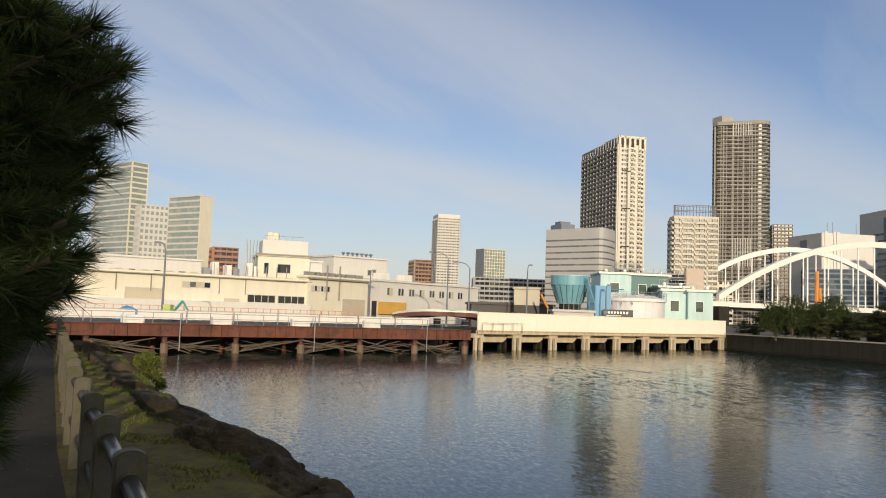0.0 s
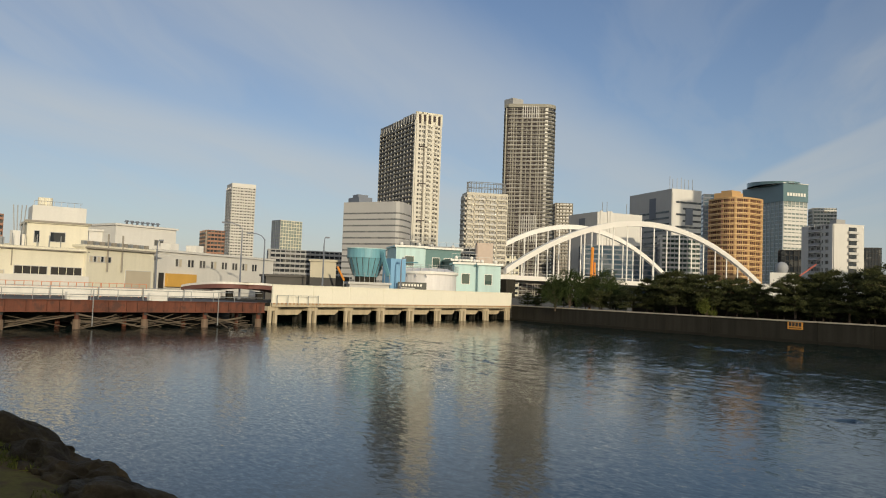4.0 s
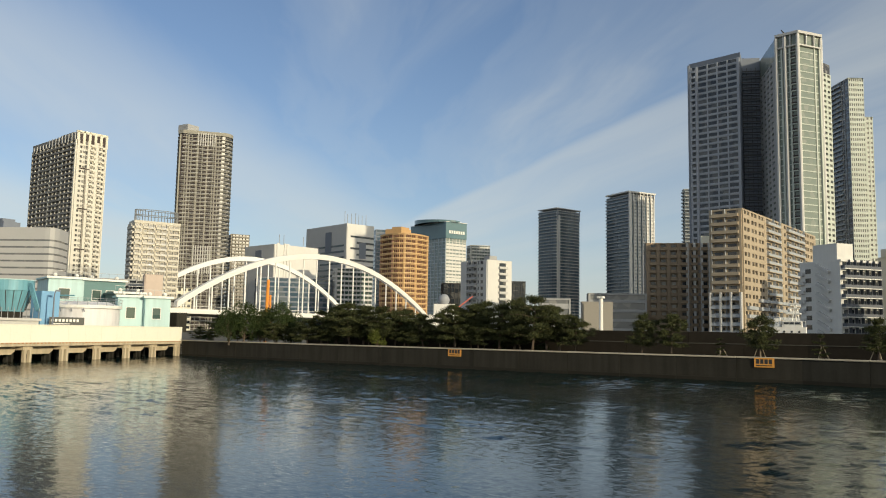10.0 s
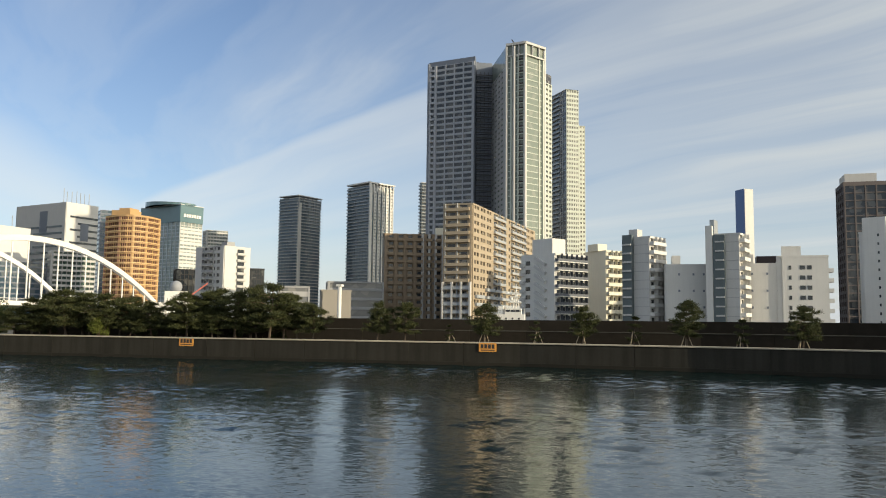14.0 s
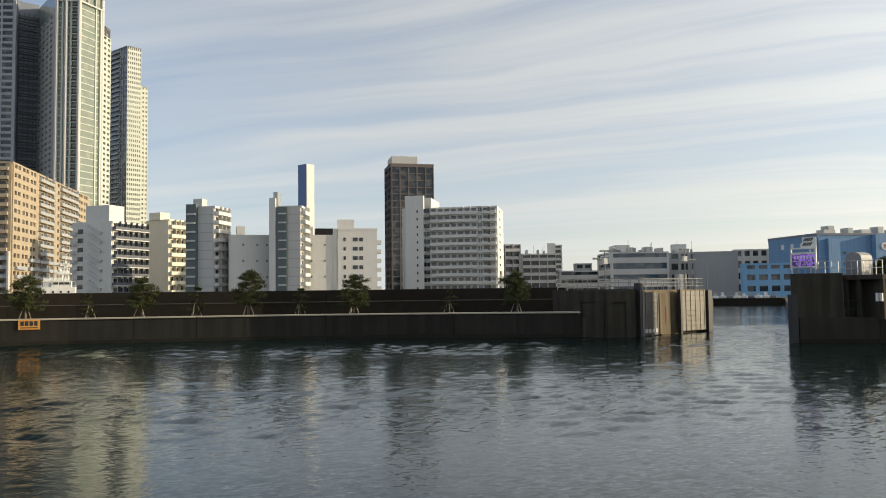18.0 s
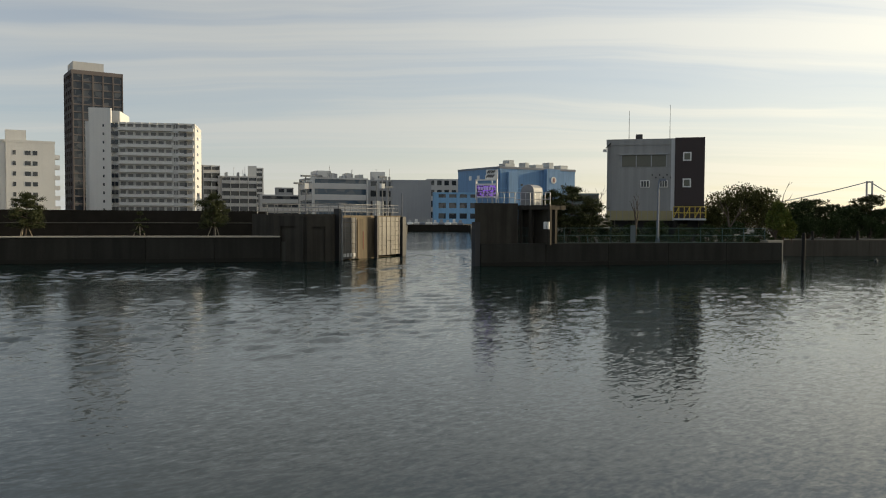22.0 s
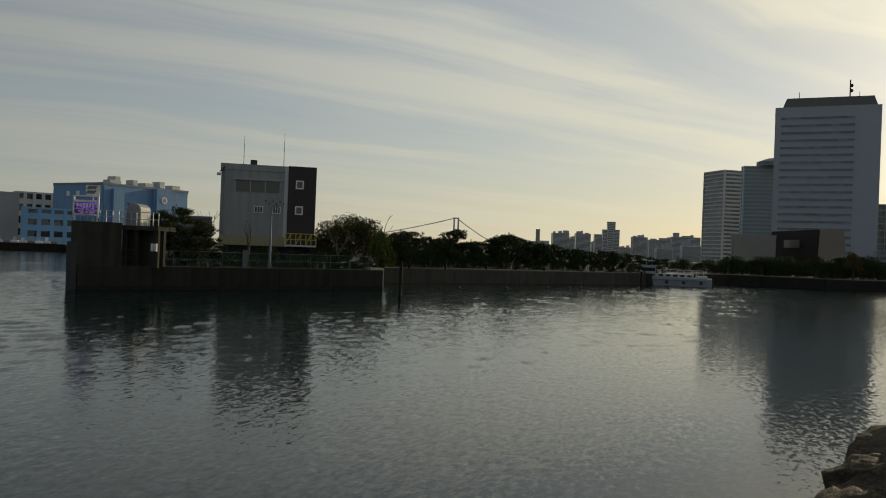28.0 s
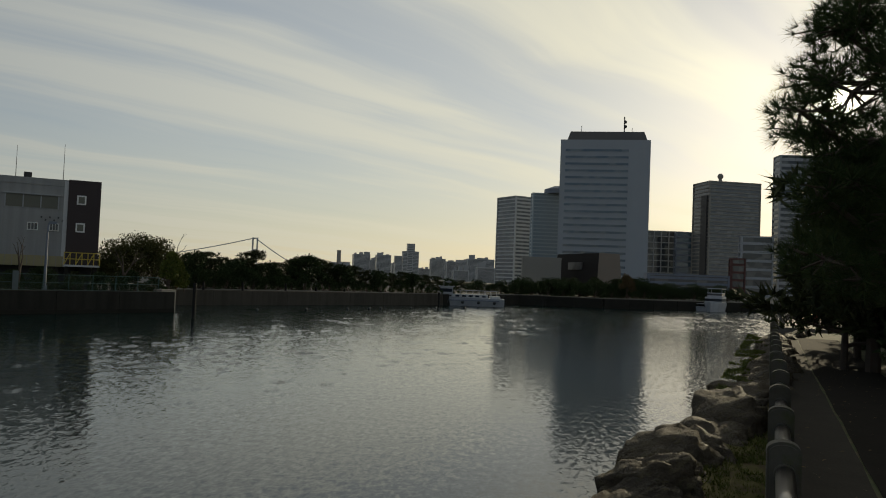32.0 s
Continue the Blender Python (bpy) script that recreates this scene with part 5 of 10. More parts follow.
bar(bm, (a * 0.9, b * 0.5, H + 2.6), (a * 0.9, b * 0.5, H + 4.6), a * 0.5, 24, a * 0.2)
part("roof_drum", bm, NAVYGREY, J)
F = T("office_tower", "broad white banded office tower", 86.3, 86.36, 92.5, 10.15, 430, -2, 17, "blank", "blank", TOWERWHITE, GLASS_D, top=5.5, depth=26)
a, b, H = F["dims"]
for i in range(20):
    z = H - 5.0 - i * 3.62
    box("window_band", F, GLASS_B, a * 0.05, a * 0.77, -0.46, -0.36, z - 1.25, z, "dark ribbon window")
    box("sill", F, TOWERWHITE, a * 0.07, a * 0.75, -0.62, -0.38, z - 1.35, z - 1.16)
box("end_bay", F, TOWERWHITE, a * 0.76, a + 0.1, -0.75, -0.42, 0, H)
bm = bmesh.new()
x0, x1, k, hh = a * 0.075, a * 0.955, 1.6, 3.1
x0, x1, hh = a * 0.10, a * 0.93, 4.6
lo = [bm.verts.new(p) for p in ((x0 - k, 0, H), (x1 + k, 0, H), (x1 + k, b - 1, H), (x0 - k, b - 1, H))]
hi = [bm.verts.new(p) for p in ((x0, 1, H + hh), (x1, 1, H + hh), (x1, b - 2, H + hh), (x0, b - 2, H + hh))]
bm.faces.new(lo[::-1])
bm.faces.new(hi)
for i in range(4):
    bm.faces.new((lo[i], lo[(i + 1) % 4], hi[(i + 1) % 4], hi[i]))
part("roof_plant", bm, material("grey_brown_screen", (0.13, 0.12, 0.11), 0.8), F, "grey sloping plant screen")
rod("mast", F, DARKSTEEL, (a * 0.71, b * 0.3, H + 2), (a * 0.71, b * 0.3, H + 14), 0.3)
rod("mast", F, DARKSTEEL, (a * 0.22, b * 0.3, H + 2), (a * 0.22, b * 0.3, H + 9), 0.15)
rod("mast", F, DARKSTEEL, (a * 0.8, b * 0.3, H + 2), (a * 0.8, b * 0.3, H + 8), 0.12)
for z in (8.5, 11):
    bm = bmesh.new()
    bmesh.ops.create_uvsphere(bm, u_segments=10, v_segments=6, radius=0.9)
    bmesh.ops.translate(bm, verts=bm.verts, vec=(a * 0.71 + 0.5, b * 0.3 - 0.6, H + z))
    part("dish", bm, DARKSTEEL, F)
T("office_block", "dark grey office blocks between the towers", 92.2, 92.4, 94.9, 3.95, 520, 12, 10, "thin", "frame", GREYWALL, GLASS_D, bay=5)
T("office_block", "low blue-grey glass office block", 94.3, 94.4, 95.6, 3.9, 500, 10, 10, "thin", "thin", NAVYGREY, GLASS_B)
C = T("office_tower", "grey office tower with a dark slot and roof dome", 95.45, 96.51, 99.73, 7.4, 480, 28, 30, "thin", "thin", TAUPE, SOFTGLASS, lwall=TAUPE)
a, b, H = C["dims"]
box("slot", C, DARKSTEEL, -0.8, -0.35, b * 0.1, b * 0.45, 6, H - 8)
bm = bmesh.new()
bar(bm, (a * 0.3, 6, H), (a * 0.3, 6, H + 2.4), 1.0, 10)
part("dome_neck", bm, TAUPE, C)
bm = bmesh.new()
bmesh.ops.create_uvsphere(bm, u_segments=12, v_segments=8, radius=1.7)
bmesh.ops.translate(bm, verts=bm.verts, vec=(a * 0.3, 6, H + 3.6))
part("dome", bm, TAUPE, C, smooth=True)
T("office_block", "dark office block by the marina", 98.5, 98.6, 100.6, 3.7, 350, 10, 7, "thin", "thin", GREYWALL, GLASS_D)
# Red wall darkened: its shade is put into the colour.
T("office_block", "dark red office block by the marina", 97.9, 98.0, 98.9, 2.2, 330, 10, 5, "thin", "thin", material("shaded_red_wall", (0.11, 0.045, 0.035), 0.8), GLASS_D)
T("office_tower", "grey banded tower behind the pine", 100.51, 100.9, 103.5, 9.05, 520, 20, 24, "band", "band", GREYWALL, GLASS_D)
T("low_block", "low dark buildings by the marina", 92.4, 92.6, 97.9, 1.0, 300, 6, 4, "blank", "band", NAVYGREY, GLASS_D)

# ---- piers, market and works on the far bank ----
def line_frame(a, b, z=0.0):
    d = Vector(b) - Vector(a)
    return Matrix.Translation((a[0], a[1], z)) @ Matrix.Rotation(math.atan2(d.y, d.x), 4, "Z"), d.length


def rust_pier():
    m, length = line_frame((-57.5, -32.0), (-72.0, 29.2))
    t = thing("steel_pier", "rusty temporary steel pier on braced piles", "pier", m)
    for s in range(10):
        x0, x1 = s * length / 10 + 0.02, (s + 1) * length / 10 - 0.02
        box("girder_web", t, RUST, x0, x1, 0.12, 0.18, 1.38, 2.22)
        box("girder_flange", t, RUST, x0, x1, 0.0, 0.3, 2.22, 2.28)
        box("girder_flange", t, RUST, x0, x1, 0.0, 0.3, 1.32, 1.38)
        for k in range(4):
            box("stiffener", t, RUST, x0 + 0.8 + k * 1.5, x0 + 0.83 + k * 1.5, 0.02, 0.12, 1.38, 2.22)
        box("deck_plate", t, DARKSTEEL, x0, x1, 0.3, 12, 2.1, 2.26)
        box("rear_girder", t, RUST, x0, x1, 11.7, 12.0, 1.32, 2.1)
    # Dark sheet added below the deck; its colour stands in for shade there.
    box("sheet_piling", t, DARKSTEEL, 0, length, 6.0, 6.2, -1.2, 2.05)
    rnd = random.Random(5)
    n = round(length / 5.6)
    for i in range(n + 1):
        x = 0.5 + i * (length - 1) / n
        for y in (0.4, 4.0, 8.0, 11.6):
            bm = bmesh.new()
            bar(bm, (x, y, -1.5), (x, y, 1.4), 0.2, 8)
            part("pier_column", bm, RUST, t)
        box("column_cap", t, DARKSTEEL, x - 0.16, x + 0.16, 0.2, 11.8, 1.1, 1.34)
        bm = bmesh.new()
        bar(bm, (x, 0.4, 0.0), (x, 0.4, 0.75), 0.3, 8)
        part("column_collar", bm, material("stained_collar", (0.17, 0.12, 0.085), 0.85), t)
        for k in range(14):
            x1 = x + rnd.uniform(2.0, 5.8)
            y = rnd.choice((0.1, 0.5, 0.9, 1.4, 3.0))
            z0, z1 = rnd.uniform(-0.1, 0.5), rnd.uniform(0.6, 1.2)
            if rnd.random() < 0.5:
                z0, z1 = z1, z0
            if x1 < length:
                rod("brace", t, TIMBER, (x, y, z0), (x1, y + rnd.uniform(-0.2, 0.2), z1), rnd.uniform(0.025, 0.05), 5)
        if i % 2 == 0:
            rod("ladder_pole", t, GALV, (x + 1.0, -0.1, 0.2), (x + 1.0, -0.1, 3.1), 0.045, 6)
    for i in range(int(length / 2.2)):
        rod("rail_post", t, GALV, (i * 2.2 + 0.3, 0.35, 2.26), (i * 2.2 + 0.3, 0.35, 3.15), 0.03, 5)
    for z in (2.7, 3.12):
        rod("hand_rail", t, GALV, (0.2, 0.35, z), (length - 0.2, 0.35, z), 0.03, 5)
    return m, length


PIER_M, PIER_LEN = rust_pier()


def barrier(x, y, w, mat, h, label, name="barrier_block"):
    t = thing(name, label, "barrier", PIER_M @ Matrix.Translation((x, y, 2.26)), group="barriers on the pier")
    bm = bmesh.new()
    add_box(bm, 0, w, 0, 0.5, 0, h)
    bmesh.ops.bevel(bm, geom=bm.edges[:], offset=0.05, segments=1, affect="EDGES")
    part("block", bm, mat, t)
    box("foot", t, mat, 0.15, w - 0.15, -0.12, 0.62, 0, 0.18)


for i in range(7):
    barrier(10.5 + i * 6.9, 1.2, 1.7, WHITEPAINT, 0.62, "white concrete barrier block on the pier deck")
for i in range(15):
    x = 1 + i * 4.0
    t = thing("guard_panel", "white sheet-metal guard panel along the works", "barrier", PIER_M @ Matrix.Translation((x, 4.6, 2.26)), group="guard panels on the pier")
    box("sheet", t, WHITEPAINT, 0, 3.9, 0, 0.06, 0.25, 0.95)
    box("post", t, GALV, 0.0, 0.07, -0.06, 0, 0, 1.05)
    box("rail", t, GALV, 0, 3.9, -0.05, -0.01, 1.0, 1.05)
MESHRED = material("orange_red_fence_mesh", (0.62, 0.26, 0.14), 0.8, vary=0.2, scale=1.0)
for i in range(12):
    x = 2 + i * 4.6
    t = thing("site_fence", "low orange site fence with thin posts", "fence", PIER_M @ Matrix.Translation((x, 11.9, 2.1)), group="site fences")
    for k in range(7):
        box("post", t, MESHRED, k * 0.75, k * 0.75 + 0.05, 0, 0.05, 0, 1.5)
    for z in (0.5, 1.0, 1.45):
        box("wire", t, MESHRED, 0, 4.55, 0.01, 0.04, z, z + 0.045)


def small_works():
    p = P(-88.9, 76)
    t = thing("excavator", "small green excavator with a folded arm", "excavator", Matrix.Translation((p.x, p.y, 2.26)) @ Matrix.Rotation(radians(60), 4, "Z") @ Matrix.Scale(0.72, 4))
    green = material("excavator_green", (0.04, 0.33, 0.24), 0.45)
    box("track", t, DARKSTEEL, -1.2, 1.2, -0.85, -0.45, 0, 0.5)
    box("track", t, DARKSTEEL, -1.2, 1.2, 0.45, 0.85, 0, 0.5)
    box("body", t, green, -1.1, 0.6, -0.8, 0.8, 0.5, 1.15)
    cab = box("cab", t, material("lime_cab", (0.45, 0.55, 0.15), 0.5), -0.1, 0.9, -0.8, 0.0, 1.15, 2.0)
    bm = bmesh.new()
    bar(bm, (0.6, 0.3, 1.0), (1.9, 0.3, 2.5), 0.16, 6)
    part("boom", bm, green, t)
    bm = bmesh.new()
    bar(bm, (1.9, 0.3, 2.5), (2.9, 0.3, 1.0), 0.12, 6)
    part("arm", bm, green, t)
    box("bucket", t, DARKSTEEL, 2.6, 3.1, 0.0, 0.6, 0.6, 1.0)
    p = P(-91.3, 77)
    t = thing("tarpaulin_heap", "blue tarpaulin over a site heap", "tarpaulin", Matrix.Translation((p.x, p.y, 2.26)))
    bm = bmesh.new()
    bmesh.ops.create_icosphere(bm, subdivisions=3, radius=1.0)
    for v in bm.verts:
        v.co = Vector((v.co.x * 1.3, v.co.y * 1.2, max(0, v.co.z) * 1.2)) * (1 + 0.18 * noise.noise(v.co * 2))
    part("cover", bm, material("blue_tarpaulin", (0.08, 0.30, 0.62), 0.5), t)


small_works()


def concrete_pier():
    m, length = line_frame((-78.6, 32.6), (-93.0, 76.2))
    t = thing("concrete_pier", "white-walled concrete pier on paired columns", "pier", m)
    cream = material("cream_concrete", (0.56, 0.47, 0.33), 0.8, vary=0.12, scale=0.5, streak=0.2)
    n = 9
    # Dark deck and added back wall: shade under the pier put into colour.
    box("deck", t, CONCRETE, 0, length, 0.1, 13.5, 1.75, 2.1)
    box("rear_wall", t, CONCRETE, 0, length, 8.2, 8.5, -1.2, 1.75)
    box("edge_beam", t, cream, 0, length, 0, 0.35, 1.72, 2.12)
    for i in range(16):
        w = length / 16
        box("parapet_panel", t, material("cream_white_panel", (0.87, 0.83, 0.70), 0.7, vary=0.04, scale=0.3), i * w + 0.01, (i + 1) * w - 0.01, 0.02, 0.2, 2.12, 3.98)
    box("parapet_cap", t, MATS["cream_white_panel"], 0, length, -0.04, 0.26, 3.98, 4.05)
    for i in range(int(length / 0.55)):
        box("drain_lip", t, material("orange_brown_lip", (0.42, 0.22, 0.10), 0.8), i * 0.55 + 0.05, i * 0.55 + 0.3, -0.06, 0.0, 1.98, 2.1)
    for i in range(n):
        x = 0.4 + i * (length - 0.9) / (n - 1)
        for y in (0.25, 2.6, 6.0, 9.5):
            for w in (-0.38, 0.38):
                # Rear columns go near-black: under-deck shade is put into their colour.
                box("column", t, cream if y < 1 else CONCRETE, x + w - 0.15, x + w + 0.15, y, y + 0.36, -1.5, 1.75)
        box("cross_beam", t, cream, x - 0.7, x + 0.7, 0.3, 13, 1.3, 1.74)
        if i < n - 1:
            x2 = 0.4 + (i + 1) * (length - 0.9) / (n - 1)
            bm = bmesh.new()
            lo, hi = [], []
            for y in (1.3, 1.7):
                lo.append([bm.verts.new((xx, y, zz)) for xx, zz in ((x + 0.75, 1.74), (x + 0.75, 1.15), (x + 1.3, 0.82), (x2 - 1.3, 0.82), (x2 - 0.75, 1.15), (x2 - 0.75, 1.74))])
            bm.faces.new(lo[0])
            bm.faces.new(lo[1][::-1])
            for k in range(6):
                bm.faces.new((lo[0][k], lo[0][(k + 1) % 6], lo[1][(k + 1) % 6], lo[1][k]))
            bmesh.ops.recalc_face_normals(bm, faces=bm.faces)
            part("haunched_beam", bm, cream, t)
            for k in (0.33, 0.66):
                bm = bmesh.new()
                bar(bm, (x + (x2 - x) * k, 4.4, -1.5), (x + (x2 - x) * k, 4.4, 1.7), 0.22, 8)
                part("pier_column", bm, DARKSTEEL, t)
    for k in range(9):
        box("ladder_rung", t, GALV, length - 0.5, length - 0.05, -0.16, -0.1, 0.3 + k * 0.25, 0.34 + k * 0.25)
    box("fence", t, GALV, 0.1, 6, -0.6, -0.56, 2.9, 2.94)
    for k in range(5):
        box("fence_post", t, GALV, 0.1 + k * 1.45, 0.15 + k * 1.45, -0.6, -0.55, 1.9, 2.94)


concrete_pier()


def hall(name, label, a0, d0, a1, d1, z, depth, wall, roof=ROOF, base=1.75):
    """A plain hall whose front runs between two places; returns it with its frame, width and height."""
    a, b = P(a0, d0), P(a1, d1)
    d = b - a
    m = Matrix.Translation((a.x, a.y, base)) @ Matrix.Rotation(math.atan2(d.y, d.x), 4, "Z")
    t = thing(name, label, "building", m)
    w, H = d.length, z - base
    box("wall", t, wall, 0, w, 0, depth, 0, H - 0.3)
    box("roof_edge", t, wall, -0.25, w + 0.25, -0.3, depth + 0.2, H - 0.3, H)
    box("roof", t, roof, 0, w, 0.1, depth, H, H + 0.04)
    return t, w, H


def opening(t, x0, x1, z0, z1, mat=None, name="window", surround=None, y=0.0):
    """A framed opening on a hall's front; heights are above the water."""
    z0, z1 = z0 - 1.75, z1 - 1.75
    pane = box(name, t, mat or GLASS_D, x0, x1, y - 0.03, y + 0.02, z0, z1)
    f = surround or PALEGREY
    for a, b, c, e in ((x0 - 0.08, x1 + 0.08, z1, z1 + 0.08), (x0 - 0.08, x1 + 0.08, z0 - 0.08, z0), (x0 - 0.08, x0, z0, z1), (x1, x1 + 0.08, z0, z1)):
        box("window_frame" if name == "window" else "surround", t, f, a, b, y - 0.09, y - 0.005, c, e)


def market():
    shut = material("beige_shutter", (0.50, 0.44, 0.34), 0.7, vary=0.1)
    # Near-black panels: the shade inside open bays is put into this colour.
    dark = material("opening_shade", (0.03, 0.028, 0.026), 0.8)
    t, w, H = hall("market_hall", "long low cream market hall with shutters and windows", -97, 106, -79.6, 116, 7.75, 26, CREAM)
    fx = lambda az: w * (az + 97) / 17.4
    box("eaves_band", t, TAUPE, -0.3, w + 0.3, -0.45, -0.01, H - 0.42, H - 0.28)
    opening(t, fx(-91.9), fx(-89.6), 4.2, 5.55, shut, "shutter")
    for k in range(4):
        x = fx(-88.4) + k * 0.95
        opening(t, x, x + 0.75, 5.95, 6.6, GLASS_D if k in (1, 3) else shut)
    for l, r in ((-84.0, -82.05), (-81.8, -79.85)):
        opening(t, fx(l), fx(r), 4.3, 5.25, dark, "loading_opening")
        for k in range(3):
            x = fx(l) + (fx(r) - fx(l)) * (k + 1) / 4
            box("opening_post", t, CREAM, x - 0.03, x + 0.03, -0.07, -0.035, 2.55, 3.5)
    opening(t, fx(-87.0), fx(-85.9), 2.6, 3.7, material("red_brown_door", (0.35, 0.12, 0.08), 0.7), "door")
    opening(t, fx(-83.6), fx(-82.8), 2.6, 3.6, material("red_brown_door", (0.35, 0.12, 0.08), 0.7), "door")
    opening(t, fx(-85.6), fx(-84.6), 2.2, 4.6, shut, "shutter")
    box("lower_band", t, WHITEWALL, 0, w, -1.2, -0.02, 0, 2.45)
    for az in (-86.0, -84.2, -92.5, -90.4):
        rod("drain_pipe", t, TAUPE, (fx(az), -0.12, 3.5), (fx(az), -0.12, H - 0.4), 0.07)
    for k in range(9):
        x = fx(-86.6) + k * 1.5
        box("roof_unit", t, WHITEPAINT if k % 3 else GALV, x, x + 0.9, 3 + (k % 2), 4 + (k % 2), H, H + 1.0 + (k * 37 % 10) / 8)
        rod("roof_pipe", t, GALV, (x + 1.1, 2.0, H), (x + 1.1, 2.0, H + 1.6), 0.06)
    t, w, H = hall("market_block", "cream two-storey market block with roof hut", -83.1, 116.6, -79.55, 117.4, 11.2, 9, CREAM)
    opening(t, w * 0.38, w * 0.62, 8.6, 9.8)
    opening(t, w * 0.12, w * 0.2, 8.4, 9.9)
    box("eaves_band", t, TAUPE, -0.35, w + 0.35, -0.42, -0.31, H - 0.2, H + 0.05)
    box("upper_hut", t, WHITEWALL, w * 0.08, w * 0.97, 0.8, 7, H + 0.05, H + 2.1)
    for k in range(8):
        rod("rail_post", t, GALV, (w * (0.1 + 0.11 * k), 1.0, H + 2.1), (w * (0.1 + 0.11 * k), 1.0, H + 2.7), 0.03)
    rod("rail", t, GALV, (w * 0.1, 1.0, H + 2.7), (w * 0.9, 1.0, H + 2.7), 0.03)
    for k in (0.25, 0.36):
        bm = bmesh.new()
        bar(bm, (w * k, 3.0, H + 2.1), (w * k, 3.0, H + 3.3), 0.5, 10)
        part("roof_tank", bm, CREAM, t)
    for k in range(4):
        rod("stair_rail", t, GREYWALL, (-1.3 + 0.3 * k, 1.5, H - 2.2), (-1.6 + 0.5 * k, 1.5, H + 2.0), 0.07)
    box("stair_landing", t, GREYWALL, -1.6, 0, 1, 2.4, H - 2.3, H - 2.1)
    t, w, H = hall("market_hall", "cream hall end with shutter and ducts", -79.55, 115.5, -75.4, 124, 8.4, 24, CREAM)
    for k in range(6):
        x = 0.5 + k * 0.62
        opening(t, x, x + 0.45, 6.2, 6.9, GLASS_D if k % 2 else shut)
    opening(t, w * 0.56, w * 0.95, 2.2, 5.2, shut, "shutter")
    box("eaves_band", t, TAUPE, -0.3, w + 0.3, -0.5, -0.01, H - 0.5, H - 0.25)
    for k in range(12):
        box("roof_unit", t, TAUPE if k % 2 else GALV, w * k / 12, w * k / 12 + 0.5, 0.6, 1.2, H, H + 0.55)
    for k in (0.27, 0.48):
        rod("duct", t, TAUPE, (w * k, -0.25, 3.2), (w * k, -0.25, H + 1.6), 0.12, 8)
    t, w, H = hall("market_block", "plain white block behind the hall", -79.5, 141, -77.2, 142, 11.9, 10, WHITEWALL)
    t, w, H = hall("market_block", "white block with a row of roof fans", -77.9, 138, -74.1, 144, 12.9, 10, WHITEWALL)
    opening(t, w * 0.63, w * 0.69, 9.8, 10.7)
    opening(t, w * 0.72, w * 0.78, 9.8, 10.7)
    for k in range(7):
        x = w * 0.25 + k * 0.95
        bm = bmesh.new()
        bar(bm, (x, 1.5, H), (x, 1.5, H + 0.5), 0.18, 8)
        bar(bm, (x, 1.5, H + 0.5), (x, 1.5, H + 0.75), 0.42, 10, 0.25)
        part("roof_fan", bm, NAVYGREY, t)
    t, w, H = hall("market_hall", "white upper hall with a row of small windows", -97, 132, -86.9, 136, 10.9, 20, WHITEWALL)
    for k in range(7):
        x = w * 0.46 + k * 1.9
        opening(t, x, x + 0.95, 8.0, 8.8, GLASS_D if k % 2 else shut)
    t, w, H = hall("market_office", "white two-storey office with paired windows", -75.2, 128, -67.55, 152, 8.7, 14, WHITEWALL)
    for k in range(8):
        x = w * (0.13 + 0.093 * k)
        opening(t, x, x + 0.6, 6.3, 7.4)
        opening(t, x + 0.8, x + 1.4, 6.3, 7.4, GLASS_D if k % 3 else shut)
    box("ground_floor_band", t, material("amber_awning", (0.62, 0.36, 0.08), 0.6), w * 0.06, w * 0.28, -0.5, -0.02, 1.4, 3.4)
    opening(t, 0.3, w * 0.05, 2.0, 5.2, dark, "loading_opening")
    box("end_wall", t, GREYWALL, -0.4, -0.02, 0, 14, 0, H - 0.2)
    for k in (0.2, 0.4):
        box("roof_unit", t, WHITEPAINT, w * k, w * k + 2, 3, 5, H, H + 1.3)
    # curved ramp with dark red soffit
    t = thing("access_ramp", "curved access ramp with a dark red soffit and white rail", "ramp", Matrix.Translation((*P(-70.6, 112), 1.75)))
    red = material("dark_red_soffit", (0.16, 0.07, 0.06), 0.7)
    bm, bm2 = bmesh.new(), bmesh.new()
    n = 16
    o = P(-70.6, 112)
    for i in range(n):
        s0, s1 = i / n, (i + 1) / n
        q0, q1 = P(-73.6 + 6.2 * s0, 114 - 7 * math.sin(math.pi * s0)) - o, P(-73.6 + 6.2 * s1, 114 - 7 * math.sin(math.pi * s1)) - o
        h0, h1 = 1.5 + 0.65 * math.sin(math.pi * s0) ** 0.7, 1.5 + 0.65 * math.sin(math.pi * s1) ** 0.7
        for b, lo, hi in ((bm, -0.55, -0.006), (bm2, 0.0, 0.28)):
            vs = [b.verts.new((q.x, q.y + dy, h + dz)) for q, h in ((q0, h0), (q1, h1)) for dy in (0, 3.5) for dz in (lo, hi)]
            ends = ([(0, 1, 3, 2)] if i == 0 else []) + ([(4, 6, 7, 5)] if i == n - 1 else [])
            for f in [(0, 4, 5, 1), (2, 3, 7, 6), (1, 5, 7, 3), (0, 2, 6, 4)] + ends:
                b.faces.new([vs[k] for k in f])
    bmesh.ops.remove_doubles(bm, verts=bm.verts, dist=0.001)
    bmesh.ops.remove_doubles(bm2, verts=bm2.verts, dist=0.001)
    bmesh.ops.recalc_face_normals(bm, faces=bm.faces)
    bmesh.ops.recalc_face_normals(bm2, faces=bm2.faces)
    part("soffit", bm, red, t)
    part("kerb", bm2, WHITEPAINT, t)
    for k in range(3):
        p = P(-72.6 + 2 * k, 111) - o
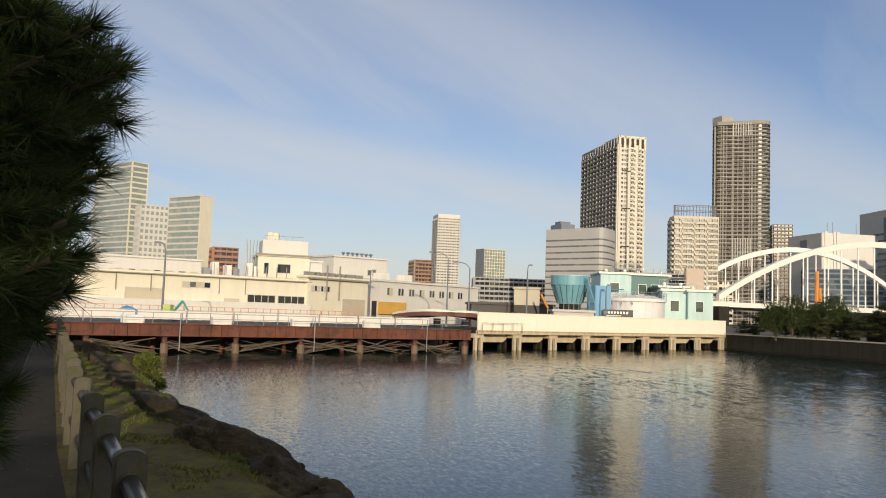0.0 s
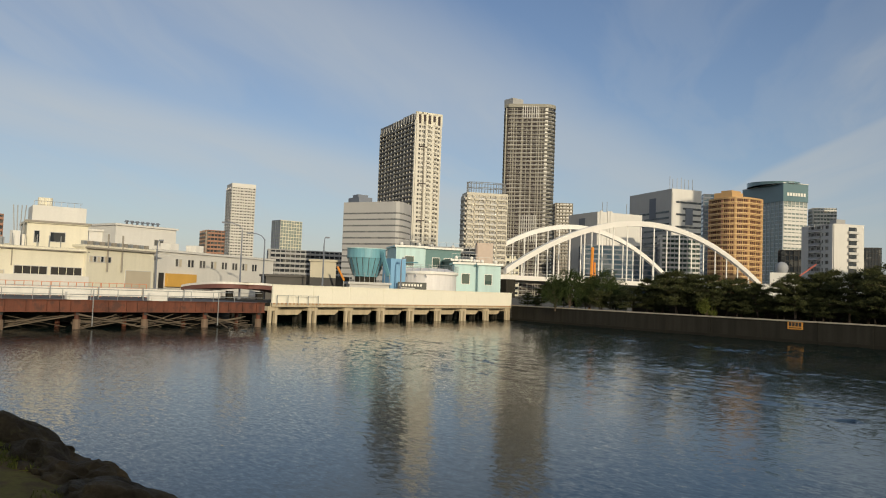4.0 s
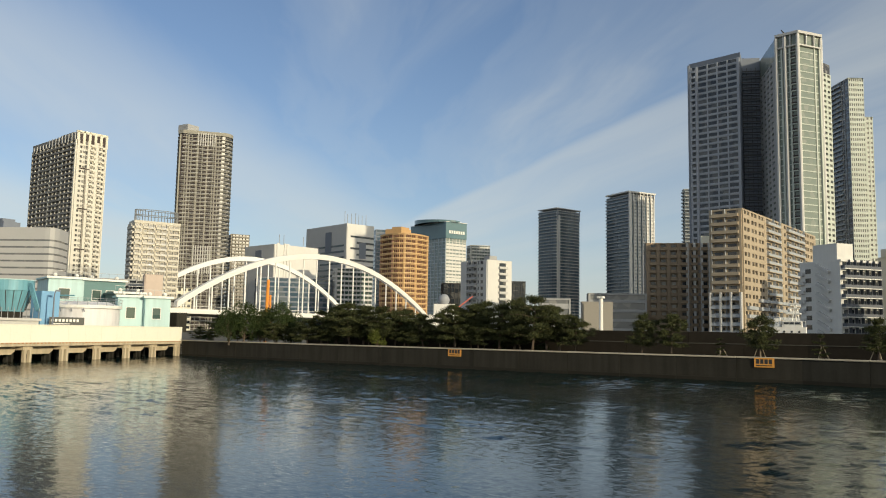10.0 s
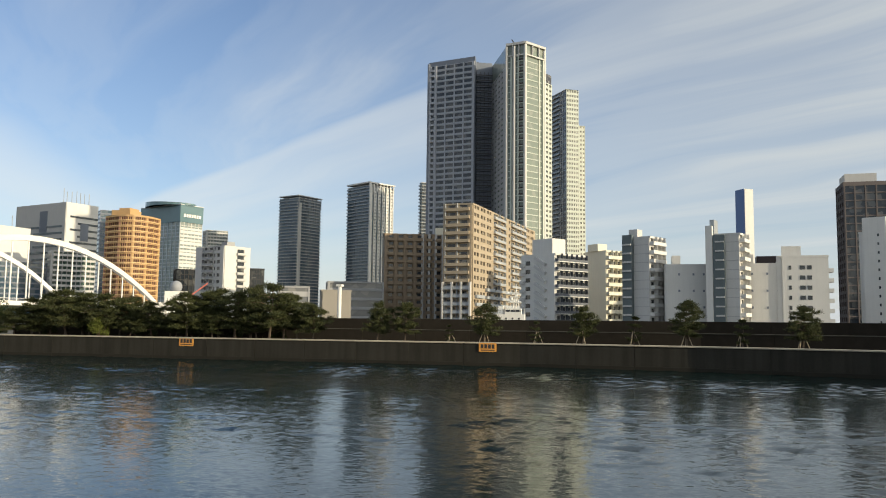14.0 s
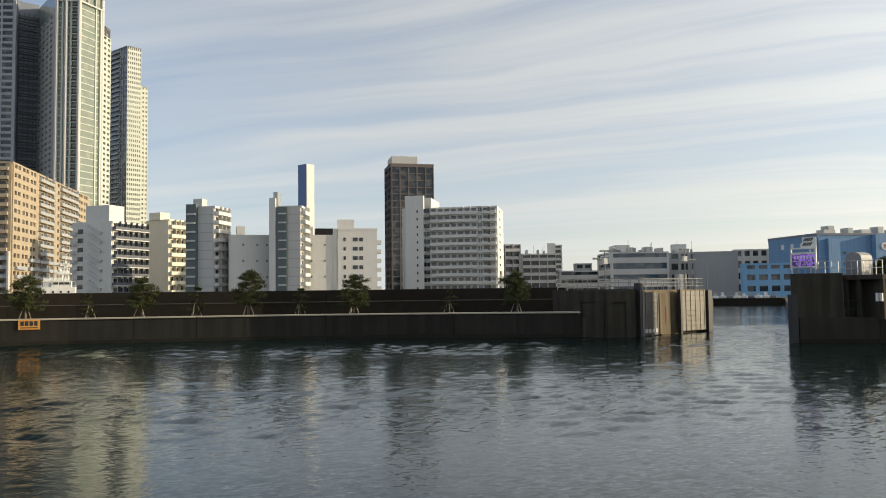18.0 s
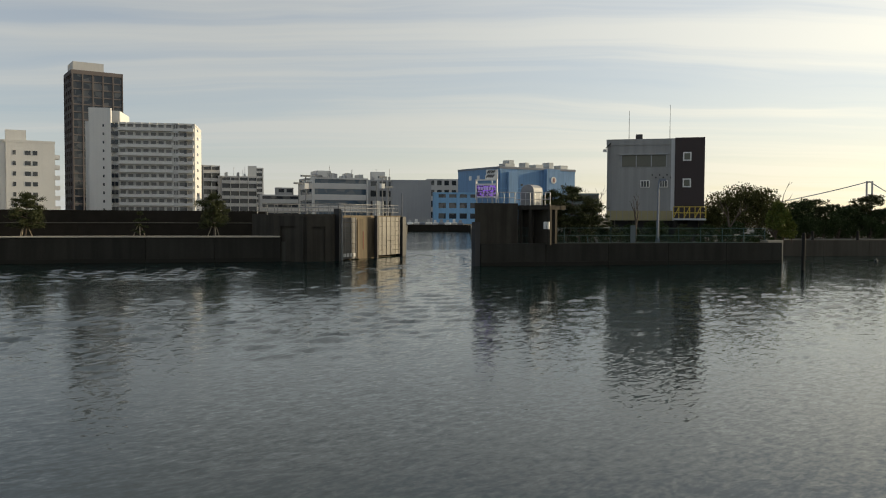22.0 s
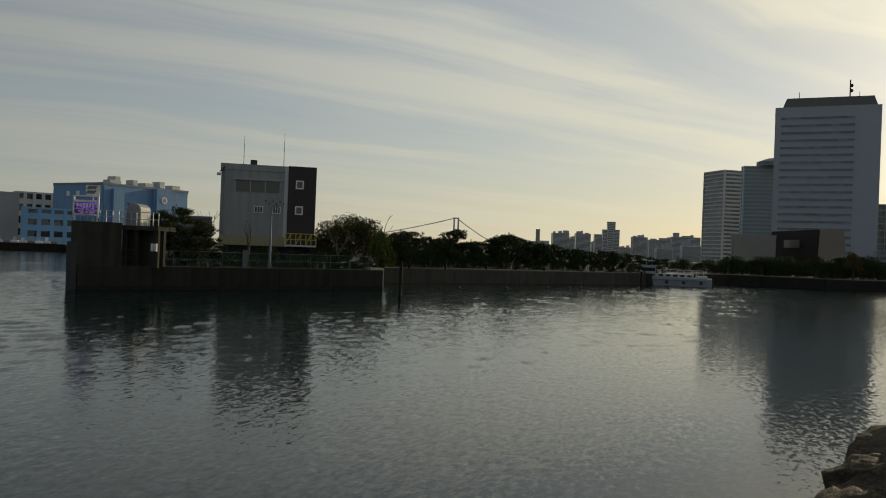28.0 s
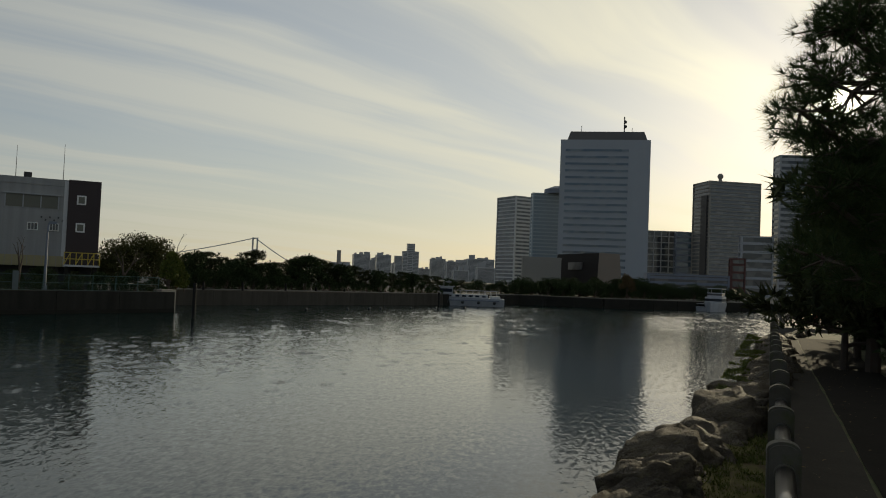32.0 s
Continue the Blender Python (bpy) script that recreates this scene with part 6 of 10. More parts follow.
        box("column", t, CONCRETE, p.x - 0.4, p.x + 0.4, p.y, p.y + 0.8, 0, 1.2)


market()


def cylinder(bm, x, y, r0, r1, z0, z1, sides=32):
    bar(bm, (x, y, z0), (x, y, z1), r0, sides, r1)


def works():
    # turquoise clarifier tank on a cone
    c = P(-61.1, 118)
    t = thing("clarifier_tank", "turquoise steel tank tapering to its base", "tank", Matrix.Translation((c.x, c.y, 1.75)))
    bm = bmesh.new()
    cylinder(bm, 0, 0, 2.8, 2.8, 6.6, 7.95)
    part("drum", bm, BLUEPAINT, t, smooth=False)
    bm = bmesh.new()
    cylinder(bm, 0, 0, 1.75, 2.66, 3.9, 6.6)
    part("cone", bm, BLUEPAINT, t)
    bm = bmesh.new()
    cylinder(bm, 0, 0, 2.9, 2.9, 7.9, 8.02)
    part("rim", bm, TEALWALL, t)
    for k in range(18):
        a = 2 * math.pi * k / 18
        rod("bracket", t, TEALDARK, (1.85 * math.cos(a), 1.85 * math.sin(a), 4.1), (2.74 * math.cos(a), 2.74 * math.sin(a), 6.6), 0.05, 5)
    bm = bmesh.new()
    cylinder(bm, 0, 0, 1.5, 1.6, 0, 4.0, 16)
    part("foot", bm, CONCRETE, t)
    for k in range(4):
        rod("feed_pipe", t, BLUEPAINT, (2.6 + 0.3 * k, 0.8, 7.6), (5.2 + 0.25 * k, 0.6, 4.0), 0.09, 8)
    box("service_block", t, BLUEWALL, 2.3, 4.6, 1.5, 4.0, 0, 6.6)
    # white sludge tank
    c = P(-56.75, 121)
    t = thing("sludge_tank", "large white round tank with a pipe round its rim", "tank", Matrix.Translation((c.x, c.y, 1.75)))
    lilac = material("white_tank_paint", (0.76, 0.74, 0.74), 0.5, vary=0.06, scale=0.4, streak=0.12)
    bm = bmesh.new()
    cylinder(bm, 0, 0, 4.45, 4.45, 0, 4.6, 40)
    part("shell", bm, lilac, t)
    bm = bmesh.new()
    cylinder(bm, 0, 0, 4.75, 4.75, 4.6, 5.0, 40)
    part("rim", bm, WHITEPAINT, t)
    bm = bmesh.new()
    cylinder(bm, 0, 0, 4.5, 3.0, 5.0, 5.5, 40)
    part("cover", bm, lilac, t)
    for k in range(24):
        a = 2 * math.pi * k / 24
        rod("rail_post", t, GALV, (4.7 * math.cos(a), 4.7 * math.sin(a), 5.0), (4.7 * math.cos(a), 4.7 * math.sin(a), 5.9), 0.03, 5)
        b = 2 * math.pi * (k + 1) / 24
        for z in (5.45, 5.9):
            rod("rail", t, GALV, (4.7 * math.cos(a), 4.7 * math.sin(a), z), (4.7 * math.cos(b), 4.7 * math.sin(b), z), 0.025, 5)
    for k in range(7):
        a = math.pi * (1.2 + 0.1 * k)
        rod("hose_hook", t, NAVYGREY, (4.8 * math.cos(a), 4.8 * math.sin(a), 4.5), (4.9 * math.cos(a + 0.04), 4.9 * math.sin(a + 0.04), 4.1), 0.06, 6)
    for z in (1.5, 3.0):
        bm = bmesh.new()
        cylinder(bm, 0, 0, 4.49, 4.49, z, z + 0.08, 40)
        part("weld_band", bm, lilac, t)
    rod("riser_pipe", t, GALV, (-4.6, -1.6, 0), (-4.6, -1.6, 5.6), 0.12, 8)
    rod("riser_pipe", t, BLUEPAINT, (-4.9, -1.2, 0), (-4.9, -1.2, 6.4), 0.1, 8)
    rod("cross_pipe", t, BLUEPAINT, (-4.9, -1.2, 6.4), (-2.0, -0.4, 6.4), 0.1, 8)
    for k in range(9):
        a = math.pi * (1.05 + 0.1 * k)
        rod("cover_rib", t, WHITEPAINT, (4.4 * math.cos(a), 4.4 * math.sin(a), 5.05), (3.0 * math.cos(a), 3.0 * math.sin(a), 5.52), 0.05, 5)
    # name board in front, lettering too small to read
    a, b = P(-58.8, 114.5), P(-56.75, 114.8)
    m, w = line_frame(a, b, 1.75)
    t = thing("name_board", "dark site name board with pale lettering", "sign", m)
    box("panel", t, material("dark_board", (0.05, 0.055, 0.05), 0.5), 0, w, 0, 0.08, 2.1, 3.3)
    box("leg", t, GALV, 0.3, 0.4, 0.08, 0.16, 0, 3.3)
    box("leg", t, GALV, w - 0.4, w - 0.3, 0.08, 0.16, 0, 3.3)
    for k in range(8):
        box("lettering_bar", t, WHITEPAINT, 0.25 + k * 0.42, 0.52 + k * 0.42, -0.02, -0.002, 2.72, 3.05)
    box("lettering_bar", t, WHITEPAINT, 0.3, w * 0.6, -0.02, -0.002, 2.4, 2.5)
    # teal plant houses
    for a0, d0, a1, d1, z, dep, mat, lab in ((-59.0, 130, -56.9, 131, 11.1, 8, TEALWALL, "pale teal plant house with a window"),
                                             (-56.9, 131, -54.4, 133, 11.0, 9, material("teal_glass_house", (0.10, 0.20, 0.20), 0.3), "teal glazed plant house with white trim"),
                                             (-55.0, 126, -53.2, 127, 9.0, 8, material("grey_green_wall", (0.16, 0.22, 0.20), 0.7), "grey-green low pump house"),
                                             (-54.8, 122.5, -53.0, 123, 8.4, 6, TEALWALL, "pale teal switch house with windows"),
                                             (-53.1, 122, -51.5, 123, 8.35, 7, TEALWALL, "pale teal pump house")):
        t, w, H = hall("plant_house", lab, a0, d0, a1, d1, z, dep, mat)
        n = max(2, int(w / 2))
        for k in range(n - 1):
            opening(t, w * (k + 0.6) / n, w * (k + 1.2) / n, z - 3.2, z - 1.7, GLASS_G, surround=WHITEPAINT)
        box("roof_trim", t, WHITEPAINT, -0.3, w + 0.3, -0.36, -0.3, H - 0.25, H + 0.05)
        for k in range(int(w / 1.2)):
            rod("rail_post", t, GALV, (k * 1.2, 0.1, H), (k * 1.2, 0.1, H + 0.9), 0.025, 5)
        rod("rail", t, GALV, (0, 0.1, H + 0.9), (w, 0.1, H + 0.9), 0.025, 5)
        for k in range(2):
            bm = bmesh.new()
            bmesh.ops.create_uvsphere(bm, u_segments=10, v_segments=6, radius=0.3)
            bmesh.ops.translate(bm, verts=bm.verts, vec=(w * (0.2 + 0.6 * k), 0.5, H + 0.3))
            part("roof_lamp", bm, WHITEPAINT, t, smooth=True)
    t, w, H = hall("long_shed", "dark low shed with a beige wall", -65.0, 124, -63.2, 124, 8.1, 6, material("beige_sheet", (0.50, 0.46, 0.36), 0.7))
    # Dark panel in place of an opening; its inner shade is in the colour.
    box("lower_opening", t, DARKSTEEL, 0, w, -0.1, -0.02, 0, 3.6)
    t, w, H = hall("long_shed", "dark open shed by the works", -68.0, 126, -62.2, 128, 5.6, 8, material("dark_shed", (0.09, 0.085, 0.08), 0.8))
    t, w, H = hall("service_shed", "low white pump shed by the tanks", -62.2, 112, -59.4, 113, 4.8, 3, PALEGREY)
    for k in range(9):
        rod("rail_post", t, GALV, (w * k / 8, 0.1, H), (w * k / 8, 0.1, H + 1.3), 0.04, 5)
    # yellow-orange conveyor and small vehicles
    t = thing("conveyor", "leaning orange conveyor arm", "conveyor", Matrix.Translation((*P(-62.9, 118), 1.75)))
    rod("arm", t, material("orange_paint", (0.75, 0.28, 0.04), 0.5), (-0.9, 0, 5.2), (0.6, 0.4, 3.2), 0.16)
    rod("stay", t, GALV, (0.5, 0.4, 0), (0.5, 0.4, 3.3), 0.06)
    for az, d in ((-66.3, 104), (-71.9, 118), (-65.4, 112)):
        p = P(az, d)
        t = thing("van", "small white parked van by the works", "van", Matrix.Translation((p.x, p.y, 1.75)) @ Matrix.Rotation(radians(70), 4, "Z"), group="parked vans")
        bm = bmesh.new()
        add_box(bm, -2.0, 2.0, -0.85, 0.85, 0.35, 1.1)
        add_box(bm, -1.9, 1.0, -0.8, 0.8, 1.1, 1.95)
        bmesh.ops.bevel(bm, geom=bm.edges[:], offset=0.12, segments=2, affect="EDGES")
        part("body", bm, WHITEPAINT, t)
        box("window", t, GLASS_D, -1.7, 0.8, -0.83, 0.83, 1.2, 1.75)
        for x in (-1.3, 1.3):
            for y in (-0.8, 0.8):
                bm = bmesh.new()
                bar(bm, (x, y - 0.1, 0.33), (x, y + 0.1, 0.33), 0.33, 14)
                part("wheel", bm, DARKSTEEL, t)


works()


def street_lamp(az, d, el, arm, double=False):
    p = P(az, d)
    z = height(el, d) - 1.75
    t = thing("street_lamp", "tall grey street lamp with a curved arm", "street lamp", Matrix.Translation((p.x, p.y, 1.75)) @ Matrix.Rotation(radians(-az), 4, "Z"), group="street lamps")
    bm = bmesh.new()
    bar(bm, (0, 0, 0), (0, 0, z - 0.8), 0.13, 8, 0.08)
    part("pole", bm, NAVYGREY, t)
    bm = bmesh.new()
    pts = [(0, 0, z - 0.8), (arm * 0.25, 0, z - 0.25), (arm * 0.6, 0, z), (arm, 0, z + 0.05)]
    for a, b in zip(pts, pts[1:]):
        bar(bm, a, b, 0.07, 6)
    part("arm", bm, NAVYGREY, t)
    box("lantern", t, NAVYGREY, arm - 0.5 if arm < 0 else arm - 0.1, arm + 0.1 if arm < 0 else arm + 0.5, -0.15, 0.15, z - 0.08, z + 0.12)
    box("base", t, NAVYGREY, -0.2, 0.2, -0.2, 0.2, 0, 0.4)


street_lamp(-69.75, 111, 4.15, -2.2)
street_lamp(-68.2, 116, 3.5, -2.0)
street_lamp(-89.2, 84, 3.9, -0.6)
street_lamp(-75.25, 118, 2.7, 0.3)
street_lamp(-64.1, 112, 3.45, 0.2)
street_lamp(-58.6, 112.5, 2.2, 0.2)


# ---- the arch bridge ----
def arch_bridge():
    a1, a2, b1, b2 = P(-51.2, 415), P(-34.1, 560), P(-54.2, 500), P(-39.7, 600)
    t = thing("arch_bridge", "white steel bridge with two tall arches and hangers", "bridge")
    white = material("bridge_white", (0.80, 0.78, 0.74), 0.45, vary=0.04, scale=0.1)
    zd = 13.2
    def rib(p, q, zt, n=28):
        bm = bmesh.new()
        side = Vector((-(q - p).y, (q - p).x)).normalized() * 1.3
        rings = []
        for i in range(n + 1):
            s = i / n
            z = zd + 0.6 + (zt - zd - 2.0) * (4 * s * (1 - s)) ** 1.0
            c = p.lerp(q, s)
            hh = 3.0
            rings.append([bm.verts.new((c.x + side.x * k, c.y + side.y * k, z + dz)) for k, dz in ((-1, 0), (1, 0), (1, hh), (-1, hh))])
        for r0, r1 in zip(rings, rings[1:]):
            for k in range(4):
                bm.faces.new((r0[k], r0[(k + 1) % 4], r1[(k + 1) % 4], r1[k]))
        bm.faces.new(rings[0][::-1])
        bm.faces.new(rings[-1])
        bmesh.ops.recalc_face_normals(bm, faces=bm.faces)
        part("arch_rib", bm, white, t)
        for i in range(1, 19):
            s = i / 19
            c = p.lerp(q, s)
            z = zd + 0.6 + (zt - zd - 2.0) * 4 * s * (1 - s) + 0.4
            rod("hanger", t, white, (c.x, c.y, zd + 0.2), (c.x, c.y, z), 0.42, 6)
    rib(a1, a2, height(5.05, 478) + 0.6)
    rib(b1, b2, height(4.78, 540) + 0.6)
    ea, eb = a1 + (a1 - a2) * 0.25, a2 + (a2 - a1) * 0.5
    fa, fb = b1 + (b1 - b2) * 0.25, b2 + (b2 - b1) * 0.3
    bm = bmesh.new()
    for z0, z1, k in ((zd - 2.2, zd + 0.2, 0),):
        lo = [bm.verts.new((p.x, p.y, z0)) for p in (ea, eb, fb, fa)]
        hi = [bm.verts.new((p.x, p.y, z1)) for p in (ea, eb, fb, fa)]
        bm.faces.new(lo[::-1])
        bm.faces.new(hi)
        for i in range(4):
            j = (i + 1) % 4
            bm.faces.new((lo[i], lo[j], hi[j], hi[i]))
    bmesh.ops.recalc_face_normals(bm, faces=bm.faces)
    part("deck", bm, white, t)
    n = 40
    for i in range(n):
        p = ea.lerp(eb, i / n)
        rod("railing_post", t, white, (p.x, p.y, zd + 0.2), (p.x, p.y, zd + 1.5), 0.12, 4)
    rod("railing", t, white, (ea.x, ea.y, zd + 1.5), (eb.x, eb.y, zd + 1.5), 0.12, 4)
    for s in (0.0, 0.98):
        for p, q in ((a1, a2), (b1, b2)):
            c = p.lerp(q, s)
            box("pier", t, CONCRETE, c.x - 5, c.x + 5, c.y - 3, c.y + 3, 1.7, zd - 2.1)
    box("ramp_pier", t, CONCRETE, ea.x - 2, ea.x + 2, ea.y - 2, ea.y + 2, 1.7, zd - 2.1)
    box("ramp_pier", t, CONCRETE, eb.x - 3, eb.x + 3, eb.y - 2, eb.y + 2, 1.7, zd - 2.1)


arch_bridge()

# ---- trees ----
def leaf_material(name, color, second, trans=0.25):
    m = MATS[name] = bpy.data.materials.new(name)
    m.use_nodes = True
    t = m.node_tree
    b = t.nodes["Principled BSDF"]
    rnd = node(t, "ShaderNodeNewGeometry").outputs["Random Per Island"]
    t.links.new(mix(t, rnd, (*color, 1), (*second, 1)), b.inputs["Base Color"])
    b.inputs["Roughness"].default_value = 0.7
    b.inputs["Specular IOR Level"].default_value = 0.15
    return m


PINE = leaf_material("pine_needles", (0.034, 0.043, 0.019), (0.078, 0.083, 0.030))
PINE_NEAR = leaf_material("long_pine_needles", (0.030, 0.055, 0.018), (0.075, 0.095, 0.028))
LEAF = leaf_material("broad_leaves", (0.022, 0.038, 0.014), (0.055, 0.075, 0.022))
WILLOW = leaf_material("yellow_green_leaves", (0.070, 0.095, 0.020), (0.15, 0.16, 0.035))
DRY = leaf_material("dry_brown_leaves", (0.09, 0.06, 0.03), (0.16, 0.11, 0.05))
BARK = material("pine_bark", (0.095, 0.070, 0.050), 0.9, vary=0.25, scale=4, grain=0.2)
STAKE = material("pale_stakes", (0.36, 0.29, 0.20), 0.85)


def tri_mesh(name, tris, mat):
    """A mesh of loose triangles from an array (n, 3, 3)."""
    tris = np.asarray(tris, dtype=np.float32)
    n = len(tris)
    me = bpy.data.meshes.new(name)
    me.vertices.add(3 * n)
    me.vertices.foreach_set("co", tris.reshape(-1))
    me.loops.add(3 * n)
    me.loops.foreach_set("vertex_index", np.arange(3 * n, dtype=np.int32))
    me.polygons.add(n)
    me.polygons.foreach_set("loop_start", np.arange(0, 3 * n, 3, dtype=np.int32))
    me.update()
    me.materials.append(mat)
    return me


def unit(v):
    return v / np.maximum(np.linalg.norm(v, axis=-1, keepdims=True), 1e-9)


def blades(centres, aims, spread, length, width, per, rng):
    """Narrow leaves that fan out of each centre round its aim."""
    c = np.repeat(centres, per, 0)
    d = unit(np.repeat(unit(aims), per, 0) + rng.normal(0, spread, (len(c), 3)))
    side = unit(np.cross(d, rng.normal(0, 1, (len(c), 3))))
    ln = length * rng.uniform(0.65, 1.1, (len(c), 1))
    return np.stack([c - side * width / 2, c + side * width / 2, c + d * ln], 1)


def pads(rng, spots, per_pad, size, flat=0.45):
    """Points and outward aims on foliage pads."""
    pts, aims = [], []
    for x, y, z, r in spots:
        v = unit(rng.normal(0, 1, (per_pad, 3)))
        rad = r * rng.uniform(0.45, 1.0, (per_pad, 1)) ** 0.6 * (1 + 0.25 * np.sin(5 * v[:, :1] + 3 * v[:, 1:2]))
        p = v * rad * (1, 1, flat)
        pts.append(p + (x, y, z))
        aims.append(v * (1, 1, 0.5) + (0, 0, 0.6))
    return np.concatenate(pts), np.concatenate(aims)


def pine_meshes(seed, h, spread, n_pads, per=90, leaf=None):
    rng = np.random.default_rng(seed)
    lean = rng.uniform(-0.12, 0.12, 2) * h
    bm = bmesh.new()
    trunk = [Vector((lean[0] * s * s, lean[1] * s * s, h * 0.86 * s)) for s in (0, 0.25, 0.5, 0.75, 1)]
    r0 = 0.028 * h
    for i, (a, b) in enumerate(zip(trunk, trunk[1:])):
        bar(bm, a, b, r0 * (1 - 0.2 * i), 7, r0 * (0.8 - 0.2 * i))
    spots = []
    for i in range(n_pads):
        s = 0.16 + 0.84 * (i / max(1, n_pads - 1))
        a = i * 2.4 + rng.uniform(-0.4, 0.4)
        reach = spread * (1.05 - 0.75 * s) * rng.uniform(0.65, 1.15) + 0.05 * h
        at = Vector((lean[0] * s * s, lean[1] * s * s, h * 0.84 * s))
        tip = at + Vector((reach * math.cos(a), reach * math.sin(a), 0.10 * h * rng.uniform(0.2, 1.0)))
        bar(bm, at, tip, r0 * 0.45 * (1.1 - 0.7 * s), 5, r0 * 0.12)
        spots.append((tip.x, tip.y, tip.z, spread * rng.uniform(0.26, 0.42)))
        spots.append(((at.x + tip.x) / 2, (at.y + tip.y) / 2, (at.z + tip.z) / 2 + 0.05 * h, spread * 0.24))
    spots.append((lean[0], lean[1], h * 0.88, spread * 0.34))
    pts, aims = pads(rng, spots, per, spread)
    tris = blades(pts, aims, 0.6, 0.075 * h, 0.020 * h, 4, rng)
    return mesh_of("trunk", bm, BARK), tri_mesh("crown", tris, leaf or PINE)


def round_meshes(seed, h, spread, leaf, n=1800, size=0.056, trunk=0.3):
    rng = np.random.default_rng(seed)
    bm = bmesh.new()
    r0 = 0.03 * h
    bar(bm, (0, 0, 0), (0, 0, h * (trunk + 0.15)), r0, 8, r0 * 0.7)
    spots = []
    for i in range(16):
        a, e = rng.uniform(0, 6.28), rng.uniform(0.0, 1.2)
        tip = Vector((spread * 0.62 * math.cos(a) * math.cos(e), spread * 0.62 * math.sin(a) * math.cos(e), h * (trunk + 0.12) + (h * (0.84 - trunk)) * math.sin(e) * 0.85))
        bar(bm, (0, 0, h * trunk), tip, r0 * 0.4, 5, r0 * 0.1)
        spots.append((*tip, spread * rng.uniform(0.32, 0.46)))
    pts, aims = pads(rng, spots, n // 16, spread, 0.8)
    pts[:, 2] = np.maximum(pts[:, 2], 0.1)
    return mesh_of("trunk", bm, BARK), tri_mesh("crown", blades(pts, aims, 0.8, size * h, size * h * 0.6, 2, rng), leaf)


def layered_pine(seed, h=5.0, spread=2.1, leaf=None, whorls=6, clump=36):
    """A garden pine: leaning trunk, forked limbs in whorls, and many small flat clumps of short needles with gaps between."""
    rng = np.random.default_rng(seed)
    lean = rng.uniform(-0.10, 0.10, 2) * h
    at = lambda s: Vector((lean[0] * math.sin(2.2 * s), lean[1] * s * s, h * 0.9 * s))
    bm = bmesh.new()
    r0 = 0.026 * h
    for i in range(6):
        bar(bm, at(i / 6), at((i + 1) / 6), r0 * (1 - 0.14 * i), 7, r0 * (0.86 - 0.14 * i))
    cen, aim = [], []
    for w in range(whorls):
        s = 0.30 + 0.68 * w / (whorls - 1)
        reach = spread * (0.55 + 0.5 * math.sin(math.pi * (0.25 + 0.62 * (w / (whorls - 1))))) * (1.0 if w < whorls - 1 else 0.42)
        n = 5 if w < whorls - 1 else 4
        turn = rng.uniform(0, 6.28)
        for k in range(n):
            a = turn + 6.28 * k / n + rng.uniform(-0.35, 0.35)
            r = reach * rng.uniform(0.55, 1.12)
            root = at(s)
            tip = root + Vector((r * math.cos(a), r * math.sin(a), h * rng.uniform(-0.02, 0.10)))
            mid = root.lerp(tip, 0.5) + Vector((0, 0, 0.03 * h))
            bar(bm, root, mid, r0 * 0.36, 5, r0 * 0.22)
            bar(bm, mid, tip, r0 * 0.22, 4, r0 * 0.08)
            for j in range(9):
                u = rng.uniform(0.3, 1.08)
                c = root.lerp(tip, u) + Vector((rng.normal(0, 0.16), rng.normal(0, 0.16), abs(rng.normal(0, 0.10)) + 0.03)) * (spread / 2)
                rad = spread * rng.uniform(0.09, 0.16)
                v = rng.normal(0, 1, (clump, 3)) * (0.55, 0.55, 0.26) * rad
                cen.append(v + tuple(c))
                aim.append(v / rad + (0, 0, 0.5))
    cen, aim = np.concatenate(cen), np.concatenate(aim)
    return mesh_of("trunk", bm, BARK), tri_mesh("crown", blades(cen, aim, 0.55, 0.054 * h, 0.0125 * h, 1, rng), leaf or PINE)


TERRACE_PINES = [layered_pine(500 + i, 5.0, 1.9 + 0.2 * (i % 3), None, 6 + i % 2) for i in range(6)]
STAKED = [layered_pine(520 + i, 2.6, 0.62, None, 4, 30) for i in range(3)]
OLIVE = leaf_material("olive_leaves", (0.050, 0.058, 0.018), (0.115, 0.105, 0.035))
EVERGREEN = [round_meshes(540 + i, 5.0, 2.4, OLIVE, 4600, 0.032, 0.12) for i in range(3)]
PINES = [pine_meshes(100 + i, 5.0, 1.9 + 0.25 * (i % 3), 12 + i % 3, 44) for i in range(5)]
HEDGE = [round_meshes(360 + i, 5.0, 2.6, LEAF, 1500, 0.062, 0.02) for i in range(3)]
ROUND = [round_meshes(300 + i, 5.0, 2.3, LEAF) for i in range(3)]


def plant(name, label, category, meshes, x, y, z, h, wide=1.0, turn=0.0, base_h=5.0, group="", stakes=False):
    s = h / base_h
    t = thing(name, label, category, Matrix.Translation((x, y, z)) @ Matrix.Rotation(turn, 4, "Z"), group)
    for nm, me in zip(("trunk", "crown"), meshes):
        share(nm, me, t, Matrix.Diagonal((s * wide, s * wide, s, 1)))
    if stakes:
        for k in range(3):
            a = 2.1 * k + turn
            rod("stake", t, STAKE, (0.75 * math.cos(a), 0.75 * math.sin(a), 0), (0.08 * math.cos(a), 0.08 * math.sin(a), min(1.7, h * 0.6)), 0.04, 6)
    return t


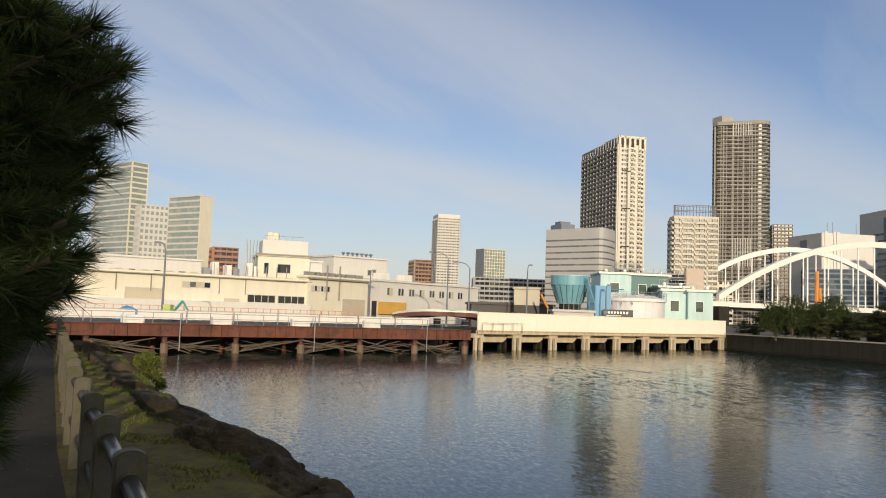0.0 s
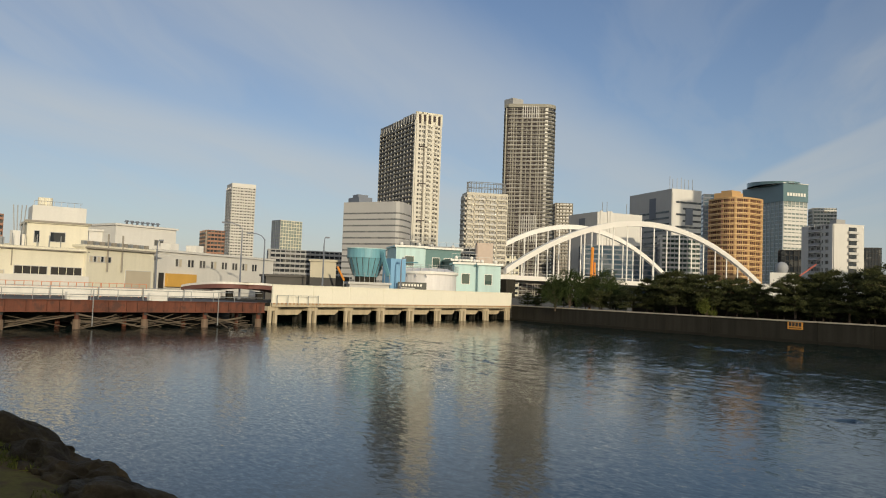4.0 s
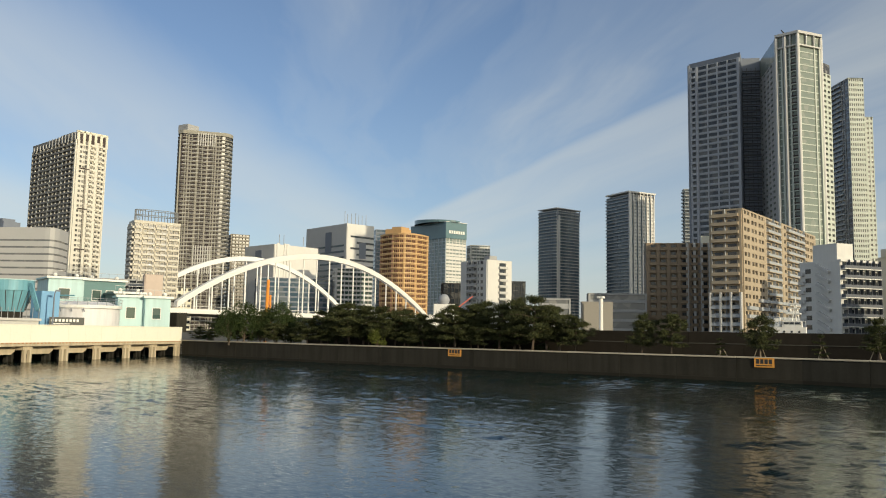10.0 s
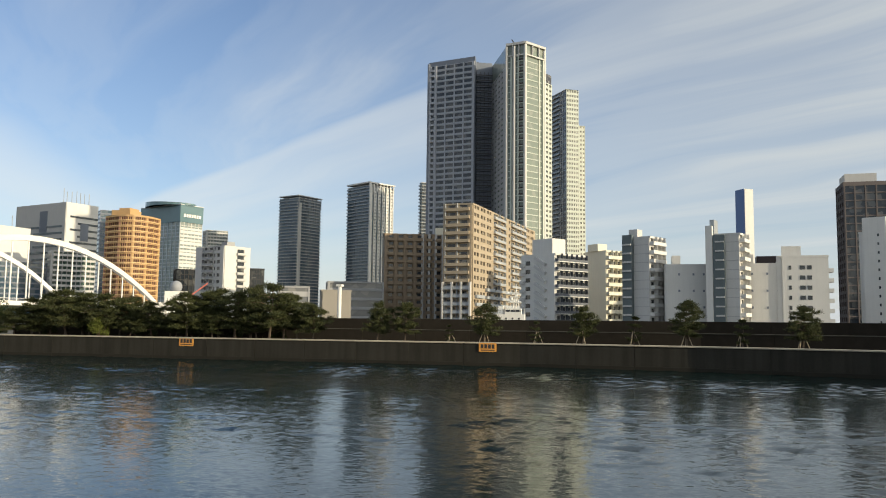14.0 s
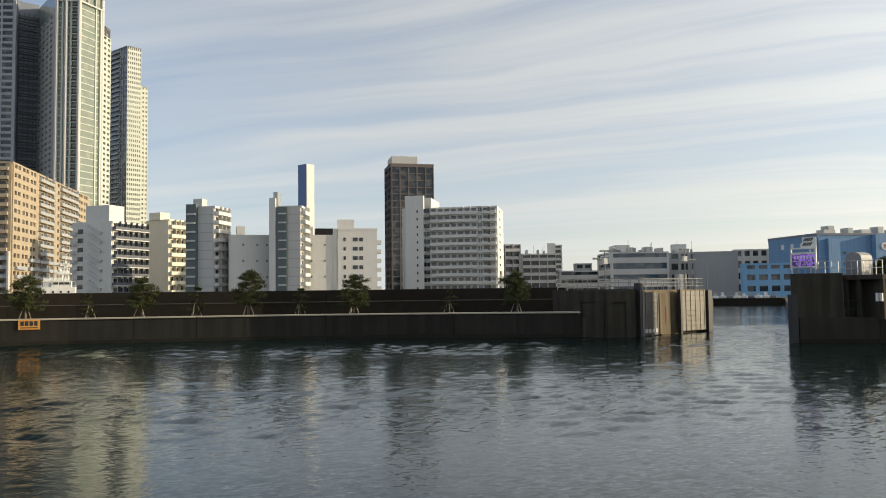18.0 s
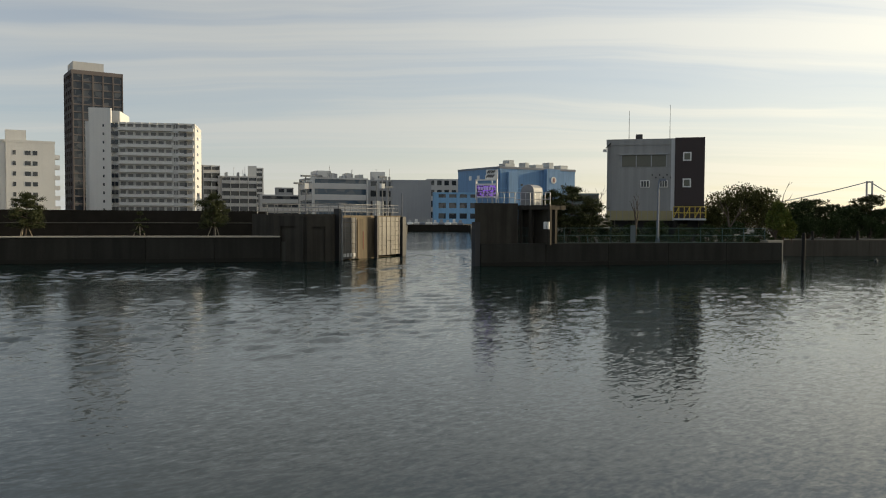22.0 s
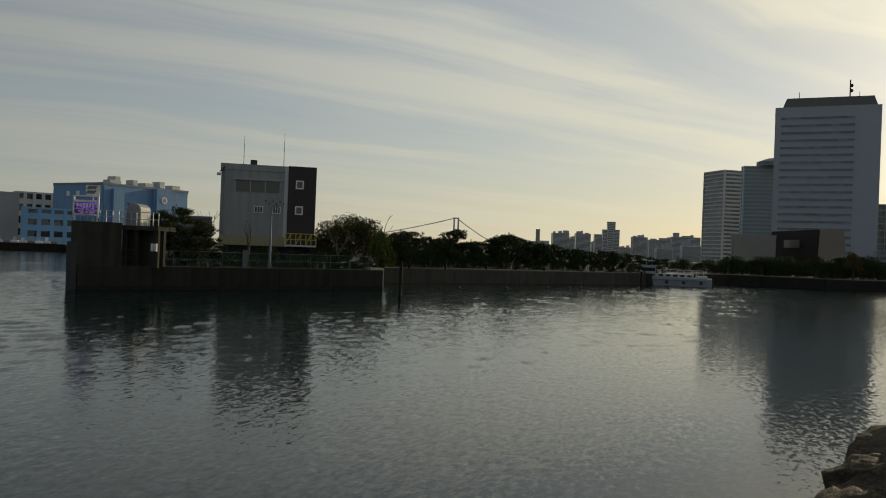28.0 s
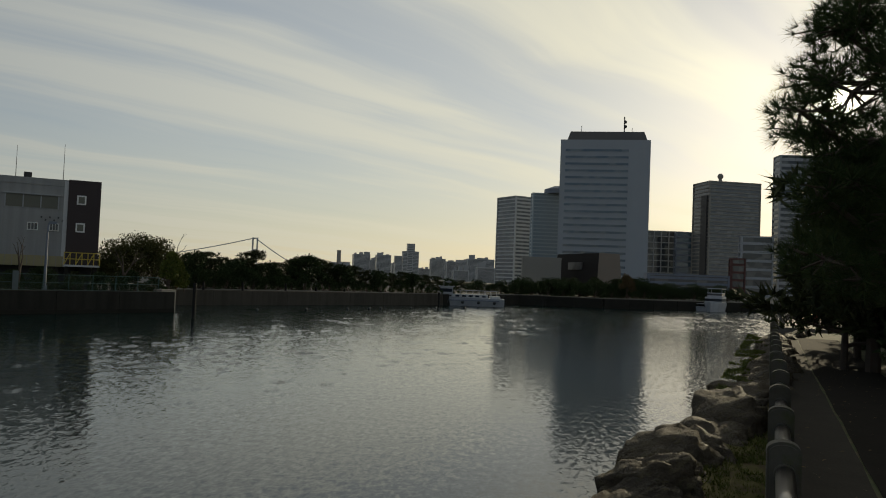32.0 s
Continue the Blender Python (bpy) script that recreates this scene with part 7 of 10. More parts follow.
# dense planting left of the lock, in front of the flood wall: bearing, top height, width
GROVE = [(-48.6, 5.2, 1.0), (-47.6, 5.9, 1.1), (-46.3, 5.6, 1.0), (-45.2, 6.3, 1.0), (-43.7, 4.6, 1.1), (-42.3, 5.2, 1.2), (-41.3, 6.2, 1.2), (-40.3, 6.9, 1.2), (-39.3, 7.1, 1.2), (-38.4, 7.0, 1.2), (-37.2, 6.7, 1.2), (-36.2, 6.4, 1.1),
         (-35.2, 6.4, 1.1), (-34.1, 5.9, 1.1), (-33.0, 6.0, 1.1), (-31.9, 7.0, 1.1), (-30.8, 6.8, 1.1), (-29.8, 7.4, 1.1), (-28.8, 7.0, 1.1), (-27.8, 7.6, 1.0), (-26.5, 7.7, 1.1), (-25.5, 7.0, 1.1), (-24.5, 6.7, 1.1), (-23.5, 5.8, 1.0),
         (-47.0, 4.4, 1.2), (-44.5, 4.6, 1.2), (-40.8, 5.0, 1.3), (-38.0, 5.0, 1.3), (-35.6, 4.8, 1.3), (-32.6, 4.8, 1.3), (-30.3, 5.0, 1.3), (-27.3, 5.2, 1.3), (-49.6, 4.0, 1.2)]
def at_quay(az, back):
    """The place behind the quay line on a bearing."""
    s = P(az, 1)
    for (ax, ay), (bx, by) in zip(QUAY, QUAY[1:]):
        a, d = Vector((ax, ay)), Vector((bx - ax, by - ay))
        den = cross2(s, d)
        k = cross2(a, d) / den
        q = s * k
        u = (q - a).dot(d) / d.length_squared
        if -0.001 <= u <= 1.001 and k > 0:
            return q + s * back
    return s * (78 + back)


for i, (az, top, w) in enumerate(GROVE):
    p = at_quay(az, 3.2 + (i * 7 % 5) * 0.7)
    plant("pine_tree", "dark green garden pine on the quay terrace", "tree", TERRACE_PINES[i % 6], p.x, p.y, 1.75, (top - 1.75) * 1.04, w * 0.95, i * 1.7, group="trees on the quay terrace")
p = at_quay(-37.4, 2.2)
plant("shrub", "small round lighter green shrub on the terrace", "shrub", round_meshes(320, 3.0, 1.3, WILLOW, 1500, 0.05, 0.1), p.x, p.y, 1.75, 2.8, base_h=3.0)
for i, (az, top) in enumerate(((-19.05, 6.15), (-17.03, 6.2), (-11.4, 6.1), (-4.6, 5.8), (2.4, 6.5), (9.6, 5.9), (21.2, 6.0))):
    p = at_quay(az, 2.6)
    plant("pine_tree", "single trimmed pine held by slanting stakes" if i > 1 else "single trimmed pine on the terrace", "tree", TERRACE_PINES[(i * 2 + 1) % 6], p.x, p.y, 1.75, top - 1.75, 0.8, i * 2.3, group="single pines on the terrace", stakes=i > 1)
for i, (az, top) in enumerate(((-7.7, 4.3), (-1.1, 4.9), (5.9, 4.8), (16.4, 4.3), (-13.8, 3.9))):
    p = at_quay(az, 2.4)
    plant("young_tree", "thin young tree tied to three pale stakes", "tree", STAKED[i % 3], p.x, p.y, 1.75, top - 1.75, 1.0, i * 1.1, 2.6, "young staked trees", True)


# warning boards on the quay wall, lettering too small to read
ORANGE_BOARD = material("orange_board", (0.72, 0.33, 0.06), 0.6, vary=0.05)
for az0, az1 in ((-32.38, -31.46), (-11.78, -10.55)):
    a, b = at_quay(az0, -0.42), at_quay(az1, -0.42)
    m, w = line_frame(a, b, 1.35)
    t = thing("warning_board", "orange warning board with black lettering on the quay", "sign", m, group="warning boards")
    box("panel", t, ORANGE_BOARD, 0, w, -0.04, 0.0, 0, 0.85)
    for k in range(4):
        box("lettering_bar", t, DARKSTEEL, w * (0.1 + 0.21 * k), w * (0.26 + 0.21 * k), -0.05, -0.042, 0.32, 0.72)
    box("lettering_bar", t, DARKSTEEL, w * 0.1, w * 0.9, -0.05, -0.042, 0.12, 0.2)
    for k in (0.1, 0.9):
        box("bracket", t, GALV, w * k - 0.03, w * k + 0.03, 0.0, 0.12, 0.5, 0.9)


# ---- the lock: gate pier, island block, control building ----
def prism(bm, pts, z0, z1, index=0):
    area = sum(pts[i][0] * pts[(i + 1) % len(pts)][1] - pts[(i + 1) % len(pts)][0] * pts[i][1] for i in range(len(pts)))
    if area < 0:
        pts = pts[::-1]
    lo = [bm.verts.new((x, y, z0)) for x, y in pts]
    hi = [bm.verts.new((x, y, z1)) for x, y in pts]
    n = len(pts)
    for i in range(n):
        j = (i + 1) % n
        bm.faces.new((lo[i], lo[j], hi[j], hi[i])).material_index = index
    bm.faces.new(lo[::-1]).material_index = index
    bm.faces.new(hi).material_index = index


def gate_pier():
    t = thing("gate_pier", "stained concrete lock pier with a steel gate leaf", "lock pier")
    # Stained concrete, darkened: the piers' backlit shade is put into its colour.
    stain = material("shaded_stained_concrete", (0.066, 0.058, 0.046), 0.9, vary=0.35, scale=0.45, grain=0.15, streak=0.4, spec=0.12)
    # Ochre chamber wall: the sunlight on it is put into the stained concrete.
    warm = material("sunlit_stained_concrete", (0.17, 0.128, 0.075), 0.85, vary=0.3, scale=0.6, streak=0.45)
    bm = bmesh.new()
    prism(bm, [(31.2, 66.2), (32.9, 63.5), (35.2, 63.05), (36.1, 63.8), (36.8, 70), (31.2, 71)], -1.2, 4.2)
    part("block", bm, stain, t)
    bm = bmesh.new()
    prism(bm, [(36.3, 64.05), (46.5, 68.7), (46.5, 72.5), (36.8, 71)], -1.2, 4.1)
    part("chamber_wall", bm, warm, t)
    m, w = line_frame((35.95, 63.5), (46.9, 68.45))
    t2 = m
    def on_face(name, x0, x1, y0, y1, z0, z1, mat):
        bm = bmesh.new()
        add_box(bm, x0, x1, y0, y1, z0, z1, 0, m)
        return part(name, bm, mat, t)
    on_face("fender_post", 0.0, 0.28, -0.3, 0.3, -1.0, 4.7, DARKSTEEL)
    on_face("fender_post", 0.45, 0.62, -0.25, 0.3, -1.0, 4.6, RAILGREY)
    pale = material("pale_gate_panel", (0.14, 0.13, 0.115), 0.6, vary=0.4, scale=0.8, streak=0.4)
    for k in range(8):
        on_face("gate_plank", 0.75, 2.9, -0.16, 0.1, 0.1 + k * 0.48, 0.54 + k * 0.48, pale)
    for k in range(4):
        on_face("gate_foot", 0.85 + k * 0.5, 1.2 + k * 0.5, -0.2, -0.16, 0.3, 0.62, PALEGREY)
    # This leaf's brightness is sunlight put into a paler panel colour.
    bright = material("sunlit_gate_panel", (0.17, 0.152, 0.12), 0.5, vary=0.4, scale=0.9, streak=0.5)
    for k in range(8):
        on_face("gate_plank", 6.6, 10.6, -0.2, 0.1, 0.25 + k * 0.47, 0.69 + k * 0.47, bright)
    on_face("rust_run", 4.15, 4.3, -0.05, -0.03, 0.9, 2.6, RUST)
    for x in (0.95, 1.9, 2.75):
        on_face("gate_stile", x, x + 0.1, -0.2, -0.16, 0.1, 3.9, pale)
    for x in (7.2, 8.0, 8.8, 9.6, 10.3):
        on_face("gate_stile", x, x + 0.09, -0.24, -0.2, 0.25, 4.0, bright)
    on_face("slot", 6.3, 6.5, -0.25, 0.1, -0.8, 4.1, DARKSTEEL)
    on_face("end_fender", 10.75, 11.4, -0.4, 0.5, -1.0, 4.0, DARKSTEEL)
    on_face("rust_stain_panel", 3.3, 4.6, -0.03, 0.0, 0.1, 3.8, warm)
    bm = bmesh.new()
    for x, y, x2, y2 in ((32.9, 63.4, 35.2, 62.95), (31.2, 66.1, 32.8, 63.6)):
        q, ww = line_frame((x, y), (x2, y2))
        add_box(bm, ww * 0.0, ww * 0.22, -0.14, 0.0, 0.0, 4.0, 0, q)
        add_box(bm, ww * 0.72, ww * 1.0, -0.14, 0.0, 0.0, 4.0, 0, q)
        add_box(bm, ww * 0.22, ww * 0.72, -0.14, 0.0, 3.1, 4.0, 0, q)
    part("face_rib", bm, stain, t)
    # hand rails round the top
    for (xa, ya), (xb, yb) in (((30.8, 66.8), (36.6, 64.2)), ((36.8, 64.6), (46.3, 69.0)), ((31.5, 70.5), (46.3, 72.3)), ((46.3, 69.0), (46.3, 72.3))):
        L = math.hypot(xb - xa, yb - ya)
        n = max(2, int(L / 0.9))
        for i in range(n + 1):
            x, y = xa + (xb - xa) * i / n, ya + (yb - ya) * i / n
            rod("rail_post", t, RAILGREY, (x, y, 4.1), (x, y, 5.15), 0.03, 5)
        for z in (4.45, 4.8, 5.15):
            rod("hand_rail", t, RAILGREY, (xa, ya, z), (xb, yb, z), 0.028, 5)
    for x, y, h, k in ((33.5, 66, 6.9, 1), (34.3, 66.2, 7.6, 2), (44.0, 69.5, 7.4, 0), (45.0, 70, 8.0, 2), (45.9, 70.2, 7.0, 1), (46.5, 68.6, 6.4, 0)):
        rod("pole", t, RAILGREY, (x, y, 4.1), (x, y, h), 0.06, 6)
        if k:
            box("lamp_head", t, RAILGREY, x - 0.45, x + 0.45, y - 0.15, y + 0.15, h, h + 0.15)
            if k > 1:
                box("camera_box", t, WHITEPAINT, x - 0.2, x + 0.2, y - 0.2, y + 0.2, h - 1.1, h - 0.6)
    box("control_cabinet", t, GALV, 44.2, 45.2, 70.0, 70.6, 4.1, 5.6)


gate_pier()


def island():
    stain = MATS["shaded_stained_concrete"]
    t = thing("island_pier", "tall stained concrete pier at the island end", "lock pier")
    bm = bmesh.new()
    prism(bm, [(41.4, 50.55), (44.8, 49.1), (46.5, 53.5), (45.2, 55.0)], -1.2, 5.15)
    part("block", bm, stain, t)
    bm = bmesh.new()
    prism(bm, [(41.25, 50.75), (41.35, 50.4), (41.75, 50.25), (41.9, 51.2)], -1.2, 3.6)
    part("fender", bm, DARKSTEEL, t)
    for i in range(8):
        p = Vector((41.7, 50.7)).lerp(Vector((44.7, 49.4)), i / 7)
        rod("rail_post", t, GALV, (p.x, p.y, 5.15), (p.x, p.y, 6.05), 0.03, 5)
    for z in (5.6, 6.05):
        rod("hand_rail", t, GALV, (41.7, 50.7, z), (44.7, 49.4, z), 0.028, 5)
    # lighted level board
    m, w = line_frame(P(39.35, 66.5), P(40.9, 66.0), 5.15)
    b = thing("level_board", "lit purple level board in a white frame", "sign", m)
    glow = bpy.data.materials.new("led_dots")
    glow.use_nodes = True
    g = glow.node_tree
    v = node(g, "ShaderNodeTexVoronoi", {"Vector": node(g, "ShaderNodeNewGeometry").outputs["Position"], "Scale": 9.0})
    pick = ramp(g, node(g, "ShaderNodeSeparateColor", {0: v.outputs["Color"]}).outputs[0], [(0.45, (0.03, 0.015, 0.06, 1)), (0.55, (0.28, 0.12, 0.62, 1))], "CONSTANT")
    g.links.new(pick, g.nodes["Principled BSDF"].inputs["Base Color"])
    g.links.new(pick, g.nodes["Principled BSDF"].inputs["Emission Color"])
    g.nodes["Principled BSDF"].inputs["Emission Strength"].default_value = 0.5
    box("screen", b, glow, 0.12, w - 0.12, 0, 0.1, 0.55, 1.45)
    for x0, x1, z0, z1 in ((0, w, 0.42, 0.55), (0, w, 1.45, 1.6), (0, 0.12, 0.3, 1.95), (w - 0.12, w, 0.3, 1.95), (0, w, 1.85, 1.95)):
        box("frame", b, WHITEPAINT, x0, x1, -0.04, 0.14, z0, z1)
    for x in (0.05, w - 0.15):
        box("leg", b, GALV, x, x + 0.1, 0, 0.1, 0, 0.45)
    ledwhite = material("led_white", (0.75, 0.6, 0.9), 0.4)
    cu = bpy.data.curves.new("level_text", "FONT")
    cu.body, cu.size, cu.extrude, cu.align_x = "4.29m", 0.42, 0.005, "CENTER"
    cu.materials.append(ledwhite)
    ob = new("level_text", cu)
    ob.parent = b
    ob.matrix_local = Matrix.Translation((w * 0.6, -0.012, 0.63)) @ Matrix.Rotation(radians(90), 4, "X")
    for k in range(6):
        box("lettering_bar", b, ledwhite, w * 0.14 + k * w * 0.12, w * 0.14 + k * w * 0.12 + 0.16, -0.016, -0.002, 1.08, 1.34)
    m2 = m @ Matrix.Translation((w * 0.45, 0.3, 0))
    s = thing("striped_board", "black and white striped board on a post", "sign", m2)
    rod("post", s, GALV, (0.5, 0, 0), (0.5, 0, 2.0), 0.05, 6)
    box("panel", s, WHITEPAINT, 0, 1.0, -0.1, -0.05, 1.95, 2.75)
    for k in range(4):
        bm = bmesh.new()
        add_box(bm, 0.02, 0.34, -0.012, 0, 0, 0.09, 0, Matrix.Translation((0.05 + 0.16 * k, -0.1, 2.05)) @ Matrix.Rotation(radians(-50), 4, "Y"))
        add_box(bm, 0.02, 0.34, -0.012, 0, 0, 0.09, 0, Matrix.Translation((0.12 + 0.16 * k, -0.1, 2.4)) @ Matrix.Rotation(radians(-50), 4, "Y"))
        part("stripe", bm, DARKSTEEL, s)
    # machine platform with a hooded cabinet
    m, w = line_frame(P(42.2, 68), P(44.6, 66.5), 1.75)
    c = thing("machine_platform", "gate machine platform with hooded cabinets and rails", "machinery", m)
    box("slab", c, MATS["shaded_stained_concrete"], 0, w, 0, 3.0, 2.9, 3.25)
    box("back_wall", c, stain, 0, w, 1.0, 1.4, 0, 2.9)
    for x in (0.2, 1.2, w - 0.3):
        box("leg", c, stain, x, x + 0.3, 0.1, 0.4, 0, 2.9)
    bm = bmesh.new()
    pts = [(0.3, 3.25), (1.5, 3.25), (1.5, 4.5)] + [(0.9 + 0.6 * math.cos(a), 4.5 + 0.5 * math.sin(a)) for a in (0.5, 1.0, 1.57, 2.1, 2.6)] + [(0.3, 4.5)]
    fr = [bm.verts.new((x, 0.4, z)) for x, z in pts]
    bk = [bm.verts.new((x, 2.0, z)) for x, z in pts]
    bm.faces.new(fr)
    bm.faces.new(bk[::-1])
    for i in range(len(pts)):
        j = (i + 1) % len(pts)
        bm.faces.new((fr[j], fr[i], bk[i], bk[j]))
    bmesh.ops.recalc_face_normals(bm, faces=bm.faces)
    part("hooded_cabinet", bm, material("dull_grey_steel", (0.24, 0.245, 0.25), 0.55), c)
    for i in range(8):
        rod("rail_post", c, GALV, (w * i / 7, 0.05, 3.25), (w * i / 7, 0.05, 4.3), 0.03, 5)
    for z in (3.75, 4.3):
        rod("hand_rail", c, GALV, (0, 0.05, z), (w, 0.05, z), 0.028, 5)
    for k in range(2):
        box("life_ring_box", c, WHITEPAINT, w - 0.5 + k * 0.28, w - 0.3 + k * 0.28, -0.1, 0.05, 1.3, 1.9)
    # green mesh fence along the island
    m, w = line_frame((45.6, 50.2), (67.2, 40.6), 1.75)
    f = thing("mesh_fence", "dark green chain-link fence along the island wall", "fence", m)
    green = material("green_fence_wire", (0.06, 0.115, 0.10), 0.6)
    n = int(w / 2)
    for i in range(n + 1):
        rod("post", f, green, (w * i / n, 0, 0), (w * i / n, 0, 1.4), 0.035, 6)
    for z in (0.08, 0.7, 1.36):
        rod("rail", f, green, (0, 0, z), (w, 0, z), 0.022, 5)
    for i in range(n):
        bm = bmesh.new()
        x0, x1 = w * i / n, w * (i + 1) / n
        for k in range(10):
            s0 = x0 + (x1 - x0) * k / 10
            for sgn in (-1, 1):
                a, b = (s0, 0.0, 0.08), (s0 + sgn * 1.0, 0.0, 1.36)
                if x0 <= b[0] <= x1:
                    bar(bm, a, b, 0.008, 3, caps=False)
                else:
                    bar(bm, a, (max(x0, min(x1, b[0])), 0, 0.08 + 1.28 * abs(max(x0, min(x1, b[0])) - s0)), 0.008, 3, caps=False)
        tagged(part("wire_panel", bm, green, f), kind="stuff")
    box("gate_plate", f, TEALDARK, w * 0.44, w * 0.46, -0.06, -0.02, 0.1, 1.6)
    # control building; a dark box fills the space below, shade put into colour
    b = building("control_building", "grey lock control building with a brown stair block", 48.8, 48.81, 54.88, 5.38, 82, -2.5, 3, "blank", "blank", material("dull_grey_render", (0.31, 0.305, 0.29), 0.8, vary=0.08, scale=0.4, streak=0.15), base=3.75, roofbits=False, depth=5.0)
    a, d, H = b["dims"]
    rec = material("dull_olive_glazing", (0.14, 0.135, 0.10), 0.5)
    box("stair_block", b, DARKBROWN, a * 0.70, a + 0.15, -0.62, -0.3, 0, H + 0.05)
    box("corner_strip", b, PALEGREY, a * 0.66, a * 0.70, -0.5, -0.39, 0, H - 0.1)
    box("long_window", b, rec, a * 0.115, a * 0.61, -0.44, -0.38, H - 2.7, H - 1.6)
    for k in range(4):
        box("mullion", b, GREYWALL, a * (0.115 + 0.165 * k) - 0.05, a * (0.115 + 0.165 * k) + 0.05, -0.5, -0.44, H - 2.75, H - 1.55)
    box("window_hood", b, GREYWALL, a * 0.1, a * 0.625, -0.6, -0.41, H - 1.55, H - 1.45)
    for x0, x1 in ((0.335, 0.425), (0.54, 0.62)):
        box("window_frame", b, WHITEPAINT, a * x0 - 0.05, a * x1 + 0.05, -0.5, -0.42, H - 4.75, H - 4.05)
        for k in range(3):
            box("pane", b, GLASS_D, a * (x0 + (x1 - x0) * (k + 0.1) / 3), a * (x0 + (x1 - x0) * (k + 0.85) / 3), -0.53, -0.5, H - 4.68, H - 4.12)
    for z in (H - 2.2, H - 4.75):
        box("window_frame", b, WHITEPAINT, a * 0.785, a * 0.875, -0.7, -0.63, z, z + 0.85)
        box("pane", b, rec, a * 0.80, a * 0.86, -0.73, -0.7, z + 0.12, z + 0.73)
    for k in range(6):
        box("wall_lamp", b, DARKSTEEL, a * (0.45 + 0.04 * k), a * (0.45 + 0.04 * k) + 0.12, -0.5, -0.41, H - 3.6 - 0.25 * (k % 2), H - 3.45 - 0.25 * (k % 2))
    on_roof(b, "roof_hut", DARKSTEEL, 0.27, 0.345, 0.1, 0.4, 0.55)
    for x, h in ((0.195, 2.9), (0.645, 3.4)):
        rod("aerial", b, DARKSTEEL, (a * x, 0.6, H), (a * x, 0.6, H + h), 0.035, 5, r2=0.015)
    rod("camera_arm", b, DARKSTEEL, (0, -0.4, H - 0.3), (-0.5, -0.8, H - 0.9), 0.05)
    box("camera_box", b, PALEGREY, -0.75, -0.4, -1.0, -0.6, H - 1.25, H - 1.0)
    yellow = material("dull_yellow", (0.34, 0.29, 0.15), 0.7)
    box("base_strip", b, yellow, -0.3, a * 0.68, -0.52, -0.41, 0.0, 0.95, "faded yellow strip at the foot of the wall")
    for k in range(10):
        box("strip_joint", b, TAUPE, a * 0.068 * k, a * 0.068 * k + 0.06, -0.55, -0.52, 0.0, 0.95)
    box("undercroft", b, DARKSTEEL, 0.4, a - 0.3, 0.4, d - 0.3, -2.0, 0)
    for x in (0.0, 0.2, 0.4, 0.6, 0.8, 0.97):
        box("pillar", b, CONCRETE, a * x, a * x + 0.4, -0.3, 0.2, -2.0, 0)
    yr = material("yellow_rail_paint", (0.55, 0.40, 0.05), 0.5)
    x0, x1 = a * 0.69, a * 1.03
    box("balcony_slab", b, PALEGREY, x0, x1, -1.7, -0.65, 0.05, 0.22)
    n = 6
    for k in range(n + 1):
        rod("rail_post", b, yr, (x0 + (x1 - x0) * k / n, -1.6, 0.22), (x0 + (x1 - x0) * k / n, -1.6, 1.35), 0.045, 5)
    for z in (0.75, 1.32):
        rod("hand_rail", b, yr, (x0, -1.6, z), (x1, -1.6, z), 0.04, 5)
    for k in range(0, n, 2):
        rod("rail_brace", b, yr, (x0 + (x1 - x0) * k / n, -1.6, 0.25), (x0 + (x1 - x0) * (k + 1) / n, -1.6, 1.3), 0.04, 5)
    for x in (x0 + 0.1, x1 - 0.4):
        box("balcony_post", b, CONCRETE, x, x + 0.25, -1.5, -1.25, -2.0, 0.05)
    # concrete stump at the island's end
    bm = bmesh.new()
    prism(bm, [(66.6, 39.9), (67.9, 39.2), (68.6, 40.3), (67.4, 41.2)], -1.2, 2.05)
    part("end_post", bm, COPING, t)


island()


def bare_tree(name, az, d, h, seed):
    rng = random.Random(seed)
    p = P(az, d)
    t = thing(name, "bare leafless tree with thin forked limbs", "tree", Matrix.Translation((p.x, p.y, 1.75)))
    bm = bmesh.new()
    bar(bm, (0, 0, 0), (0.1, 0, h * 0.4), 0.14, 7, 0.10)
    part("trunk", bm, BARK, t)
    bm = bmesh.new()
    def fork(a, way, ln, r, depth):
        b = a + way * ln
        bar(bm, a, b, r, 5, r * 0.6)
        if depth:
            for k in range(rng.choice((1, 2, 2, 3))):
                w = (way + Vector((rng.uniform(-0.5, 0.5), rng.uniform(-0.5, 0.5), rng.uniform(-0.3, 0.5)))).normalized()
                fork(b, w, ln * rng.uniform(0.45, 0.9), r * 0.6, depth - 1)
    for k in range(3):
        fork(Vector((0.1, 0, h * rng.uniform(0.26, 0.39))), Vector((rng.uniform(-0.6, 0.6), rng.uniform(-0.5, 0.5), 1)).normalized(), h * rng.uniform(0.14, 0.3), 0.085, 3)
    part("branchwork", bm, BARK, t)


for i in range(9):
    az = -49.0 + i * 2.9
    p = at_quay(az, 6.6)
    plant("undergrowth", "dark shrubs under the terrace trees", "shrub", ROUND[i % 3], p.x, p.y, 1.75, 1.3 + 0.4 * (i * 3 % 4) / 3, 1.5, i, group="shrubs under the terrace trees")
for i in range(30):
    az = 44.0 + i * 0.54
    p = P(az, 69.5 + (az - 44) * 0.62 + (i % 2) * 1.5)
    plant("undergrowth", "dark shrubs behind the green fence", "shrub", HEDGE[i % 3], p.x, p.y, 1.7, 0.8 + 0.2 * (i * 5 % 4), 1.2, i, group="shrubs on the island")
bare_tree("bare_tree", 50.5, 74, 5.2, 3)
bare_tree("bare_tree", 56.6, 80, 4.4, 5)
bare_tree("bare_tree", 47.6, 120, 7.6, 8)
bare_tree("bare_tree", 59.6, 92, 6.4, 9)
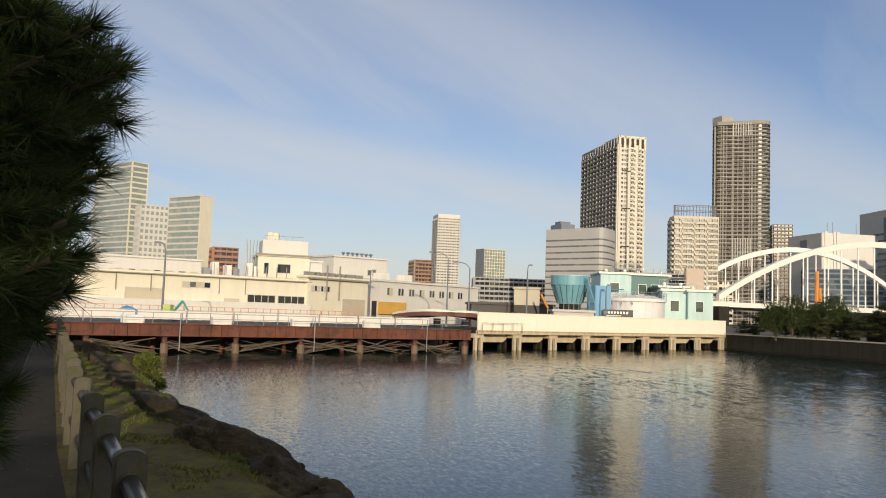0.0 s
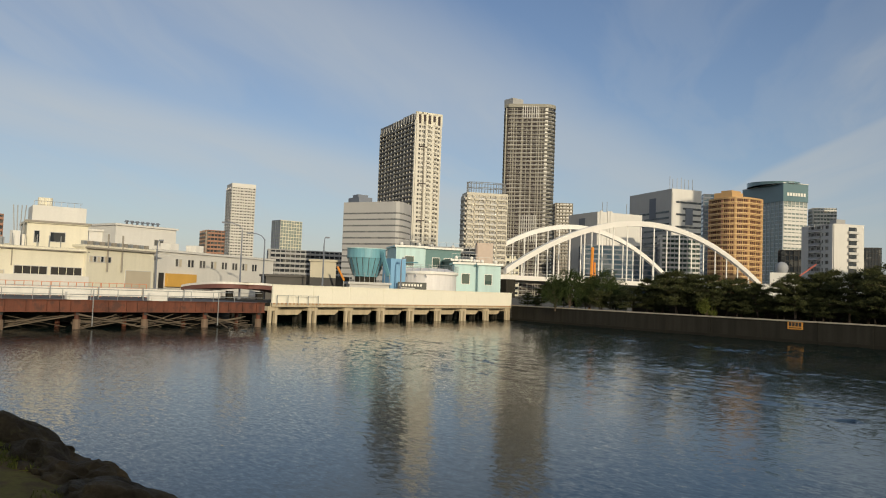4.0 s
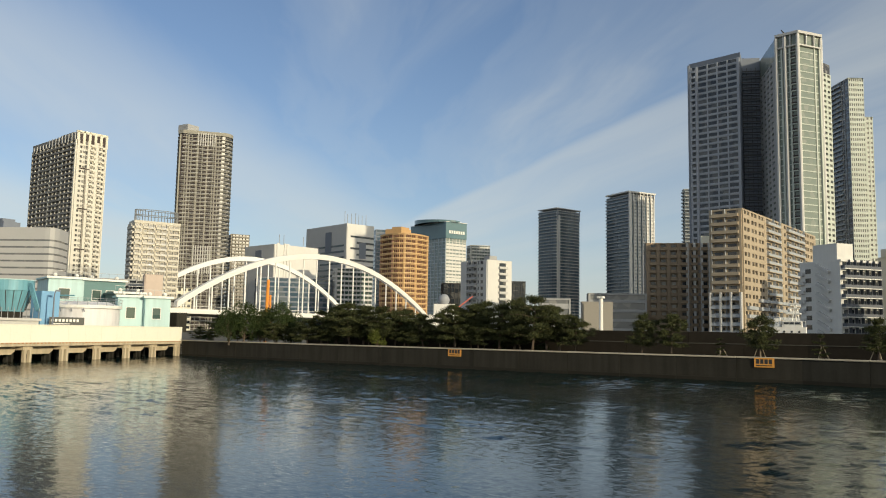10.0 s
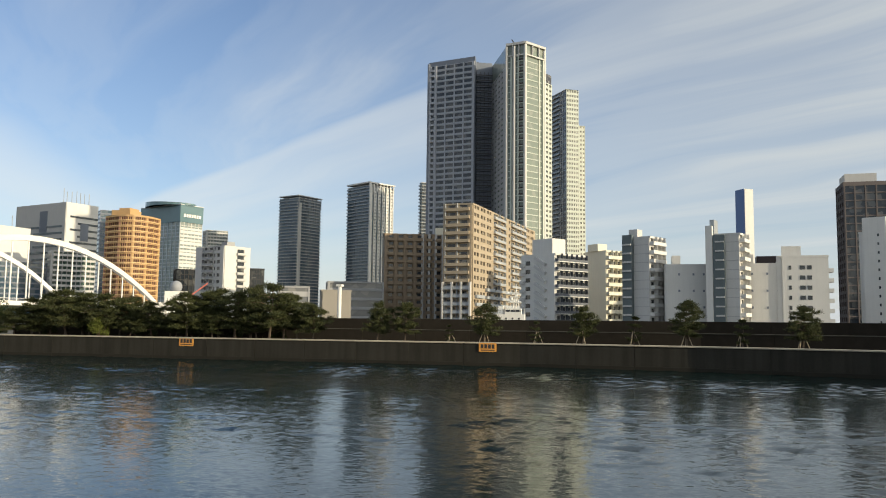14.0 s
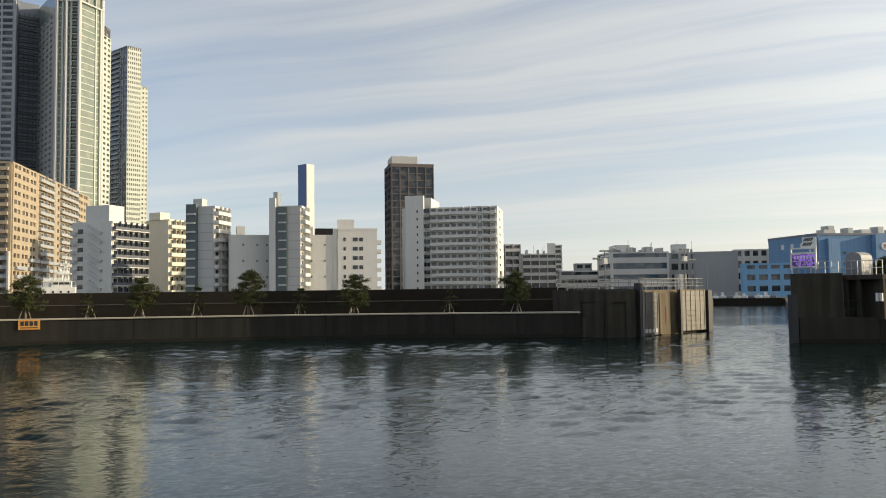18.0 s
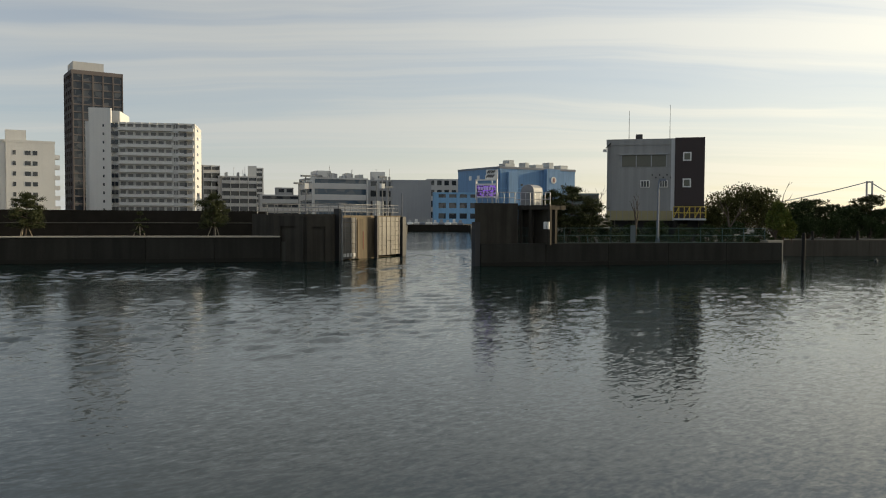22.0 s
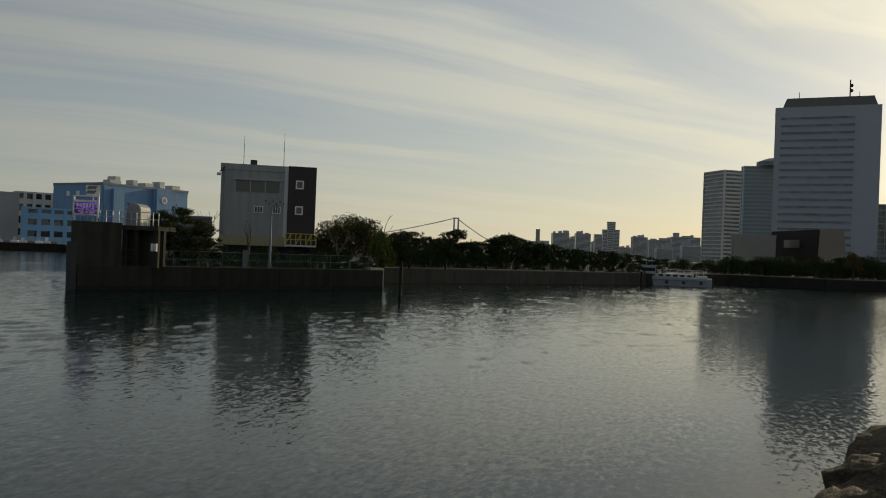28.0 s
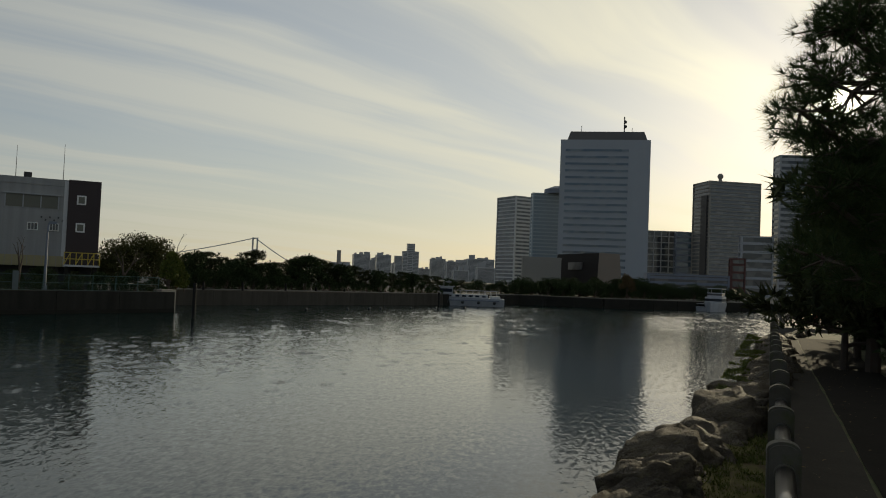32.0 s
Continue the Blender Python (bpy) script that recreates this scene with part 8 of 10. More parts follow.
street_lamp(52.0, 74, 2.6, 0.15)
for az, d, top, w, k in ((44.9, 70.5, 6.3, 1.0, 1), (45.9, 71.5, 6.6, 1.0, 2), (47.5, 72.5, 5.7, 0.9, 3), (46.7, 71, 4.4, 1.2, 0), (48.7, 74, 3.6, 1.3, 2), (53.8, 77, 3.4, 1.3, 4)):
    p = P(az, d)
    plant("pine_tree", "dark garden pine behind the green fence", "tree", TERRACE_PINES[k], p.x, p.y, 1.75, top - 1.75, w, az, group="pines on the island", stakes=k == 1)
for az, d, top, w, k in ((56.2, 84, 6.9, 0.9, 0), (57.4, 85, 7.6, 1.05, 1), (58.6, 86, 7.4, 1.0, 2), (55.5, 84, 5.4, 1.0, 1), (59.4, 84, 6.0, 0.9, 0)):
    p = P(az, d)
    plant("round_tree", "dense olive-green rounded evergreen on the island", "tree", EVERGREEN[k], p.x, p.y, 1.75, top - 1.75, w, az, group="evergreens on the island")
for az, d, h in ((60.0, 80.5, 3.4), (59.5, 79.5, 4.2), (60.5, 80.8, 2.2)):
    p = P(az, d)
    plant("drooping_shrub", "yellow-green drooping shrub at the island end", "shrub", round_meshes(int(az * 7), 3.0, 0.8, WILLOW, 1500, 0.09, 0.12), p.x, p.y, 1.75, h, 0.8, az, 3.0)
# hedge-like undergrowth on the island
for i in range(9):
    p = Vector((47, 51.6)).lerp(Vector((66, 43.0)), i / 8) + P(53, 1.5)
    plant("low_shrub", "low dark undergrowth behind the fence", "shrub", ROUND[i % 3], p.x, p.y, 1.75, 1.3 + 0.4 * (i % 3), 1.3, i, group="undergrowth on the island")

# ---- garden shore and marina, against the light ----
BLACKWOOD = material("tarred_wood", (0.022, 0.02, 0.018), 0.9, vary=0.2, scale=2, spec=0.2)


def mooring_post(az, d, top, r=0.14):
    p = P(az, d)
    t = thing("mooring_post", "dark wooden mooring post standing in the water", "post", Matrix.Translation((p.x, p.y, -1.2)), group="mooring posts")
    bm = bmesh.new()
    bar(bm, (0, 0, 0), (0, 0, top + 1.2), r, 9)
    part("shaft", bm, BLACKWOOD, t)
    bm = bmesh.new()
    bar(bm, (0, 0, top + 1.2), (0, 0, top + 1.26), r * 1.05, 9, r * 0.7)
    part("cap", bm, BLACKWOOD, t)


for az, d, top in ((61.2, 68, 2.85), (61.75, 95, 2.6), (64.35, 98, 2.65), (67.25, 104, 2.6), (69.35, 108, 2.2), (71.35, 112, 2.1), (73.9, 116, 1.9), (78.05, 121, 1.95), (82.75, 129, 1.6), (85.4, 139, 0.9)):
    mooring_post(az, d, top)
for az, el in ((65.4, -2.69), (68.75, -2.54), (71.63, -2.41), (73.15, -2.34), (73.96, -2.3), (76.09, -2.2), (77.86, -2.11), (79.9, -2.0)):
    d = EYE / math.tan(radians(-el))
    p = P(az, d)
    t = thing("buoy", "small dark round float on the water", "buoy", Matrix.Translation((p.x, p.y, 0)), group="line of floats")
    bm = bmesh.new()
    bmesh.ops.create_uvsphere(bm, u_segments=10, v_segments=7, radius=0.17)
    bmesh.ops.translate(bm, verts=bm.verts, vec=(0, 0, 0.08))
    part("float", bm, DARKSTEEL, t, smooth=True)
    rod("eye", t, DARKSTEEL, (0, 0, 0.22), (0, 0, 0.34), 0.03, 5)
SHORE_TREES = [(60.9, 6.2), (61.9, 6.4), (62.8, 5.7), (63.6, 5.4), (64.3, 5.9), (65.0, 6.9), (65.9, 5.4), (66.8, 5.4), (67.7, 6.2), (68.6, 6.6), (69.5, 6.4), (70.3, 5.8), (71.1, 5.6), (72.0, 5.6), (72.9, 4.9), (73.7, 5.0), (74.5, 4.7), (75.4, 4.9), (76.2, 4.8), (77.0, 4.6), (77.9, 4.5), (78.8, 4.2), (79.6, 4.0),
               (61.4, 4.6), (63.2, 4.4), (64.9, 4.8), (66.4, 4.4), (68.1, 4.8), (70.8, 4.6), (73.3, 4.0), (75.8, 3.8), (78.3, 3.6)]
for i, (az, top) in enumerate(SHORE_TREES):
    d = 97 + (az - 60) * 1.45 + (i * 5 % 3) * 2.0 + 3
    p = P(az, d)
    kind = i % 3 == 0
    plant("round_tree" if kind else "pine_tree", "dark evergreen tree along the garden shore" if kind else "dark pine along the garden shore", "tree", ROUND[i % 3] if kind else PINES[i % 5], p.x, p.y, 1.7, top - 1.7, 1.25, i * 1.9,
          group="trees along the garden shore")
for i in range(44):
    az = 60.6 + i * 0.44
    p = P(az, 97.5 + (az - 60) * 1.48 + (i % 2) * 1.8)
    plant("undergrowth", "dark hedge under the shore trees", "shrub", HEDGE[i % 3], p.x, p.y, 1.65, 2.4 + 0.35 * (i * 7 % 4) - 0.04 * i, 0.85, i, group="hedge along the garden shore")
for i in range(34):
    az = 80.2 + i * 0.55
    p = P(az, (150 if az < 89 else 148 + (az - 89) * 3.2) + (i % 2) * 2.2)
    low = 0.9 if az < 83.2 else 0.0
    plant("undergrowth", "dark hedge along the museum shore", "shrub", HEDGE[i % 3], p.x, p.y, 1.65, 3.0 - low + 0.4 * (i * 5 % 3), 1.1, i, group="hedge along the museum shore")
for i in range(26):
    az = 83.4 + i * 0.46
    d = (153 if az < 89 else 151 + (az - 89) * 3.2) + (i % 3) * 2.5
    p = P(az, d)
    top = 4.5 + (i * 7 % 5) * 0.28 + (1.0 if 90 < az < 93 else 0) - (0.9 if az > 93.5 else 0) - (0.7 if az < 85.5 else 0)
    kind = i % 3 != 0
    plant("round_tree" if kind else "pine_tree", "dark tree by the museum shore" if kind else "dark pine by the museum shore", "tree", HEDGE[i % 3] if kind else PINES[i % 5], p.x, p.y, 1.65, top - 1.7, 0.95, i * 2.3, group="trees by the museum shore")
p = P(91.2, 151)
plant("autumn_tree", "tree with golden brown autumn leaves", "tree", round_meshes(331, 5.0, 2.2, DRY), p.x, p.y, 1.65, 4.6, 0.8, 0.4)
# Marina wall near-black: the shade along that shore is put into its colour.
wall_along("marina_quay", FAR_SHORE[5:], -1.2, 1.68, 0.7, DARKQUAY, "low dark quay wall by the marina", "quay wall")


def museum():
    """A block with leaning walls: dark metal box and a paler low wing."""
    c, u, v = frame_at(89.23, 205, 30)
    a, b = span(c, u, 90.62), span(c, v, 86.35)
    z = height(2.28, 205) - 1.7
    m = Matrix.Translation((c.x, c.y, 1.7)) @ Matrix(((u.x, v.x, 0, 0), (u.y, v.y, 0, 0), (0, 0, 1, 0), (0, 0, 0, 1)))
    t = thing("museum_block", "dark metal museum block with leaning walls", "building", m)
    bm = bmesh.new()
    e = -1.2
    lo = [bm.verts.new(p) for p in ((e, e, 0), (a + 0.4, e, 0), (a + 0.4, b + 2, 0), (e, b + 2.2, 0))]
    hi = [bm.verts.new(p) for p in ((0, 0, z), (a, 0, z), (a, b, z), (0, b, z))]
    bm.faces.new(lo[::-1])
    bm.faces.new(hi)
    for i in range(4):
        j = (i + 1) % 4
        f = bm.faces.new((lo[i], lo[j], hi[j], hi[i]))
        f.material_index = 1 if i == 0 else 0
    # Two tones of metal: sunlight on the right-hand wall is put into colour.
    part("body", bm, (material("black_brown_metal", (0.018, 0.014, 0.012), 0.7, vary=0.15, scale=0.3, spec=0.15), material("sunlit_metal_side", (0.20, 0.155, 0.115), 0.5, vary=0.12, scale=0.3)), t)
    bm = bmesh.new()
    add_box(bm, -0.75, -0.32, b * 0.34, b * 0.66, z - 4.2, z - 2.3)
    part("window", bm, material("dull_pane", (0.12, 0.11, 0.10), 0.3), t)
    T("museum_wing", "low taupe museum wing", 83.94, 84.0, 86.6, 1.85, 214, 8, 3, "blank", "blank", TAUPE)


museum()


def ship_hull(bm, length, beam, z0, z1, rake=0.12):
    n = 9
    rows = []
    for i in range(n):
        s = i / (n - 1)
        w = beam / 2 * (1 - max(0, (s - 0.55) / 0.45) ** 2.2) * (0.85 + 0.15 * min(1, s * 4))
        x = -length / 2 + length * s
        rows.append([bm.verts.new((x - rake * length * 0.3 * (s > 0.9), -w * 0.75, z0)), bm.verts.new((x, -w, z1 + 0.35 * s * s)), bm.verts.new((x, w, z1 + 0.35 * s * s)), bm.verts.new((x - rake * length * 0.3 * (s > 0.9), w * 0.75, z0))])
    for r0, r1 in zip(rows, rows[1:]):
        for k in range(4):
            bm.faces.new((r0[k], r0[(k + 1) % 4], r1[(k + 1) % 4], r1[k]))
    bm.faces.new(rows[0])
    bm.faces.new(rows[-1][::-1])
    bmesh.ops.recalc_face_normals(bm, faces=bm.faces)


# Boat white greyed: the hulls' backlit shade is put into the colour.
BOATWHITE = material("backlit_boat_white", (0.42, 0.42, 0.43), 0.5, vary=0.08, scale=0.6, streak=0.1)


def boats():
    # low passenger launch
    p = P(79.6, 126.5)
    m = Matrix.Translation((p.x, p.y, 0)) @ Matrix.Rotation(radians(180 - 79.6 + 2), 4, "Z") @ Matrix.Scale(1.3, 4)
    t = thing("launch", "white passenger launch moored at the shore", "boat", m)
    bm = bmesh.new()
    ship_hull(bm, 10.4, 2.7, -0.3, 0.95)
    part("hull", bm, BOATWHITE, t)
    box("wale", t, NAVYGREY, -4.6, 2.4, -1.34, 1.34, 0.62, 0.74)
    box("cabin", t, PALEGREY, -3.2, 1.0, -0.95, 0.95, 0.95, 1.4)
    box("wheelhouse", t, BOATWHITE, 1.0, 2.5, -0.85, 0.85, 0.95, 2.2)
    box("window", t, GLASS_D, 1.08, 2.56, -0.88, 0.88, 1.6, 2.0)
    box("roof", t, BOATWHITE, 0.8, 2.7, -1.0, 1.0, 2.2, 2.3)
    for k in range(8):
        for y in (-1.05, 1.05):
            rod("rail_post", t, GALV, (-4.4 + k * 0.75, y, 0.95), (-4.4 + k * 0.75, y, 1.85), 0.025, 5)
    for y in (-1.05, 1.05):
        rod("rail", t, GALV, (-4.4, y, 1.85), (0.9, y, 1.85), 0.025, 5)
    rod("mast", t, GALV, (1.5, 0, 2.3), (1.5, 0, 3.1), 0.04)
    box("radar", t, BOATWHITE, 1.2, 1.9, -0.3, 0.3, 2.75, 2.85)
    rod("mast", t, GALV, (2.1, 0, 2.3), (2.1, 0, 2.9), 0.03)
    for k in range(5):
        box("window", t, GLASS_D, -3.0 + k * 0.8, -2.5 + k * 0.8, -0.98, 0.98, 1.08, 1.3)
    for k in range(4):
        bm = bmesh.new()
        bmesh.ops.create_uvsphere(bm, u_segments=8, v_segments=6, radius=0.2)
        bmesh.ops.translate(bm, verts=bm.verts, vec=(-4.0 + k * 1.9, 1.45, 0.45))
        part("fender", bm, DARKSTEEL, t, smooth=True)
    box("engine_hatch", t, PALEGREY, -4.7, -3.5, -0.8, 0.8, 0.95, 1.25)
    rod("bow_rail", t, GALV, (2.6, 0.9, 1.6), (4.9, 0.1, 1.75), 0.025, 5)
    rod("bow_rail", t, GALV, (2.6, -0.9, 1.6), (4.9, -0.1, 1.75), 0.025, 5)
    # motor yacht
    p = P(97.0, 160)
    m = Matrix.Translation((p.x, p.y, 0)) @ Matrix.Rotation(radians(90 - 97 + 180 - 8), 4, "Z")
    t = thing("motor_yacht", "white motor yacht with stacked decks", "boat", m)
    bm = bmesh.new()
    ship_hull(bm, 11, 3.6, -0.4, 1.5)
    part("hull", bm, BOATWHITE, t)
    box("saloon", t, BOATWHITE, -4.2, 2.2, -1.5, 1.5, 1.5, 2.7)
    box("window", t, GLASS_D, -3.9, 2.25, -1.53, 1.53, 1.9, 2.4)
    box("flybridge", t, BOATWHITE, -4.0, 0.8, -1.3, 1.3, 2.7, 3.5)
    box("window", t, GLASS_D, -3.2, 0.85, -1.33, 1.33, 3.0, 3.35)
    box("roof", t, BOATWHITE, -4.2, 0.6, -1.4, 1.4, 4.2, 4.35)
    for x in (-4.0, 0.3):
        for y in (-1.25, 1.25):
            rod("roof_post", t, GALV, (x, y, 3.5), (x, y, 4.2), 0.05)
    p = P(95.95, 158)
    m = Matrix.Translation((p.x, p.y, 0)) @ Matrix.Rotation(radians(90 - 95.6 + 60), 4, "Z")
    t = thing("speedboat", "white sleek speedboat beside the yacht", "boat", m)
    bm = bmesh.new()
    ship_hull(bm, 5.4, 2.0, -0.3, 0.8)
    part("hull", bm, BOATWHITE, t)
    box("canopy", t, BOATWHITE, -1.4, 0.9, -0.8, 0.8, 1.35, 1.45)
    box("screen", t, GLASS_D, 0.5, 0.9, -0.75, 0.75, 0.8, 1.35)
    # grey patrol ship behind the flood wall
    p = P(-9.45, 140)
    m = Matrix.Translation((p.x, p.y, 1.75)) @ Matrix.Rotation(radians(5), 4, "Z")
    t = thing("patrol_ship", "white ship superstructure with a lattice mast", "boat", m)
    box("deckhouse", t, WHITEPAINT, -2.6, 2.2, -1.2, 1.2, 0, 4.0)
    box("bridge_house", t, WHITEPAINT, -1.2, 1.6, -1.0, 1.0, 4.0, 5.0)
    box("window", t, GLASS_D, -1.1, 1.5, -1.04, -1.0, 4.4, 4.75)
    for x, y in ((0.2, -0.4), (1.2, -0.4), (0.7, 0.4)):
        rod("mast_leg", t, WHITEPAINT, (x, y, 5.0), (0.7, 0, 8.2), 0.09)
    for z, w in ((6.0, 1.4), (6.9, 1.0), (7.6, 0.7)):
        box("mast_platform", t, WHITEPAINT, 0.7 - w, 0.7 + w * 0.6, -0.4, 0.4, z, z + 0.18)
    rod("mast_top", t, WHITEPAINT, (0.7, 0, 8.2), (0.7, 0, 9.2), 0.05)
    for k in range(7):
        rod("rail_post", t, WHITEPAINT, (-2.6 + 0.8 * k, -1.25, 4.0), (-2.6 + 0.8 * k, -1.25, 4.9), 0.03, 5)
    rod("rail", t, WHITEPAINT, (-2.6, -1.25, 4.9), (2.2, -1.25, 4.9), 0.03, 5)
    box("fore_deck", t, WHITEPAINT, -5.2, -2.6, -1.1, 1.1, 0, 3.3)
    box("aft_deck", t, PALEGREY, 2.2, 5.0, -1.1, 1.1, 0, 3.0)
    for z, r in ((6.35, 0.34), (7.25, 0.26)):
        bm = bmesh.new()
        bmesh.ops.create_uvsphere(bm, u_segments=10, v_segments=6, radius=r)
        bmesh.ops.translate(bm, verts=bm.verts, vec=(0.2 - r, -0.1, z + r))
        part("radome", bm, WHITEPAINT, t, smooth=True)
    for k in range(5):
        rod("aerial", t, WHITEPAINT, (-0.9 + 0.5 * k, 0.3, 5.0), (-0.9 + 0.5 * k, 0.3, 6.2 + 0.5 * (k % 3)), 0.035, 5)
    for k in range(4):
        box("porthole", t, GLASS_D, -2.2 + 1.1 * k, -1.9 + 1.1 * k, -1.24, -1.2, 3.1, 3.4)
    box("funnel", t, WHITEPAINT, -2.4, -1.5, -0.6, 0.6, 4.0, 5.4)
    # white ship between the blocks, left of the single pines
    p = P(-32.6, 150)
    t = thing("patrol_ship", "white ship superstructure behind the trees", "boat", Matrix.Translation((p.x, p.y, 1.75)) @ Matrix.Rotation(radians(30), 4, "Z"))
    box("deckhouse", t, WHITEPAINT, -4.5, 4.0, -1.5, 1.5, 0, 5.4)
    box("bridge_house", t, WHITEPAINT, -2.2, 1.6, -1.3, 1.3, 5.4, 7.4)
    for k in range(6):
        box("window", t, GLASS_D, -4.2 + k * 1.3, -3.5 + k * 1.3, -1.56, -1.5, 3.9, 4.5)
    bm = bmesh.new()
    bmesh.ops.create_uvsphere(bm, u_segments=14, v_segments=8, radius=1.1)
    bmesh.ops.translate(bm, verts=bm.verts, vec=(-0.4, 0, 8.2))
    part("radome", bm, material("grey_radome", (0.30, 0.31, 0.33), 0.6), t, smooth=True)
    rod("crane_arm", t, material("red_crane", (0.55, 0.16, 0.12), 0.5), (2.0, 0, 6.6), (5.0, 0, 9.0), 0.14)


boats()


def suspension_bridge():
    d = 1500
    t = thing("suspension_bridge", "distant suspension bridge tower with sweeping cables", "bridge")
    steel = material("bridge_grey", (0.42, 0.42, 0.42), 0.6)
    p = P(65.0, d)
    s = P(65.0 + 90, 1)
    zt = height(2.38, d)
    for k in (-1, 1):
        q = p + s * 4.0 * k
        rod("tower_leg", t, steel, (q.x, q.y, 1.7), (q.x, q.y, zt), 1.6, 8)
    for z in (zt - 1.5, zt * 0.66):
        a, b = p - s * 4, p + s * 4
        rod("cross_beam", t, steel, (a.x, a.y, z), (b.x, b.y, z), 1.3, 6)
    def cable(az1, el1, sag):
        bm = bmesh.new()
        prev = None
        for i in range(13):
            k = i / 12
            az = 65.0 + (az1 - 65.0) * k
            el = 2.36 + (el1 - 2.36) * (k + sag * k * (1 - k))
            q = P(az, d)
            at = Vector((q.x, q.y, height(el, d)))
            if prev is not None:
                bar(bm, prev, at, 0.9, 6)
            prev = at
        part("cable", bm, steel, t)
    cable(58.0, 0.75, 0.25)
    cable(68.6, 0.2, 0.25)
    a, b = P(56, d), P(70, d)
    rod("deck", t, steel, (a.x, a.y, height(0.45, d)), (b.x, b.y, height(0.45, d)), 2.0, 6)


suspension_bridge()


# bits of the far channel bank: parked boats and low sheds along the water
for i in range(9):
    az = 34.7 + i * 0.45
    p = P(az, 229 + (i % 2) * 3)
    t = thing("work_boat", "small moored work boat at the channel end", "boat", Matrix.Translation((p.x, p.y, 1.75)) @ Matrix.Rotation(radians(-az), 4, "Z"), group="work boats at the channel end")
    bm = bmesh.new()
    add_box(bm, -0.8, 0.9, -0.6, 0.6, 0, 0.7)
    bmesh.ops.bevel(bm, geom=bm.edges[:], offset=0.15, segments=1, affect="EDGES")
    part("hull", bm, (WHITEPAINT, PALEGREY, NAVYGREY)[i % 3], t)
    box("cabin", t, (PALEGREY, WHITEPAINT, GREYWALL)[i % 3], -0.4, 0.4, -0.4, 0.4, 0.7, 1.4 + 0.2 * (i % 2))
p0, p1 = P(34.4, 226), P(38.9, 224)
wall_along("channel_bank", [(p0.x, p0.y), (p1.x, p1.y)], -1.0, 1.8, 2.0, DARKWALL, "dark stone bank at the channel end", "quay wall")

# low buildings and clutter behind the flood wall between the towers
T("low_block", "low grey service block behind the trees", -22.6, -22.5, -18.6, 2.9, 330, 4, 5, "thin", "thin", GREYWALL, SOFTGLASS)
T("low_block", "beige low block with a white pipe", -23.0, -22.9, -20.9, 2.3, 230, 4, 3, "blank", "blank", TAUPE)
T("low_block", "grey low block behind the trees", -26.0, -25.9, -23.8, 2.5, 330, 4, 4, "band", "band", GREYWALL, SOFTGLASS)
t = thing("vent_pipe", "white vertical vent pipe", "pipe", Matrix.Translation((*P(-21.7, 198), 1.75)))
rod("shaft", t, WHITEPAINT, (0, 0, 0), (0, 0, 11), 0.5, 10)
box("cap", t, WHITEPAINT, -0.7, 0.7, -0.7, 0.7, 11, 11.5)
t = thing("piling_rig", "tall orange piling rig behind the bridge trees", "crane", Matrix.Translation((*P(-45.2, 140), 1.75)))
rod("mast", t, MATS["orange_paint"], (0, 0, 0), (0.3, 0, 10.6), 0.27, 6)
rod("leader", t, MATS["orange_paint"], (0.7, 0.3, 0.5), (0.6, 0.3, 8.0), 0.18, 6)
box("cab", t, DARKSTEEL, -1.2, 1.0, -1, 1, 0.3, 2.4)

BRIDGE_FOOT = [round_meshes(560 + i, 5.0, 2.4, LEAF, 3600, 0.034, 0.14) for i in range(2)]
# dense trees between the rig and the quay
for az, top, w in ((-47.6, 7.2, 0.8), (-46.6, 8.2, 0.75), (-45.5, 6.6, 0.8), (-44.4, 8.4, 0.8), (-43.4, 7.0, 0.8)):
    p = P(az, 112)
    plant("round_tree", "dense dark evergreen at the end of the quay", "tree", BRIDGE_FOOT[int(top * 10) % 2], p.x, p.y, 1.75, top - 1.75, w, az, group="evergreens at the bridge foot")

# ---- the near bank ----


